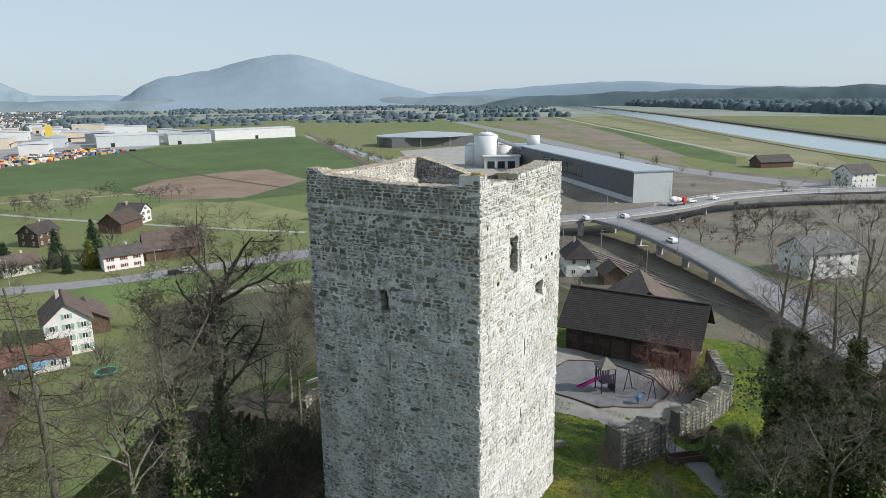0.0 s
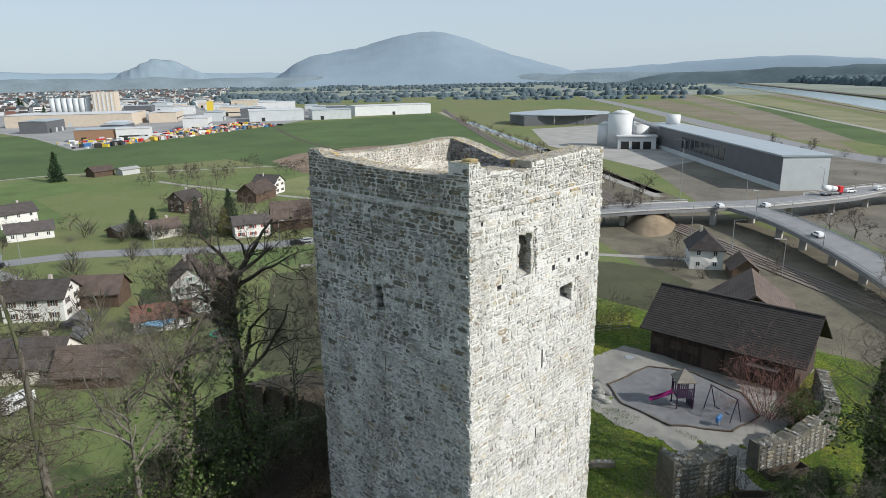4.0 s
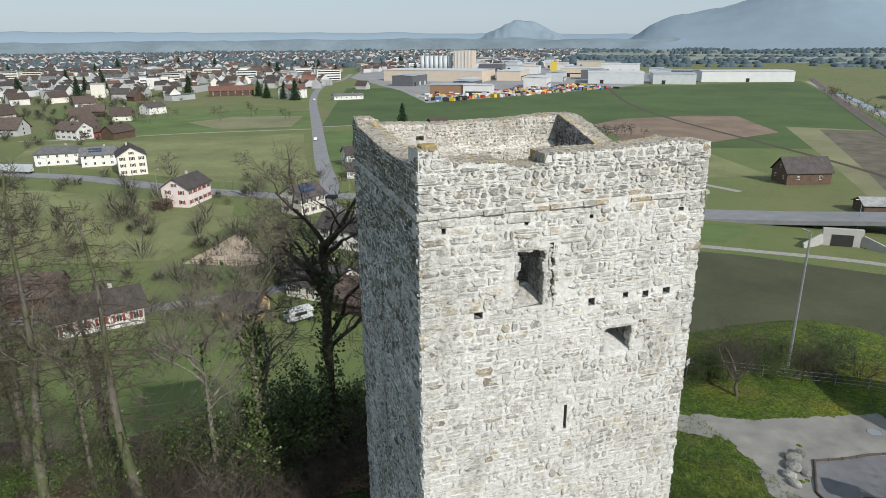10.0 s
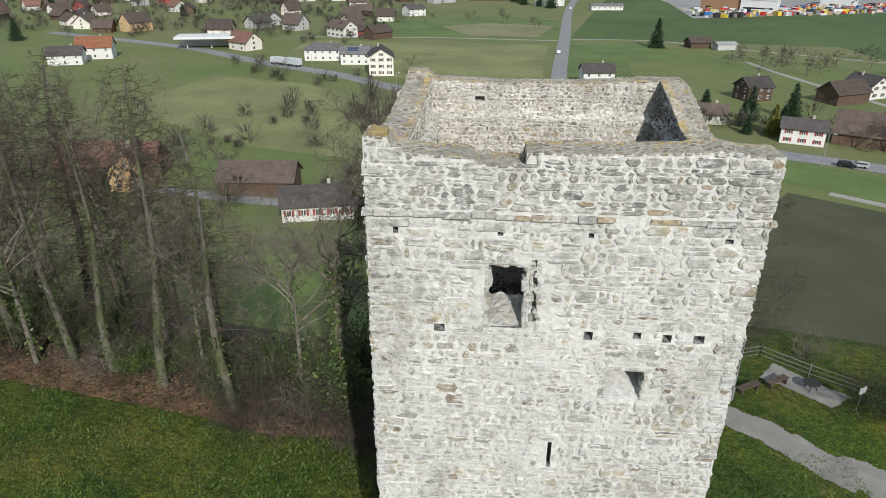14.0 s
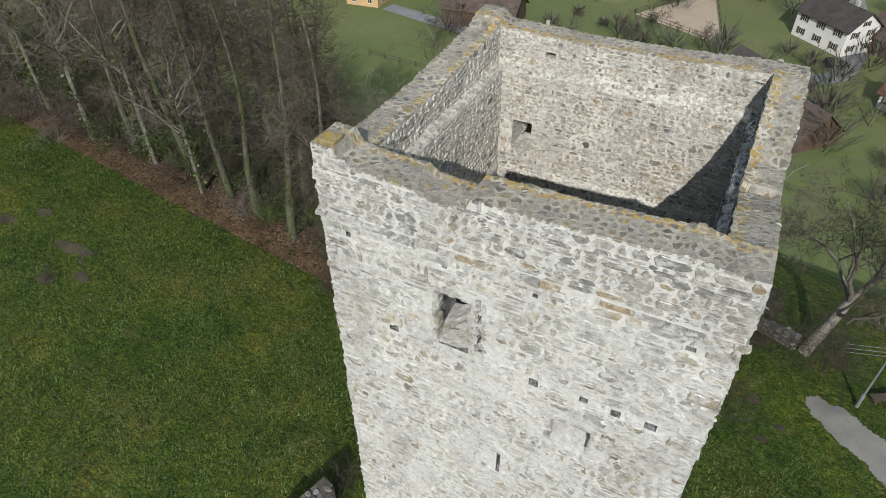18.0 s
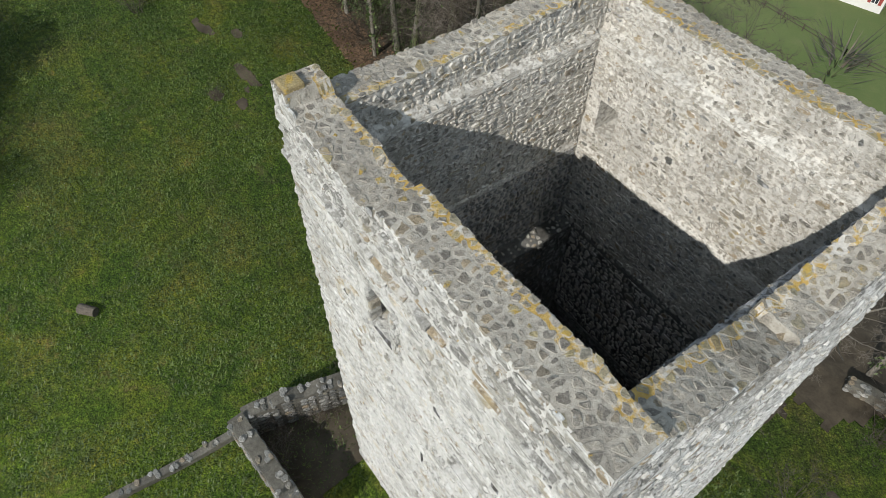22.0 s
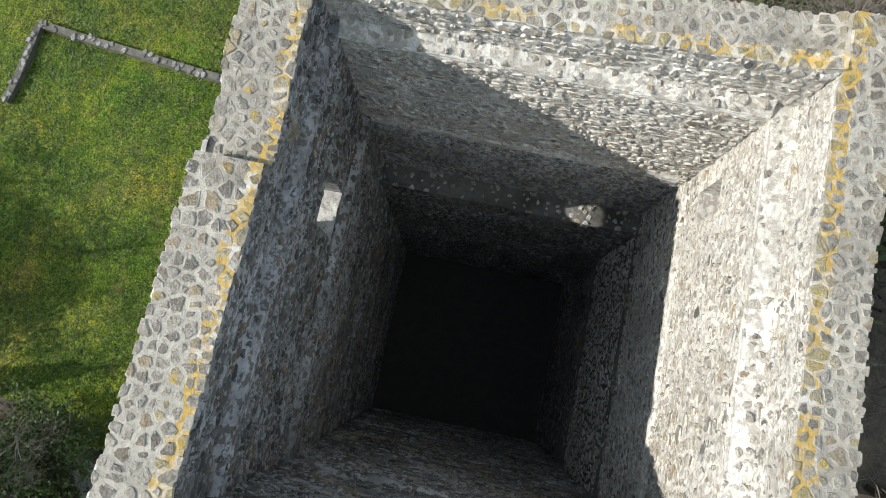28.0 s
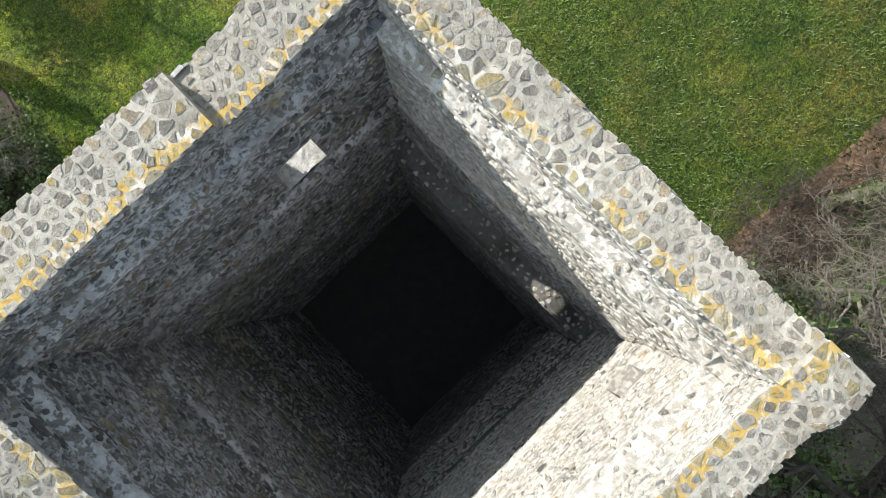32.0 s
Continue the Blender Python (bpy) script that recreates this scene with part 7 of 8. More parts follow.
evergreen = [first(shrub(44, 2.6, "dark evergreen bush with dense leaves", TWIG, 14, 5200, IVY, "evergreen_bush"), -3.4, 15.6), first(shrub(45, 2.2, "round green leafy bush at the yard edge", TWIG, 14, 5200, BUSH, "evergreen_bush"), 28.3, 18.9, 0.8)]
for k in range(120):
    x = veg.uniform(-62, 9)
    y = 14.2 + (veg.uniform(-0.4, 3.5) if k % 2 else veg.uniform(2, 15)) * (1 if x < 4 else 0.6)
    if x > -16 and y > 18:
        continue
    plant(veg.choice(brush), x, y, veg.uniform(0.7, 1.5), None, "undergrowth of the wood")
for x, y, s in ((-4.6, 11.8, 0.8), (-6.2, 12.6, 0.9), (-8.4, 13.0, 0.8), (-10.5, 12.9, 0.7), (1.8, 11.8, 0.7), (-2.8, 12.4, 0.8), (-1.0, 14.0, 1.0), (0.8, 12.8, 1.1), (-1.8, 11.8, 0.9), (4.0, 13.0, 1.0), (6.0, 13.5, 0.9), (-3.2, 10.8, 0.9), (-1.6, 8.4, 0.8), (12.5, 14.5, 0.7), (16.6, 20.6, 0.9), (15.0, 21.6, 1.0), (17.6, 21.4, 0.8), (13.2, 20.5, 1.0), (27.5, 19.8, 1.0), (29.5, 18.6, 1.1), (31.5, 19.0, 1.0), (35.5, 18.0, 1.1), (37.5, 17.2, 0.9), (41.5, 16.4, 1.1), (20.5, 26.0, 1.2), (26, 25, 1.2), (33, 21, 1.1), (38, 19, 1.0), (44, 15.5, 1.0), (-28.0, -11.5, 1.3), (-29.6, -12.6, 1.4), (-30.5, -14.0, 1.3), (-2.6, 2.2, 0.6), (-3.4, -2.0, 0.6), (-2.2, -2.8, 0.6), (-0.6, 4.0, 0.5), (-41.8, 7.7, 1.1), (-42.1, 10.4, 1.2), (-38.5, 5.6, 0.9), (-44.5, 6.0, 1.2), (-47, 9.0, 1.3), (-26.3, 4.6, 0.35), (-29.5, -10.5, 0.9), (-32.5, -9.8, 1.1), (-31.5, -12.6, 1.1), (-28.0, -12.2, 0.8), (-35.5, -11.5, 1.2), (-34.5, -14, 1.1), (-38.5, -12.5, 1.2), (-3.6, -3.0, 0.5), (-2.9, -0.6, 0.5), (-3.0, 0.8, 0.6), (-0.8, -2.6, 0.4), (-36.5, 3.4, 0.7), (12.2, -2.6, 0.8), (14.0, -4.0, 0.9), (17.0, -2.5, 0.7), (18.0, -5.8, 0.9), (13.0, -6.5, 0.8), (9.8, -2.6, 0.6)):
    plant(veg.choice(brush), x, y, s)
for x, y, s in ((-28, 17.8, 1.2), (-33, 17.0, 1.1), (-41, 18.6, 1.3), (-37.5, 20.5, 1.4), (-46.5, 21, 1.4), (-21, 18.2, 1.0), (-25.5, 18.8, 1.2), (-12.5, 16.5, 1.0), (-8.6, 18.0, 1.3), (-6.4, 16.6, 1.2), (-42.0, 8.4, 1.0), (-2.5, 17.5, 1.6), (-3.5, 18.8, 1.5), (-0.2, 18.6, 1.4), (-15.5, 17.6, 0.8), (-18.0, 16.6, 0.8), (-24.0, 18.5, 0.9), (3.6, 16.2, 1.1), (34.0, 18.6, 0.8), (40.0, 18.2, 1.0), (31.2, -6.2, 1.0), (30.0, 20.2, 0.6), (36.4, 20.5, 0.8), (13.6, -11.8, 1.3), (16.2, -13.2, 1.6), (18.8, -14.2, 1.6), (22.0, -14.4, 1.4), (25.0, -16.0, 1.6)):
    plant(veg.choice(evergreen), x, y, s)
first(shrub(46, 4.6, "reddish-brown leafless shrub by the barn", TWIG_RED, 46, name="red_shrub"), 31.4, -3.4)
first(bare_tree(36, 5.5, "small bare garden tree", 0.13, 5, (4, 5, 4, 3), 0), 28.9, 16.2)


# The far and low ridges are also stacked as tonal bands of horizon haze.
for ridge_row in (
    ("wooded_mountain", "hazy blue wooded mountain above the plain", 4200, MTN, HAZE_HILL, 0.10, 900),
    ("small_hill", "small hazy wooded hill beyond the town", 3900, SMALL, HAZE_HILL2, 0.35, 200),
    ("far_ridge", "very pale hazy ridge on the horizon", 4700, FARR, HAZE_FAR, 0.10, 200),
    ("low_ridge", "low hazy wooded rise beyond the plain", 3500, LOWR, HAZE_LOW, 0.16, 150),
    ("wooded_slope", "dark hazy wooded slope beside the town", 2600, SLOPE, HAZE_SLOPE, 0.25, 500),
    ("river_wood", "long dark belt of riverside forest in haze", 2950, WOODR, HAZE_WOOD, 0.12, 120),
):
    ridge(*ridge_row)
# The haze over the distant fields is mixed into this grey-green.
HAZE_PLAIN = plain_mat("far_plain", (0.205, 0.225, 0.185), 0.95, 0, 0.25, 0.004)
vs = [(r * math.sin(radians(a)), r * math.cos(radians(a)), PLAIN + 0.04) for a in range(-70, 126, 5) for r in (1500, 2200, 6000)]
tagged(put("far_plain", mesh_from("far_plain", vs, [(i * 3 + k, i * 3 + k + 1, i * 3 + k + 4, i * 3 + k + 3) for i in range(38) for k in (0, 1)], HAZE_PLAIN)), "fields far out in the plain, paled by painted haze", "field", kind="structure")
# far woods beyond the river and across the plain
fw = random.Random(3)
vs, fs = [], []


def clump(x, y, w, h):
    i = len(vs)
    n = 6
    for z, r in ((0, 1.0), (0.55, 0.9), (0.85, 0.55)):
        for k in range(n):
            a = 2 * math.pi * k / n + fw.uniform(-0.3, 0.3)
            vs.append((x + w * r * math.cos(a) * fw.uniform(0.7, 1.2), y + w * r * math.sin(a) * fw.uniform(0.7, 1.2), PLAIN + h * z * fw.uniform(0.9, 1.1)))
    vs.append((x, y, PLAIN + h * fw.uniform(0.95, 1.15)))
    for j in range(2):
        for k in range(n):
            fs.append((i + j * n + k, i + j * n + (k + 1) % n, i + (j + 1) * n + (k + 1) % n, i + (j + 1) * n + k))
    for k in range(n):
        fs.append((i + 2 * n + k, i + 2 * n + (k + 1) % n, i + 3 * n))


for k in range(3000):
    f = fw.random()
    x, y = 1150 + 3000 * f, -250 + 2100 * f
    clump(x + fw.uniform(-60, 60) + 60, y - fw.uniform(0, 240) - 120, fw.uniform(12, 26), fw.uniform(18, 30))
for k in range(230):
    a, d = radians(fw.uniform(-38, 66)), fw.uniform(1250, 3300)
    cx, cy = d * math.sin(a), d * math.cos(a)
    run, tall, bend = fw.uniform(40, 190), fw.uniform(5, 13), fw.uniform(-0.25, 0.25)
    for j in range(int(run / 6)):
        o = fw.uniform(-run, run)
        clump(cx + o * (math.cos(a) + bend), cy - o * (math.sin(a) + bend) + fw.uniform(-8, 8), fw.uniform(5, 12), tall * fw.uniform(0.6, 1.1))
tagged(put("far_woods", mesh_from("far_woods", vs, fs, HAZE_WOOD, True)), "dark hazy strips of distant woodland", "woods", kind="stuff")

# ---- the castle yard ----
def draped(name, poly, mat, lift, label, category, step=0.5, fray=0.5):
    """A patch of ground cover that follows the slope inside a polygon."""
    xs, ys = [p[0] for p in poly], [p[1] for p in poly]

    def inside(x, y):
        c = False
        for (a, b), (d, e) in zip(poly, poly[1:] + poly[:1]):
            if (b > y) != (e > y) and x < (d - a) * (y - b) / (e - b) + a:
                c = not c
        return c

    vs, fs, ix = [], [], {}

    def vert(i, j):
        if (i, j) not in ix:
            x, y = min(xs) + i * step, min(ys) + j * step
            x += 0.3 * step * noise.noise((x * 1.7, y * 1.7, 1))
            y += 0.3 * step * noise.noise((x * 1.7, y * 1.7, 9))
            ix[i, j] = len(vs)
            vs.append((x, y, ground_z(x, y) + lift))
        return ix[i, j]

    for i in range(int((max(xs) - min(xs)) / step) + 1):
        for j in range(int((max(ys) - min(ys)) / step) + 1):
            ex, ey = min(xs) + (i + 0.5) * step, min(ys) + (j + 0.5) * step
            ex, ey = ex + fray * noise.fractal((ex * 0.9, ey * 0.9, 2.0), 1.0, 2.0, 3), ey + fray * noise.fractal((ex * 0.9, ey * 0.9, 8.0), 1.0, 2.0, 3)
            if inside(ex, ey):
                fs.append((vert(i, j), vert(i + 1, j), vert(i + 1, j + 1), vert(i, j + 1)))
    return tagged(put(name, mesh_from(name, vs, fs, mat)), label, category, kind="structure")


YARD = plain_mat("yard_gravel", (0.225, 0.215, 0.195), 0.95, 0, 0.18, 0.7, 0.5)
PLAY_GRAVEL = plain_mat("play_gravel", (0.15, 0.15, 0.155), 0.95, 0, 0.15, 1.5, 0.5)
EARTH = plain_mat("bare_earth", (0.062, 0.050, 0.034), 0.95, 0, 0.5, 1.1, 0.6)
draped("yard", [(23.6, 14.8), (25.6, 13.9), (28.0, 13.1), (32, 12.5), (37.4, 11.6), (37.4, -3), (33, -5.5), (26.0, -4.0), (22.3, -4.8), (20.8, -4.0), (22.0, -1.0), (21.4, 4.0), (22.6, 6.6), (23.7, 8.6), (24.0, 11.4), (22.6, 13.4)], YARD, 0.03, "pale gravel castle yard", "yard", 0.14, 0.3)
draped("yard_path", [(24.6, 13.2), (22.0, 15.8), (19.4, 17.6), (17.0, 18.6), (16.2, 17.4), (18.6, 15.6), (21.0, 13.6), (23.0, 11.6)], YARD, 0.035, "pale gravel path fading into the grass", "path", 0.12, 0.3)
for ex_, ey_, er_ in ((-24.5, 5.7, 0.5), (-26.2, 4.6, 0.6), (-25.4, 6.6, 0.35), (-30.5, 8.4, 0.5), (13.6, 16.4, 0.35), (15.2, 15.2, 0.3), (14.4, 13.8, 0.3)):
    draped("bare_spot", [(ex_ + er_ * math.cos(q), ey_ + er_ * 0.8 * math.sin(q)) for q in np.linspace(0, 6.28, 9, False)], EARTH, 0.03, "small bare earth spot in the grass", "ground", 0.1, 0.25)
for sx_, sy_, sl_ in ((-26.6, 7.1, 1.5), (-32.4, 6.6, 1.2)):
    draped("bare_spot", [(sx_ + sl_ * math.cos(q), sy_ + 0.38 * math.sin(q) + 0.2 * math.cos(q)) for q in np.linspace(0, 6.28, 11, False)], EARTH, 0.035, "dark earth scar of an old ditch in the meadow", "ground", 0.1, 0.25)
draped("play_area", [(25.2, 5.6), (27.8, 8.2), (33.8, 7.4), (35.4, 4.0), (34.6, -0.5), (31.0, -3.0), (26.6, -2.4), (24.2, 1.2)], PLAY_GRAVEL, 0.055, "dark gravel play area edged with timber", "playground", 0.2, 0.1)
draped("yard_path", [(22.6, 2.2), (21.6, 0.6), (20.4, -2.0), (20.0, -4.2), (18.8, -5.6), (16.4, -8.0), (13.0, -10.4), (13.8, -11.6), (17.4, -9.4), (20.0, -6.8), (21.8, -4.6), (22.6, -2.4), (24.2, 0.6)], YARD, 0.035, "pale gravel path past the old wall", "path", 0.14, 0.2)
draped("fire_place", [(21.6, 21.6), (25.2, 19.2), (27.2, 20.6), (23.2, 23.6)], YARD, 0.035, "pale paved fire place", "yard", 0.12, 0.08)
draped("earth_bank", [(-80, 18), (-60, 15.5), (-45.5, 15.4), (-31, 14.8), (-23, 14.5), (-12, 14.3), (-4, 13.0), (0, 11.0), (4, 12.8), (8, 16.0), (12.5, 20.5), (14, 24), (10, 38), (-10, 50), (-36, 52), (-80, 50)], EARTH, 0.05, "bare woodland floor with leaf litter", "woodland floor", 0.4, 1.6)
draped("ruin_floor", [(-3.9, -3.5), (0.8, -3.2), (0.2, -0.1), (-0.1, 1.4), (-2.8, 1.2)], EARTH, 0.04, "bare brown earth inside the ruined walls", "ground", 0.2, 0.1)
draped("earth_patch", [(13.0, -10.0), (18.5, -9.6), (24.5, -11.0), (31, -15), (31, -26), (14, -26), (12.0, -16)], EARTH, 0.03, "bare shaded earth under the ivy trees", "ground", 0.6)
MO_RUIN = mortar_mat("ruin_mortar", (0.17, 0.16, 0.135), 0.4)
RUBBLE_MATS = [stone_mat("ruin_stone", TONE_DARK, 0.1, 0.5, wash=0.16), stone_mat("ruin_stone_dark", TONE_DARK, 0.05, 0.6)]


def ruin_wall(name, pts, width, height, label, seed, moss=False):
    """A low ruined wall along a line: earth-set core with separate stones on top and sides."""
    rnd = random.Random(seed)
    ob = thing(name, label, "wall")
    L = spline(pts, 6)
    vs, fs = [], []
    hts = []
    for i, p in enumerate(L):
        t = L[min(i + 1, len(L) - 1)] - L[max(i - 1, 0)]
        s = Vector((t[1], -t[0])).normalized() * width / 2
        h = height * (0.85 + 0.25 * noise.noise((p[0] * 0.8, p[1] * 0.8, seed)))
        hts.append((p, s, h))
        for q in (-1, 1):
            x, y = p[0] + s[0] * q, p[1] + s[1] * q
            z = ground_z(x, y)
            vs += [(x, y, z - 0.4), (p[0] + s[0] * q * 0.86, p[1] + s[1] * q * 0.86, ground_z(p[0], p[1]) + h)]
    for i in range(len(L) - 1):
        a = i * 4
        fs += [(a, a + 4, a + 5, a + 1), (a + 1, a + 5, a + 7, a + 3), (a + 3, a + 7, a + 6, a + 2)]
    fs += [(0, 1, 3, 2), (len(vs) - 4, len(vs) - 2, len(vs) - 1, len(vs) - 3)]
    put("core", mesh_from("core", vs, fs, MO_RUIN), ob)
    laid, rest = [], ([], [])

    def lay(sv, sf):
        if len(laid) < 70:
            laid.append(put("stone", mesh_from("stone", sv, sf, rnd.choice(RUBBLE_MATS)), ob))
        else:
            i = len(rest[0])
            rest[0].extend(sv)
            rest[1].extend(tuple(i + q for q in f) for f in sf)

    for i in range(len(L) - 1):
        p, s, h = hts[i]
        q = L[i + 1]
        seg = (q - p).length
        for k in range(max(1, int(seg / 0.3))):
            f = rnd.random()
            c = p.lerp(q, f)
            for row in range(max(1, int(width / 0.3))):
                o = rnd.uniform(-0.85, 0.85)
                g = ground_z(c[0], c[1]) + h
                poly = [(0.19 * math.cos(a) * rnd.uniform(0.6, 1.1), 0.15 * math.sin(a) * rnd.uniform(0.6, 1.1)) for a in np.linspace(0, 6.28, 7, False)]
                sv, sf = stone_shape(poly, 0.07, rnd)
                lay([(c[0] + s[0] * o + a, c[1] + s[1] * o + b, g + d) for a, b, d in sv], sf)
            if height > 0.8:
                for side in (-1, 1):
                    for lv in range(int(h / 0.28)):
                        z = ground_z(c[0], c[1]) + 0.14 + lv * 0.28
                        t = (q - p).normalized()
                        nrm = Vector((s[0], s[1])).normalized() * side
                        poly = [(0.2 * math.cos(a) * rnd.uniform(0.7, 1.1), 0.12 * math.sin(a) * rnd.uniform(0.7, 1.1)) for a in np.linspace(0, 6.28, 7, False)]
                        sv, sf = stone_shape(poly, 0.06, rnd)
                        w = width / 2 * (1 - 0.14 * (z - ground_z(c[0], c[1])) / h)
                        lay([(c[0] + t[0] * a + nrm[0] * (w + d), c[1] + t[1] * a + nrm[1] * (w + d), z + b) for a, b, d in sv], sf)
    if rest[0]:
        tagged(put("rubble", mesh_from("rubble", *rest, RUBBLE_MATS[0]), ob), kind="stuff")
    return ob


ruin_wall("ruined_wall", [(2.0, -3.4), (-1.0, -3.6), (-4.1, -3.9)], 0.85, 2.4, "thick ruined foundation wall beside the tower", 1)
ruin_wall("ruined_wall", [(-4.2, -3.6), (-3.6, -1.2), (-2.9, 1.0)], 0.75, 2.2, "ruined foundation wall with brambles", 2)
ruin_wall("low_wall", [(-4.4, -4.2), (-4.9, -9.6), (-5.6, -15.0), (-6.2, -19.6)], 0.42, 0.42, "low line of old wall stones in the grass", 3)
ruin_wall("low_wall", [(-6.2, -19.6), (-4.0, -19.6), (-1.8, -19.9)], 0.42, 0.35, "low line of old wall stones in the grass", 4)
ruin_wall("yard_wall", [(22.6, -5.0), (25.2, -6.2), (28.6, -7.2), (32.0, -7.5), (36.0, -6.4), (40.0, -5.0)], 1.0, 2.3, "old rubble retaining wall of the yard", 5)
ruin_wall("yard_wall", [(14.8, -2.4), (17.0, -3.6), (19.4, -4.3)], 1.7, 3.0, "stump of thick old castle wall", 6)
ruin_wall("yard_wall", [(10.6, 21.4), (13.0, 22.0), (15.4, 21.6)], 0.6, 0.9, "short piece of old stone wall", 7)
ruin_wall("yard_wall", [(10.6, 1.0), (13.0, 2.4), (15.5, 1.2)], 0.5, 0.4, "low overgrown footing stones", 8)

# the barn
BOARD = plain_mat("barn_boards", (0.055, 0.040, 0.033), 0.85, 0, 0.3, 1.5, 0.3, 0.25)
BARN_TILE = plain_mat("barn_tiles", (0.043, 0.038, 0.036), 0.9, 0, 0.25, 1.3, 0.3)
BX0, BX1, BY0, BY1, BZ, BE, BR = 37.6, 44.4, -3.6, 9.0, -1.6, 2.15, 4.75
barn = thing("timber_barn", "dark timber barn with a brown tiled saddle roof", "barn")
vs = [(BX0, BY0, BZ - 0.8), (BX1, BY0, BZ - 0.8), (BX1, BY1, BZ - 0.8), (BX0, BY1, BZ - 0.8), (BX0, BY0, BE), (BX1, BY0, BE), (BX1, BY1, BE), (BX0, BY1, BE), ((BX0 + BX1) / 2, BY0, BR), ((BX0 + BX1) / 2, BY1, BR)]
put("wall", mesh_from("wall", vs, [(3, 0, 4, 7), (0, 1, 5, 8, 4), (1, 2, 6, 5), (2, 3, 7, 9, 6)], BOARD), barn)
part("plinth", box(BX0 - 0.06, BY0 - 0.06, BZ - 0.9, BX1 + 0.06, BY1 + 0.06, BZ + 0.25), CONCRETE, barn)
for i in range(62):
    y = BY0 + 0.1 + i * 0.2
    part("board", box(BX0 - 0.05, y, BZ + 0.25, BX0, y + 0.185, BE - 0.1), BOARD, barn)
for y, w, z0, z1 in ((0.6, 1.5, BZ + 0.3, BZ + 2.5), (2.6, 1.5, BZ + 0.3, BZ + 2.5), (7.8, 1.0, BZ + 1.6, BZ + 2.4), (6.0, 1.0, BZ + 1.6, BZ + 2.4), (4.4, 1.0, BZ + 1.6, BZ + 2.4)):
    part("shutter", box(BX0 - 0.1, y, z0, BX0 - 0.03, y + w, z1, 0.01), plain_mat("shutter_boards", (0.075, 0.055, 0.045), 0.85), barn)
rx = (BX0 + BX1) / 2
for side in (-1, 1):
    ex = rx + side * ((BX1 - BX0) / 2 + 0.9)
    ez = BE - 0.9 * (BR - BE) / ((BX1 - BX0) / 2) + 0.1
    A = [(rx, BY0 - 1.0, BR + 0.12), (rx, BY1 + 0.8, BR + 0.12), (ex, BY1 + 0.8, ez), (ex, BY0 - 1.0, ez)]
    put("roof", mesh_from("roof", A + [(a, b, c + 0.08) for a, b, c in A], [(0, 1, 2, 3), (4, 7, 6, 5), (0, 3, 7, 4), (1, 5, 6, 2), (2, 6, 7, 3)], BARN_TILE), barn)
    vs, fs = [], []
    rows, cols = 22, 58
    for r in range(rows):
        for c in range(cols):
            f0, f1 = r / rows, (r + 1.15) / rows
            y0 = BY0 - 1.0 + (c + (r % 2) * 0.5) * 0.248
            y1 = min(y0 + 0.24, BY1 + 0.8)
            if y0 > BY1 + 0.7:
                continue
            lift = 0.085 + 0.012 * fw.random()
            P = lambda f, y, h: (rx + (ex - rx) * min(f, 1.02), y, BR + 0.12 + (ez - BR - 0.12) * min(f, 1.02) + h)
            i = len(vs)
            vs += [P(f0, y0, lift), P(f0, y1, lift), P(f1, y1, lift + 0.03), P(f1, y0, lift + 0.03), P(f1, y1, lift - 0.03), P(f1, y0, lift - 0.03)]
            fs += [(i, i + 1, i + 2, i + 3), (i + 3, i + 2, i + 4, i + 5)]
    tagged(put("roof_tiles", mesh_from("roof_tiles", vs, fs, BARN_TILE), barn), kind="stuff")
part("ridge_tiles", box(rx - 0.16, BY0 - 1.0, BR + 0.17, rx + 0.16, BY1 + 0.8, BR + 0.32, 0.05), BARN_TILE, barn)
part("porch_roof", box(35.9, -2.6, 0.95, 37.6, 1.0 - 1.2, 1.1, 0.02), BARN_TILE, barn)
part("porch_post", box(36.1, -2.4, -1.5, 36.25, -2.25, 0.95), BOARD, barn)
house(52.0, 4.5, 9.0, 8.0, 20, 3.2, 3.0, "wood", "brown", "brown outbuilding behind the barn", 1, 0, "", False, "outbuilding", z=-2.8)

# the playground
PLUM = plain_mat("plum_paint", (0.045, 0.028, 0.055), 0.5, 0, 0.15, 3, 0.1)
MAG = plain_mat("magenta_slide", (0.28, 0.03, 0.16), 0.35, 0, 0.08, 3, 0)
SHINGLE = plain_mat("shingle_grey", (0.19, 0.175, 0.15), 0.9, 0, 0.25, 4, 0.4)
px, py = 28.2, 2.0
pz = ground_z(px, py)
play = thing("play_tower", "dark wooden play tower with grey roof and magenta slide", "play tower", pose(px, py, pz, 0, 0, -48) @ Matrix.Diagonal((0.78, 0.78, 0.88, 1)))
for sx, sy in ((-1, -1), (1, -1), (1, 1), (-1, 1)):
    part("post", box(sx * 0.8 - 0.06, sy * 0.8 - 0.06, -0.3, sx * 0.8 + 0.06, sy * 0.8 + 0.06, 2.75, 0.01), PLUM, play)
part("platform", box(-0.85, -0.85, 1.15, 0.85, 0.85, 1.25), PLUM, play)
vs = [(-1.0, -1.0, 2.7), (1.0, -1.0, 2.7), (1.0, 1.0, 2.7), (-1.0, 1.0, 2.7), (0, 0, 3.7), (-1.0, -1.0, 2.62), (1.0, -1.0, 2.62), (1.0, 1.0, 2.62), (-1.0, 1.0, 2.62)]
put("roof", mesh_from("roof", vs, [(0, 1, 4), (1, 2, 4), (2, 3, 4), (3, 0, 4), (5, 8, 7, 6), (0, 5, 6, 1), (1, 6, 7, 2), (2, 7, 8, 3), (3, 8, 5, 0)], SHINGLE), play)
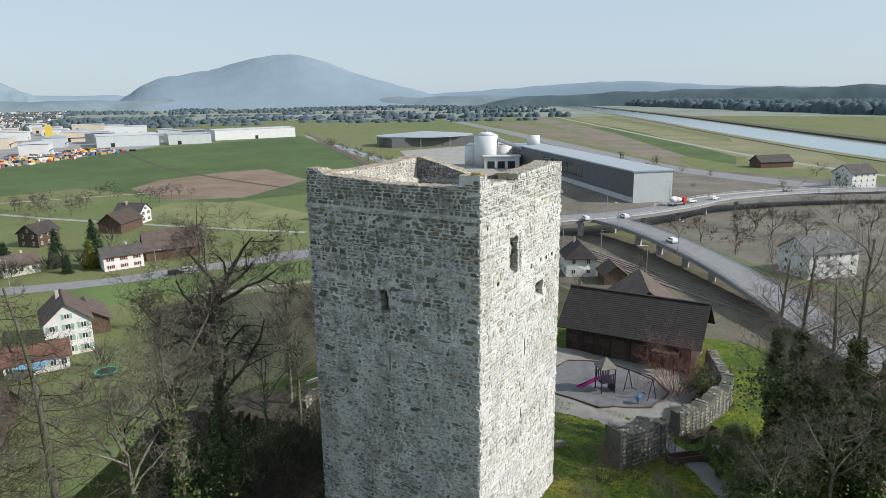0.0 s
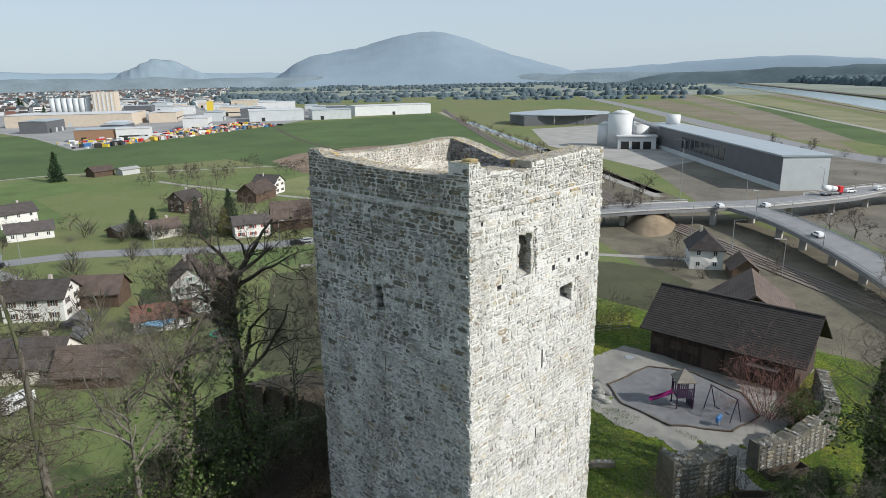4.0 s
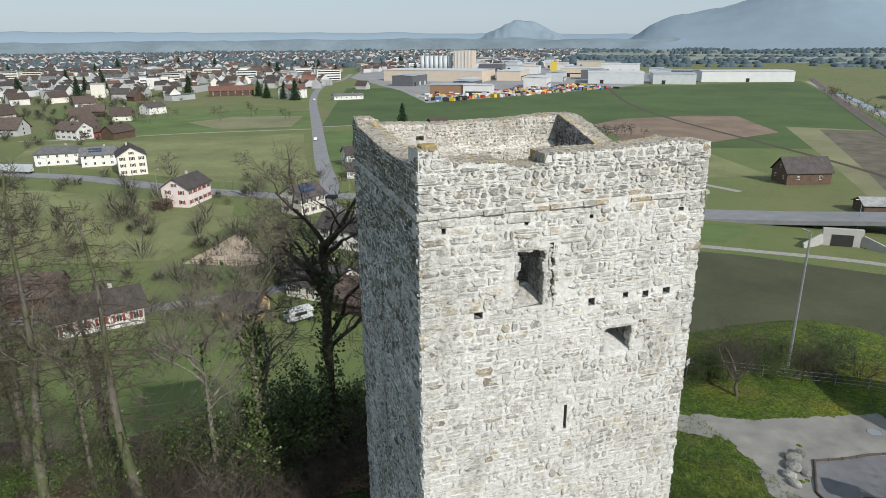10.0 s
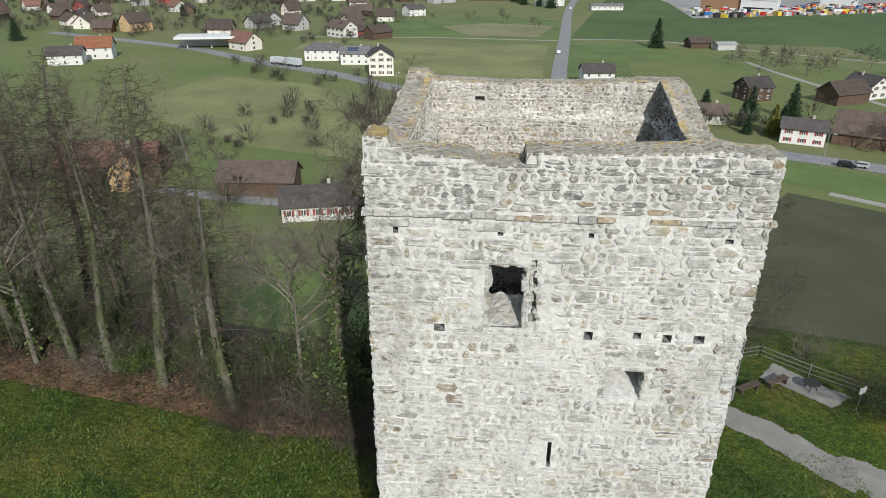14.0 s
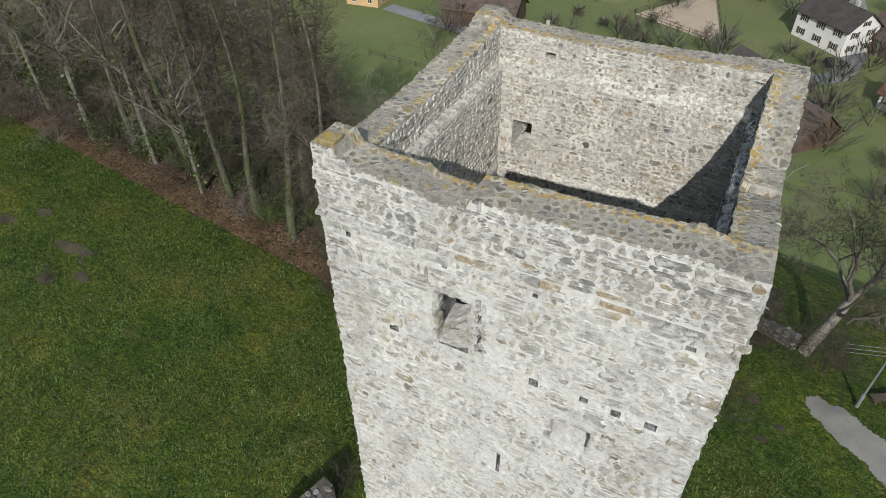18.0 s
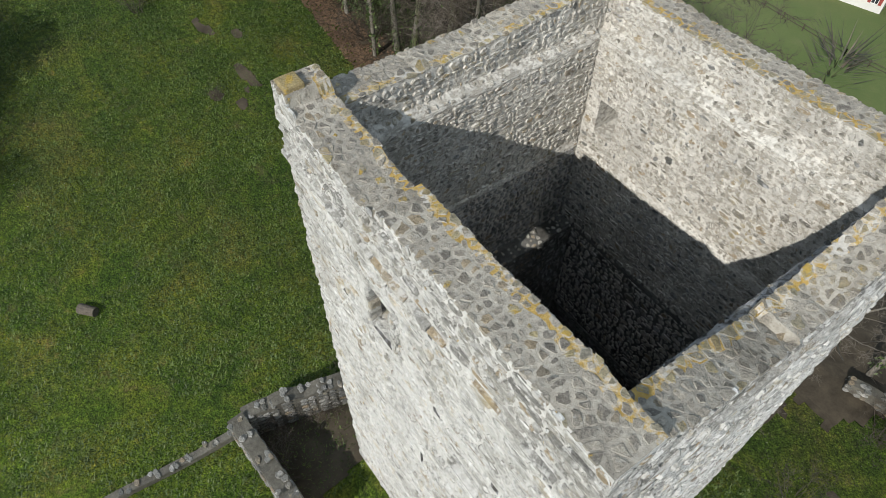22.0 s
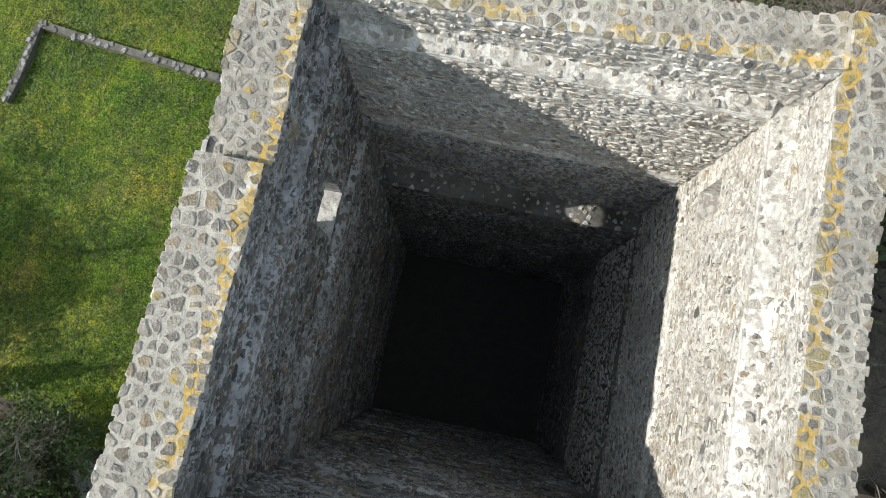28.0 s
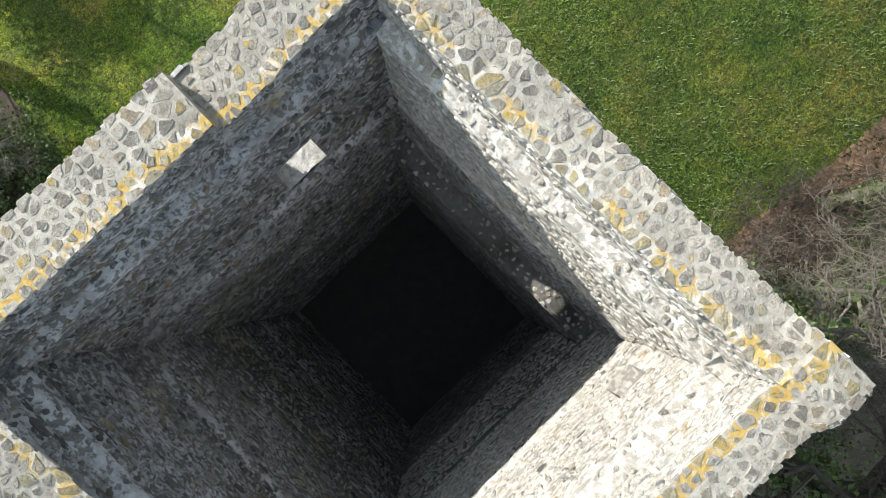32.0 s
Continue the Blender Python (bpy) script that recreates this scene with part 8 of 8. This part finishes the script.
for sy in (-0.82, 0.82):
    for i in range(7):
        part("slat", box(-0.72 + i * 0.21, sy - 0.02, 1.25, -0.6 + i * 0.21, sy + 0.02, 2.0), PLUM, play)
    part("rail", box(-0.8, sy - 0.03, 1.98, 0.8, sy + 0.03, 2.06), PLUM, play)
for i in range(5):
    part("side_board", box(0.78, -0.7 + i * 0.29, 0.0, 0.84, -0.45 + i * 0.29, 0.9), PLUM, play)
vs = []
for k in range(9):
    f = k / 8
    x, z = -0.85 - 2.3 * f, 1.2 - 1.0 * f + (0.25 * f * f)
    vs += [(x, 0.12, z + 0.18), (x, 0.15, z), (x, 0.65, z), (x, 0.68, z + 0.18)]
put("slide", mesh_from("slide", vs, [(k * 4 + j, k * 4 + j + 1, k * 4 + j + 5, k * 4 + j + 4) for k in range(8) for j in range(3)], MAG), play, None, "magenta plastic slide")
sw = thing("swing_frame", "dark metal swing frame", "swing", pose(28.8, -0.9, ground_z(28.8, -0.9), 0, 0, 65) @ Matrix.Diagonal((0.8, 0.8, 0.9, 1)))
for sx in (-1.6, 1.6):
    for sy in (-0.8, 0.8):
        part("leg", tube_bm(bmesh.new(), (sx, sy, -0.2), (sx, 0, 2.2), 0.05, 0.05, 6), PLUM, sw)
part("crossbar", tube_bm(bmesh.new(), (-1.7, 0, 2.2), (1.7, 0, 2.2), 0.05, 0.05, 6), PLUM, sw)
for sx in (-0.6, 0.6):
    s_ = part("seat", box(sx - 0.22, -0.09, 0.45, sx + 0.22, 0.09, 0.49), PLUM, sw)
    for o in (-0.2, 0.2):
        part("chain", tube_bm(bmesh.new(), (sx + o, 0, 0.49), (sx + o, 0, 2.2), 0.012, 0.012, 4), STEEL, s_)
rid = thing("spring_rider", "small blue spring rider", "play equipment", pose(26.9, -1.3, ground_z(26.9, -1.3)))
part("spring", tube_bm(bmesh.new(), (0, 0, -0.1), (0, 0, 0.4), 0.12, 0.1, 10), STEEL, rid)
part("body", box(-0.4, -0.12, 0.4, 0.4, 0.12, 0.85, 0.06), COL[6], rid)
TIMBER = plain_mat("edge_timber", (0.085, 0.066, 0.05), 0.9, 0, 0.25, 3, 0.3)
edge = [(25.2, 5.6), (27.8, 8.2), (33.8, 7.4), (35.4, 4.0), (34.6, -0.5), (31.0, -3.0), (26.6, -2.4), (24.2, 1.2), (25.2, 5.6)]
eb = thing("timber_edging", "weathered timber edging round the play area", "edging")
for a, b in zip(edge, edge[1:]):
    n = int(math.dist(a, b) / 0.9)
    for i in range(n):
        p, q = Vector(a).lerp(Vector(b), i / n), Vector(a).lerp(Vector(b), (i + 0.96) / n)
        part("log", tube_bm(bmesh.new(), (p.x, p.y, ground_z(p.x, p.y) + 0.1), (q.x, q.y, ground_z(q.x, q.y) + 0.1), 0.075, 0.07, 7), TIMBER, eb)
for x, y, s in ((25.9, 8.0, 0.55), (26.6, 8.7, 0.5), (25.0, 7.4, 0.45), (27.4, 9.0, 0.4), (24.6, 6.6, 0.4), (26.2, 7.3, 0.35)):
    b = thing("boulder", "rough grey boulder at the edge of the play area", "boulder", pose(x, y, ground_z(x, y), 0, 0, fw.uniform(0, 360)), "boulders by the playground")
    bm = bmesh.new()
    bmesh.ops.create_icosphere(bm, subdivisions=2, radius=s)
    for v in bm.verts:
        v.co *= 1 + 0.3 * noise.noise(v.co * 2.2 + Vector((x, y, 0)))
        v.co.z = v.co.z * 0.7 + s * 0.25
    part("rock", bm, RUBBLE_MATS[1], b)


def rail_fence(name, pts, label, h=1.0, gap=1.8, rails=3, mat=None, thick=0.06):
    ob = thing(name, label, "fence")
    for a, b in zip(pts, pts[1:]):
        n = max(1, int(math.dist(a, b) / gap))
        for i in range(n + 1):
            p = Vector(a).lerp(Vector(b), i / n)
            z = ground_z(p.x, p.y)
            part("post", box(p.x - thick, p.y - thick, z - 0.3, p.x + thick, p.y + thick, z + h + 0.05), mat or TIMBER, ob)
            if i < n:
                q = Vector(a).lerp(Vector(b), (i + 1) / n)
                zq = ground_z(q.x, q.y)
                for k in range(rails):
                    hh = h * (k + 1) / rails - 0.08
                    part("rail", tube_bm(bmesh.new(), (p.x, p.y, z + hh), (q.x, q.y, zq + hh), thick * 0.75, thick * 0.75, 5), mat or TIMBER, ob)


rail_fence("yard_fence", [(18.0, 22.6), (22.5, 24.2), (28.0, 21.0), (36.0, 17.0), (42.5, 13.6)], "thin grey metal fence along the yard", 1.0, 2.4, 3, STEEL, 0.022)
rail_fence("wooden_fence", [(3.2, 16.2), (5.6, 17.6), (8.0, 18.4)], "pale wooden rail fence on the slope", 1.1, 1.3, 3, plain_mat("pale_timber", (0.36, 0.31, 0.25), 0.9))
rail_fence("paddock_fence", [(-60, 92), (-20, 89), (-6, 90), (8, 84), (24, 76)], "wooden rail fence along the lane", 1.1, 3.5, 2)
rail_fence("paddock_fence", [(-18.5, 136), (-5, 159), (0, 134), (-1.5, 128), (-18.5, 136)], "wooden fence round the riding ground", 1.2, 4.0, 2)
strip("village_lane", [(-70, 116), (-45, 111), (-20, 110), (0, 112), (18, 118), (24, 126), (26, 150), (22, 190)], 4.0, ASPHALT, "narrow asphalt lane through the hamlet", "road", 0.045, PLAIN)

# fire place, sign, trough, drain
for x, y, a in ((20.2, 19.9, 30), (22.4, 20.9, 30)):
    bn = thing("picnic_bench", "brown slatted wooden bench at the fire place", "bench", pose(x, y, ground_z(x, y) + 0.03, 0, 0, a), "benches at the fire place")
    for i in range(4):
        part("slat", box(-0.9, -0.24 + i * 0.13, 0.42, 0.9, -0.13 + i * 0.13, 0.46, 0.008), TIMBER, bn)
    for sx in (-0.7, 0.7):
        part("leg", box(sx - 0.05, -0.2, -0.05, sx + 0.05, 0.22, 0.42), TIMBER, bn)
lp = thing("yard_lamp", "thin galvanised steel lamp post by the path", "lamp", pose(18.8, 18.8, ground_z(18.8, 18.8)))
part("base", tube_bm(bmesh.new(), (0, 0, -0.2), (0, 0, 0.9), 0.11, 0.11, 10), STEEL, lp)
part("pole", tube_bm(bmesh.new(), (0, 0, 0.9), (0, 0, 4.4), 0.06, 0.05, 8), STEEL, lp)
part("head", tube_bm(bmesh.new(), (0, 0, 4.4), (0, 0, 4.55), 0.09, 0.05, 8), STEEL, lp)
fp = thing("fire_bowl", "black iron fire bowl on a stand", "fire bowl", pose(24.6, 20.9, ground_z(24.6, 20.9) + 0.03))
part("bowl", tube_bm(tube_bm(bmesh.new(), (0, 0, 0.45), (0, 0, 0.6), 0.35, 0.55, 16, False), (0, 0, 0.6), (0, 0, 0.62), 0.55, 0.5, 16), DARK, fp)
for i in range(3):
    part("leg", tube_bm(bmesh.new(), (0.45 * math.cos(i * 2.1), 0.45 * math.sin(i * 2.1), -0.05), (0.2 * math.cos(i * 2.1), 0.2 * math.sin(i * 2.1), 0.5), 0.03, 0.03, 6), DARK, fp)
sg = thing("info_board", "blue and white information board on two posts", "sign", pose(12.8, 22.2, ground_z(12.8, 22.2), 0, 0, 160))
for s in (-0.4, 0.4):
    part("post", tube_bm(bmesh.new(), (s, 0, -0.3), (s, 0, 1.5), 0.03, 0.03, 6), STEEL, sg)
pn = part("panel", box(-0.6, -0.02, -0.4, 0.6, 0.02, 0.4, 0.01), METAL_WHITE, sg)
pn.matrix_basis = pose(0, -0.1, 1.5, -45)
for i in range(2):
    for j in range(2):
        b_ = part("printed_field", box(-0.52 + i * 0.55, -0.03, -0.32 + j * 0.34, -0.03 + i * 0.55, -0.021, -0.04 + j * 0.34), plain_mat("print_blue", (0.03, 0.22, 0.50), 0.4, 0, 0.1, 5, 0), pn)
ns = thing("notice_board", "small white notice on a post", "sign", pose(26.8, 19.3, ground_z(26.8, 19.3), 0, 0, 30))
part("post", tube_bm(bmesh.new(), (0, 0, -0.3), (0, 0, 1.6), 0.03, 0.03, 6), STEEL, ns)
part("panel", box(-0.3, -0.03, 1.3, 0.3, 0.02, 1.75), METAL_WHITE, ns)
for x, y, a in ((18.6, -6.7, -48), (23.2, -6.9, -30)):
    tr = thing("water_trough", "weathered wooden water trough", "trough", pose(x, y, ground_z(x, y), 0, 0, a))
    part("trough_base", box(-1.5, -0.35, 0.0, 1.5, 0.35, 0.1), TIMBER, tr)
    for s in (-1, 1):
        part("side", box(-1.5, s * 0.35 - 0.05, 0.0, 1.5, s * 0.35 + 0.05, 0.5), TIMBER, tr)
        part("end", box(s * 1.5 - 0.05, -0.3, 0.0, s * 1.5 + 0.05, 0.3, 0.5), TIMBER, tr)
dr = thing("drain_cover", "round iron drain cover in a gravel ring", "drain", pose(34.6, 9.6, ground_z(34.6, 9.6) + 0.04))
part("cover", tube_bm(bmesh.new(), (0, 0, -0.05), (0, 0, 0.03), 0.45, 0.45, 18), STEEL, dr)
cr = thing("fallen_trunk", "weathered cut log lying in the grass", "log", pose(-16.3, -7.9, ground_z(-16.3, -7.9) + 0.22, 0, 90, 40))
part("trunk", tube_bm(bmesh.new(), (0, 0, -0.5), (0, 0, 0.5), 0.3, 0.27, 12), BARK, cr)
tp = thing("trampoline", "round green-edged garden trampoline", "trampoline", pose(39.5, 97.5, PLAIN))
part("mat", tube_bm(bmesh.new(), (0, 0, 0.78), (0, 0, 0.8), 1.7, 1.7, 24), DARK, tp)
bm = bmesh.new()
ring = [[(r * math.cos(a), r * math.sin(a), z) for a in np.linspace(0, 6.283, 24, False)] for r, z in ((1.65, 0.83), (2.1, 0.83), (2.1, 0.77))]
part("rim", bm, DARK, tp)
put("pad", mesh_from("pad", sum(ring, []), [(i * 24 + k, i * 24 + (k + 1) % 24, (i + 1) * 24 + (k + 1) % 24, (i + 1) * 24 + k) for i in range(2) for k in range(24)], plain_mat("pad_green", (0.02, 0.36, 0.22), 0.6, 0, 0.1, 2, 0)), tp, None, "bright green edge pad")
for i in range(4):
    part("leg", tube_bm(bmesh.new(), (2 * math.cos(i * 1.57), 2 * math.sin(i * 1.57), -0.1), (2 * math.cos(i * 1.57), 2 * math.sin(i * 1.57), 0.8), 0.04, 0.04, 6), STEEL, tp)
cv = thing("caravan", "white camper van parked by the barn", "camper", pose(3.6, 94.5, PLAIN, 0, 0, 20))
part("body", box(-2.6, -1.1, 0.5, 2.6, 1.1, 2.6, 0.25), METAL_WHITE, cv)
part("window", box(-1.2, -1.13, 1.5, 1.2, -1.09, 2.1), GLASS, cv)
for xx in (-1.5, 1.6):
    for s in (-1, 1):
        part("wheel", tube_bm(bmesh.new(), (xx, s * 0.9, 0.35), (xx, s * 1.1, 0.35), 0.35, 0.35, 12), DARK, cv)
pv = thing("blue_awning", "pale blue garden awning on posts", "awning", pose(33.0, 108.5, PLAIN, 0, 0, 30))
part("cloth", box(-3.0, -2.4, 2.5, 3.0, 2.4, 2.56), plain_mat("awning_blue", (0.20, 0.42, 0.60), 0.6, 0, 0.08, 2, 0), pv)
for sx, sy in ((-1, -1), (1, -1), (1, 1), (-1, 1)):
    part("post", tube_bm(bmesh.new(), (sx * 2.8, sy * 2.2, -0.2), (sx * 2.8, sy * 2.2, 2.5), 0.05, 0.05, 6), STEEL, pv)

# ---- trees of the plain ----
firs = [first(conifer(51, 10, 3.4, "dark green fir tree in a meadow", NEEDLE), 89.7, 347, 1.5), first(conifer(52, 8.5, 3.2, "dark green spruce in a garden", NEEDLE), 72, 198), first(conifer(53, 8.5, 2.4, "golden-green conifer in a garden", NEEDLE_GOLD), 86, 178)]
for x, y, s in ((80, 186, 1.0), (84, 192, 1.2), (78, 176, 0.8), (90, 182, 0.9), (65, 197, 1.1), (52, 570, 2.0), (60, 600, 1.8), (30, 600, 1.6), (44, 585, 1.8), (24, 625, 1.6), (-40, 700, 2.0), (-120, 720, 2.0), (98, 195, 1.2), (-190, 700, 2.2), (-260, 760, 2.2), (96, 178, 0.7)):
    plant(firs[0] if s > 1.15 else firs[1], x, y, s * 0.9 / (1.5 if s > 1.15 else 1.0) * (1.5 if s > 1.15 else 1.0), PLAIN)
plant(firs[2], 84.5, 174.5, 1.1, PLAIN)
orchard = [first(bare_tree(61, 6.0, "bare fruit tree in the meadow", 0.16, 5, (4, 4, 3, 3), 0, fine=0.02), 150, 290), first(bare_tree(62, 7.5, "bare broadleaf tree on the valley floor", 0.2, 5, (5, 4, 3, 3), 0, fine=0.022), 205, 98)]
for k in range(34):
    plant(orchard[0], 110 + fw.uniform(0, 90), 262 + fw.uniform(0, 60), fw.uniform(0.8, 1.4), PLAIN, "fruit trees of the orchard")
for k in range(30):
    f = k / 30
    plant(orchard[1], 218 + 290 * f + fw.uniform(-4, 4), 92 + 350 * f + fw.uniform(-4, 4), fw.uniform(0.9, 1.5), PLAIN, "bare trees along the canal")
for x, y, s in ((182, 80, 1.4), (186, 84, 1.3), (190, 78, 1.2), (178, 84, 1.5), (174, 88, 1.1), (200, 20, 1.5), (210, 10, 1.6), (218, 0, 1.5), (190, 8, 1.3), (205, 28, 1.2), (226, -10, 1.6), (236, 6, 1.4), (160, 30, 1.0), (155, 55, 0.9), (-30, 262, 1.1), (-52, 430, 1.3), (-40, 440, 1.3), (-10, 432, 1.4), (10, 448, 1.5), (30, 420, 1.2), (110, 157, 1.5), (104, 160, 1.3), (118, 172, 1.2), (30, 205, 0.9), (54, 222, 1.0), (38, 232, 0.8), (8, 168, 1.0), (22, 160, 1.0), (-50, 100, 1.0), (-14, 112, 1.0), (-10, 122, 1.1), (-2, 122, 0.9), (28, 104, 1.0), (52, 104, 1.0), (60, 110, 1.2), (-60, 128, 1.4), (-100, 130, 1.6), (-110, 118, 1.6), (-30, 176, 1.0), (-38, 168, 0.9), (-34, 184, 0.8), (250, -30, 1.6), (262, -20, 1.5), (275, -46, 1.6), (290, -60, 1.6), (160, -30, 1.6), (150, -44, 1.6)):
    plant(orchard[1], x, y, s, PLAIN)
for k in range(46):
    x, y = fw.uniform(-560, -80), fw.uniform(300, 620)
    plant(fw.choice([orchard[1], orchard[1], firs[1]]), x, y, fw.uniform(0.9, 1.6), PLAIN)
for k in range(70):
    y = fw.uniform(660, 1500)
    x = fw.uniform(-800, 130 + (y - 640) * 0.5)
    plant(fw.choice([orchard[1], firs[0]]), x, y, fw.uniform(1.2, 2.2), PLAIN)
for x, y, s in ((60, 200, 1.2), (48, 205, 1.0), (56, 212, 1.1), (33, 215, 0.9), (64, 176, 1.0), (-2, 190, 1.0), (-8, 192, 1.0), (-24, 212, 1.3), (-32, 220, 1.3), (146, 52, 1.2), (138, 48, 1.2), (136, 40, 1.3), (150, 28, 1.2), (160, 44, 1.0), (128, 30, 1.4), (120, 36, 1.4), (110, 40, 1.4), (100, 36, 1.4), (118, 20, 1.5), (60, 48, 1.4), (70, 44, 1.5), (80, 40, 1.4), (52, 60, 1.3)):
    plant(brush[fw.randrange(3)], x, y, s, PLAIN if y > 60 or x > 95 else None)

for k in range(60):
    x, y = fw.uniform(150, 420), fw.uniform(-110, 150)
    if 200 < x < 300 and abs(y - (62 - (x - 199) * 0.45)) < 14 or y > 40 + (x - 230) * 0.6 or x < 205 and y > -40:
        continue
    plant(fw.choice([orchard[1], brush[0], brush[1]]), x, y, fw.uniform(0.9, 1.5) if k % 2 else fw.uniform(1.2, 2.0), PLAIN)
# gardens and avenues of the village and the town, too many to count
vs, fs = [], []
for k in range(2300):
    if k % 2 == 0:
        x, y = fw.uniform(-640, -60), fw.uniform(250, 660)
        if y < 330 - x * 0.12 and x > -280:
            continue
    elif k % 9 == 1:
        x, y = fw.choice(((-60, 190), (-30, 172), (0, 205), (-52, 240), (-90, 262), (-8, 150), (-70, 140), (-40, 118), (-14, 120), (12, 118), (30, 150), (60, 190), (90, 186), (-40, 205), (24, 98), (-20, 96)))
        x, y = x + fw.gauss(0, 11), y + fw.gauss(0, 9)
    else:
        y = fw.uniform(600, 1500)
        x = fw.uniform(-1200, 130 + (y - 640) * 0.75)
        if -40 < x < 150 and y < 700 or 120 < x < 640 and y < 1020 or abs(x - (y - 384) * 0.215 - 45) < 9:
            continue
    h = fw.uniform(3.0, 9.5)
    w = h * fw.uniform(0.5, 0.8)
    for q in range(90):
        a, f = fw.uniform(0, 6.28), fw.random() ** 0.6
        base = Vector((x + w * 0.5 * f * math.cos(a), y + w * 0.5 * f * math.sin(a), PLAIN + h * fw.uniform(0.1, 0.6)))
        tip = base + Vector((math.cos(a) * w * 0.5, math.sin(a) * w * 0.5, h * fw.uniform(0.1, 0.4)))
        i, t = len(vs), fw.uniform(0.12, 0.34)
        vs += [tuple(base), (base.x + t * math.sin(a), base.y - t * math.cos(a), base.z), tuple(tip)]
        fs.append((i, i + 1, i + 2))
tagged(put("garden_trees", mesh_from("garden_trees", vs, fs, leaf_mat("garden_brush", (0.035, 0.042, 0.025), (0.13, 0.105, 0.08)))), "bare and evergreen garden bushes among the houses", "bushes", kind="stuff")

# ---- grass tufts, leaf litter ----
gr = random.Random(9)
vs, fs = [], []
for k in range(125000):
    x, y = gr.uniform(-44, 24), gr.uniform(-26, 14.5)
    if -0.3 < x < 10.3 and -0.3 < y < 10.2 or noise.noise((x * 0.25, y * 0.25, 4)) < -0.25:
        continue
    if (10 < x < 24 and y < -3):
        continue
    z = ground_z(x, y)
    for b in range(2):
        a, l, w = gr.uniform(0, 6.28), gr.uniform(0.1, 0.26), gr.uniform(0.014, 0.036)
        c, s = math.cos(a), math.sin(a)
        i = len(vs)
        vs += [(x - s * w, y + c * w, z), (x + s * w, y - c * w, z), (x + c * l * 0.8, y + s * l * 0.8, z + l * gr.uniform(0.3, 0.8))]
        fs.append((i, i + 1, i + 2))
tagged(put("grass", mesh_from("grass", vs, fs, BLADE)), "tufts of spring grass on the castle hill", "grass", kind="stuff")
vs, fs = [], []
for k in range(15000):
    x = gr.uniform(-60, 6)
    y = float(np.interp(x, [-60, -45, -31, -23, -12, -4, 6], [16.2, 15.4, 14.8, 14.5, 14.2, 13.2, 12.4])) + abs(gr.gauss(0, 1.6)) - 0.9
    z, a, l = ground_z(x, y) + 0.05, gr.uniform(0, 6.28), gr.uniform(0.05, 0.14)
    i = len(vs)
    vs += [(x + l * math.cos(a + q), y + l * math.sin(a + q), z + gr.uniform(0, 0.05)) for q in (0, 1.6, 3.1, 4.7)]
    fs.append((i, i + 1, i + 2, i + 3))
tagged(put("leaf_litter", mesh_from("leaf_litter", vs, fs, LITTER)), "dry brown leaf litter along the wood's edge", "leaves", kind="stuff")
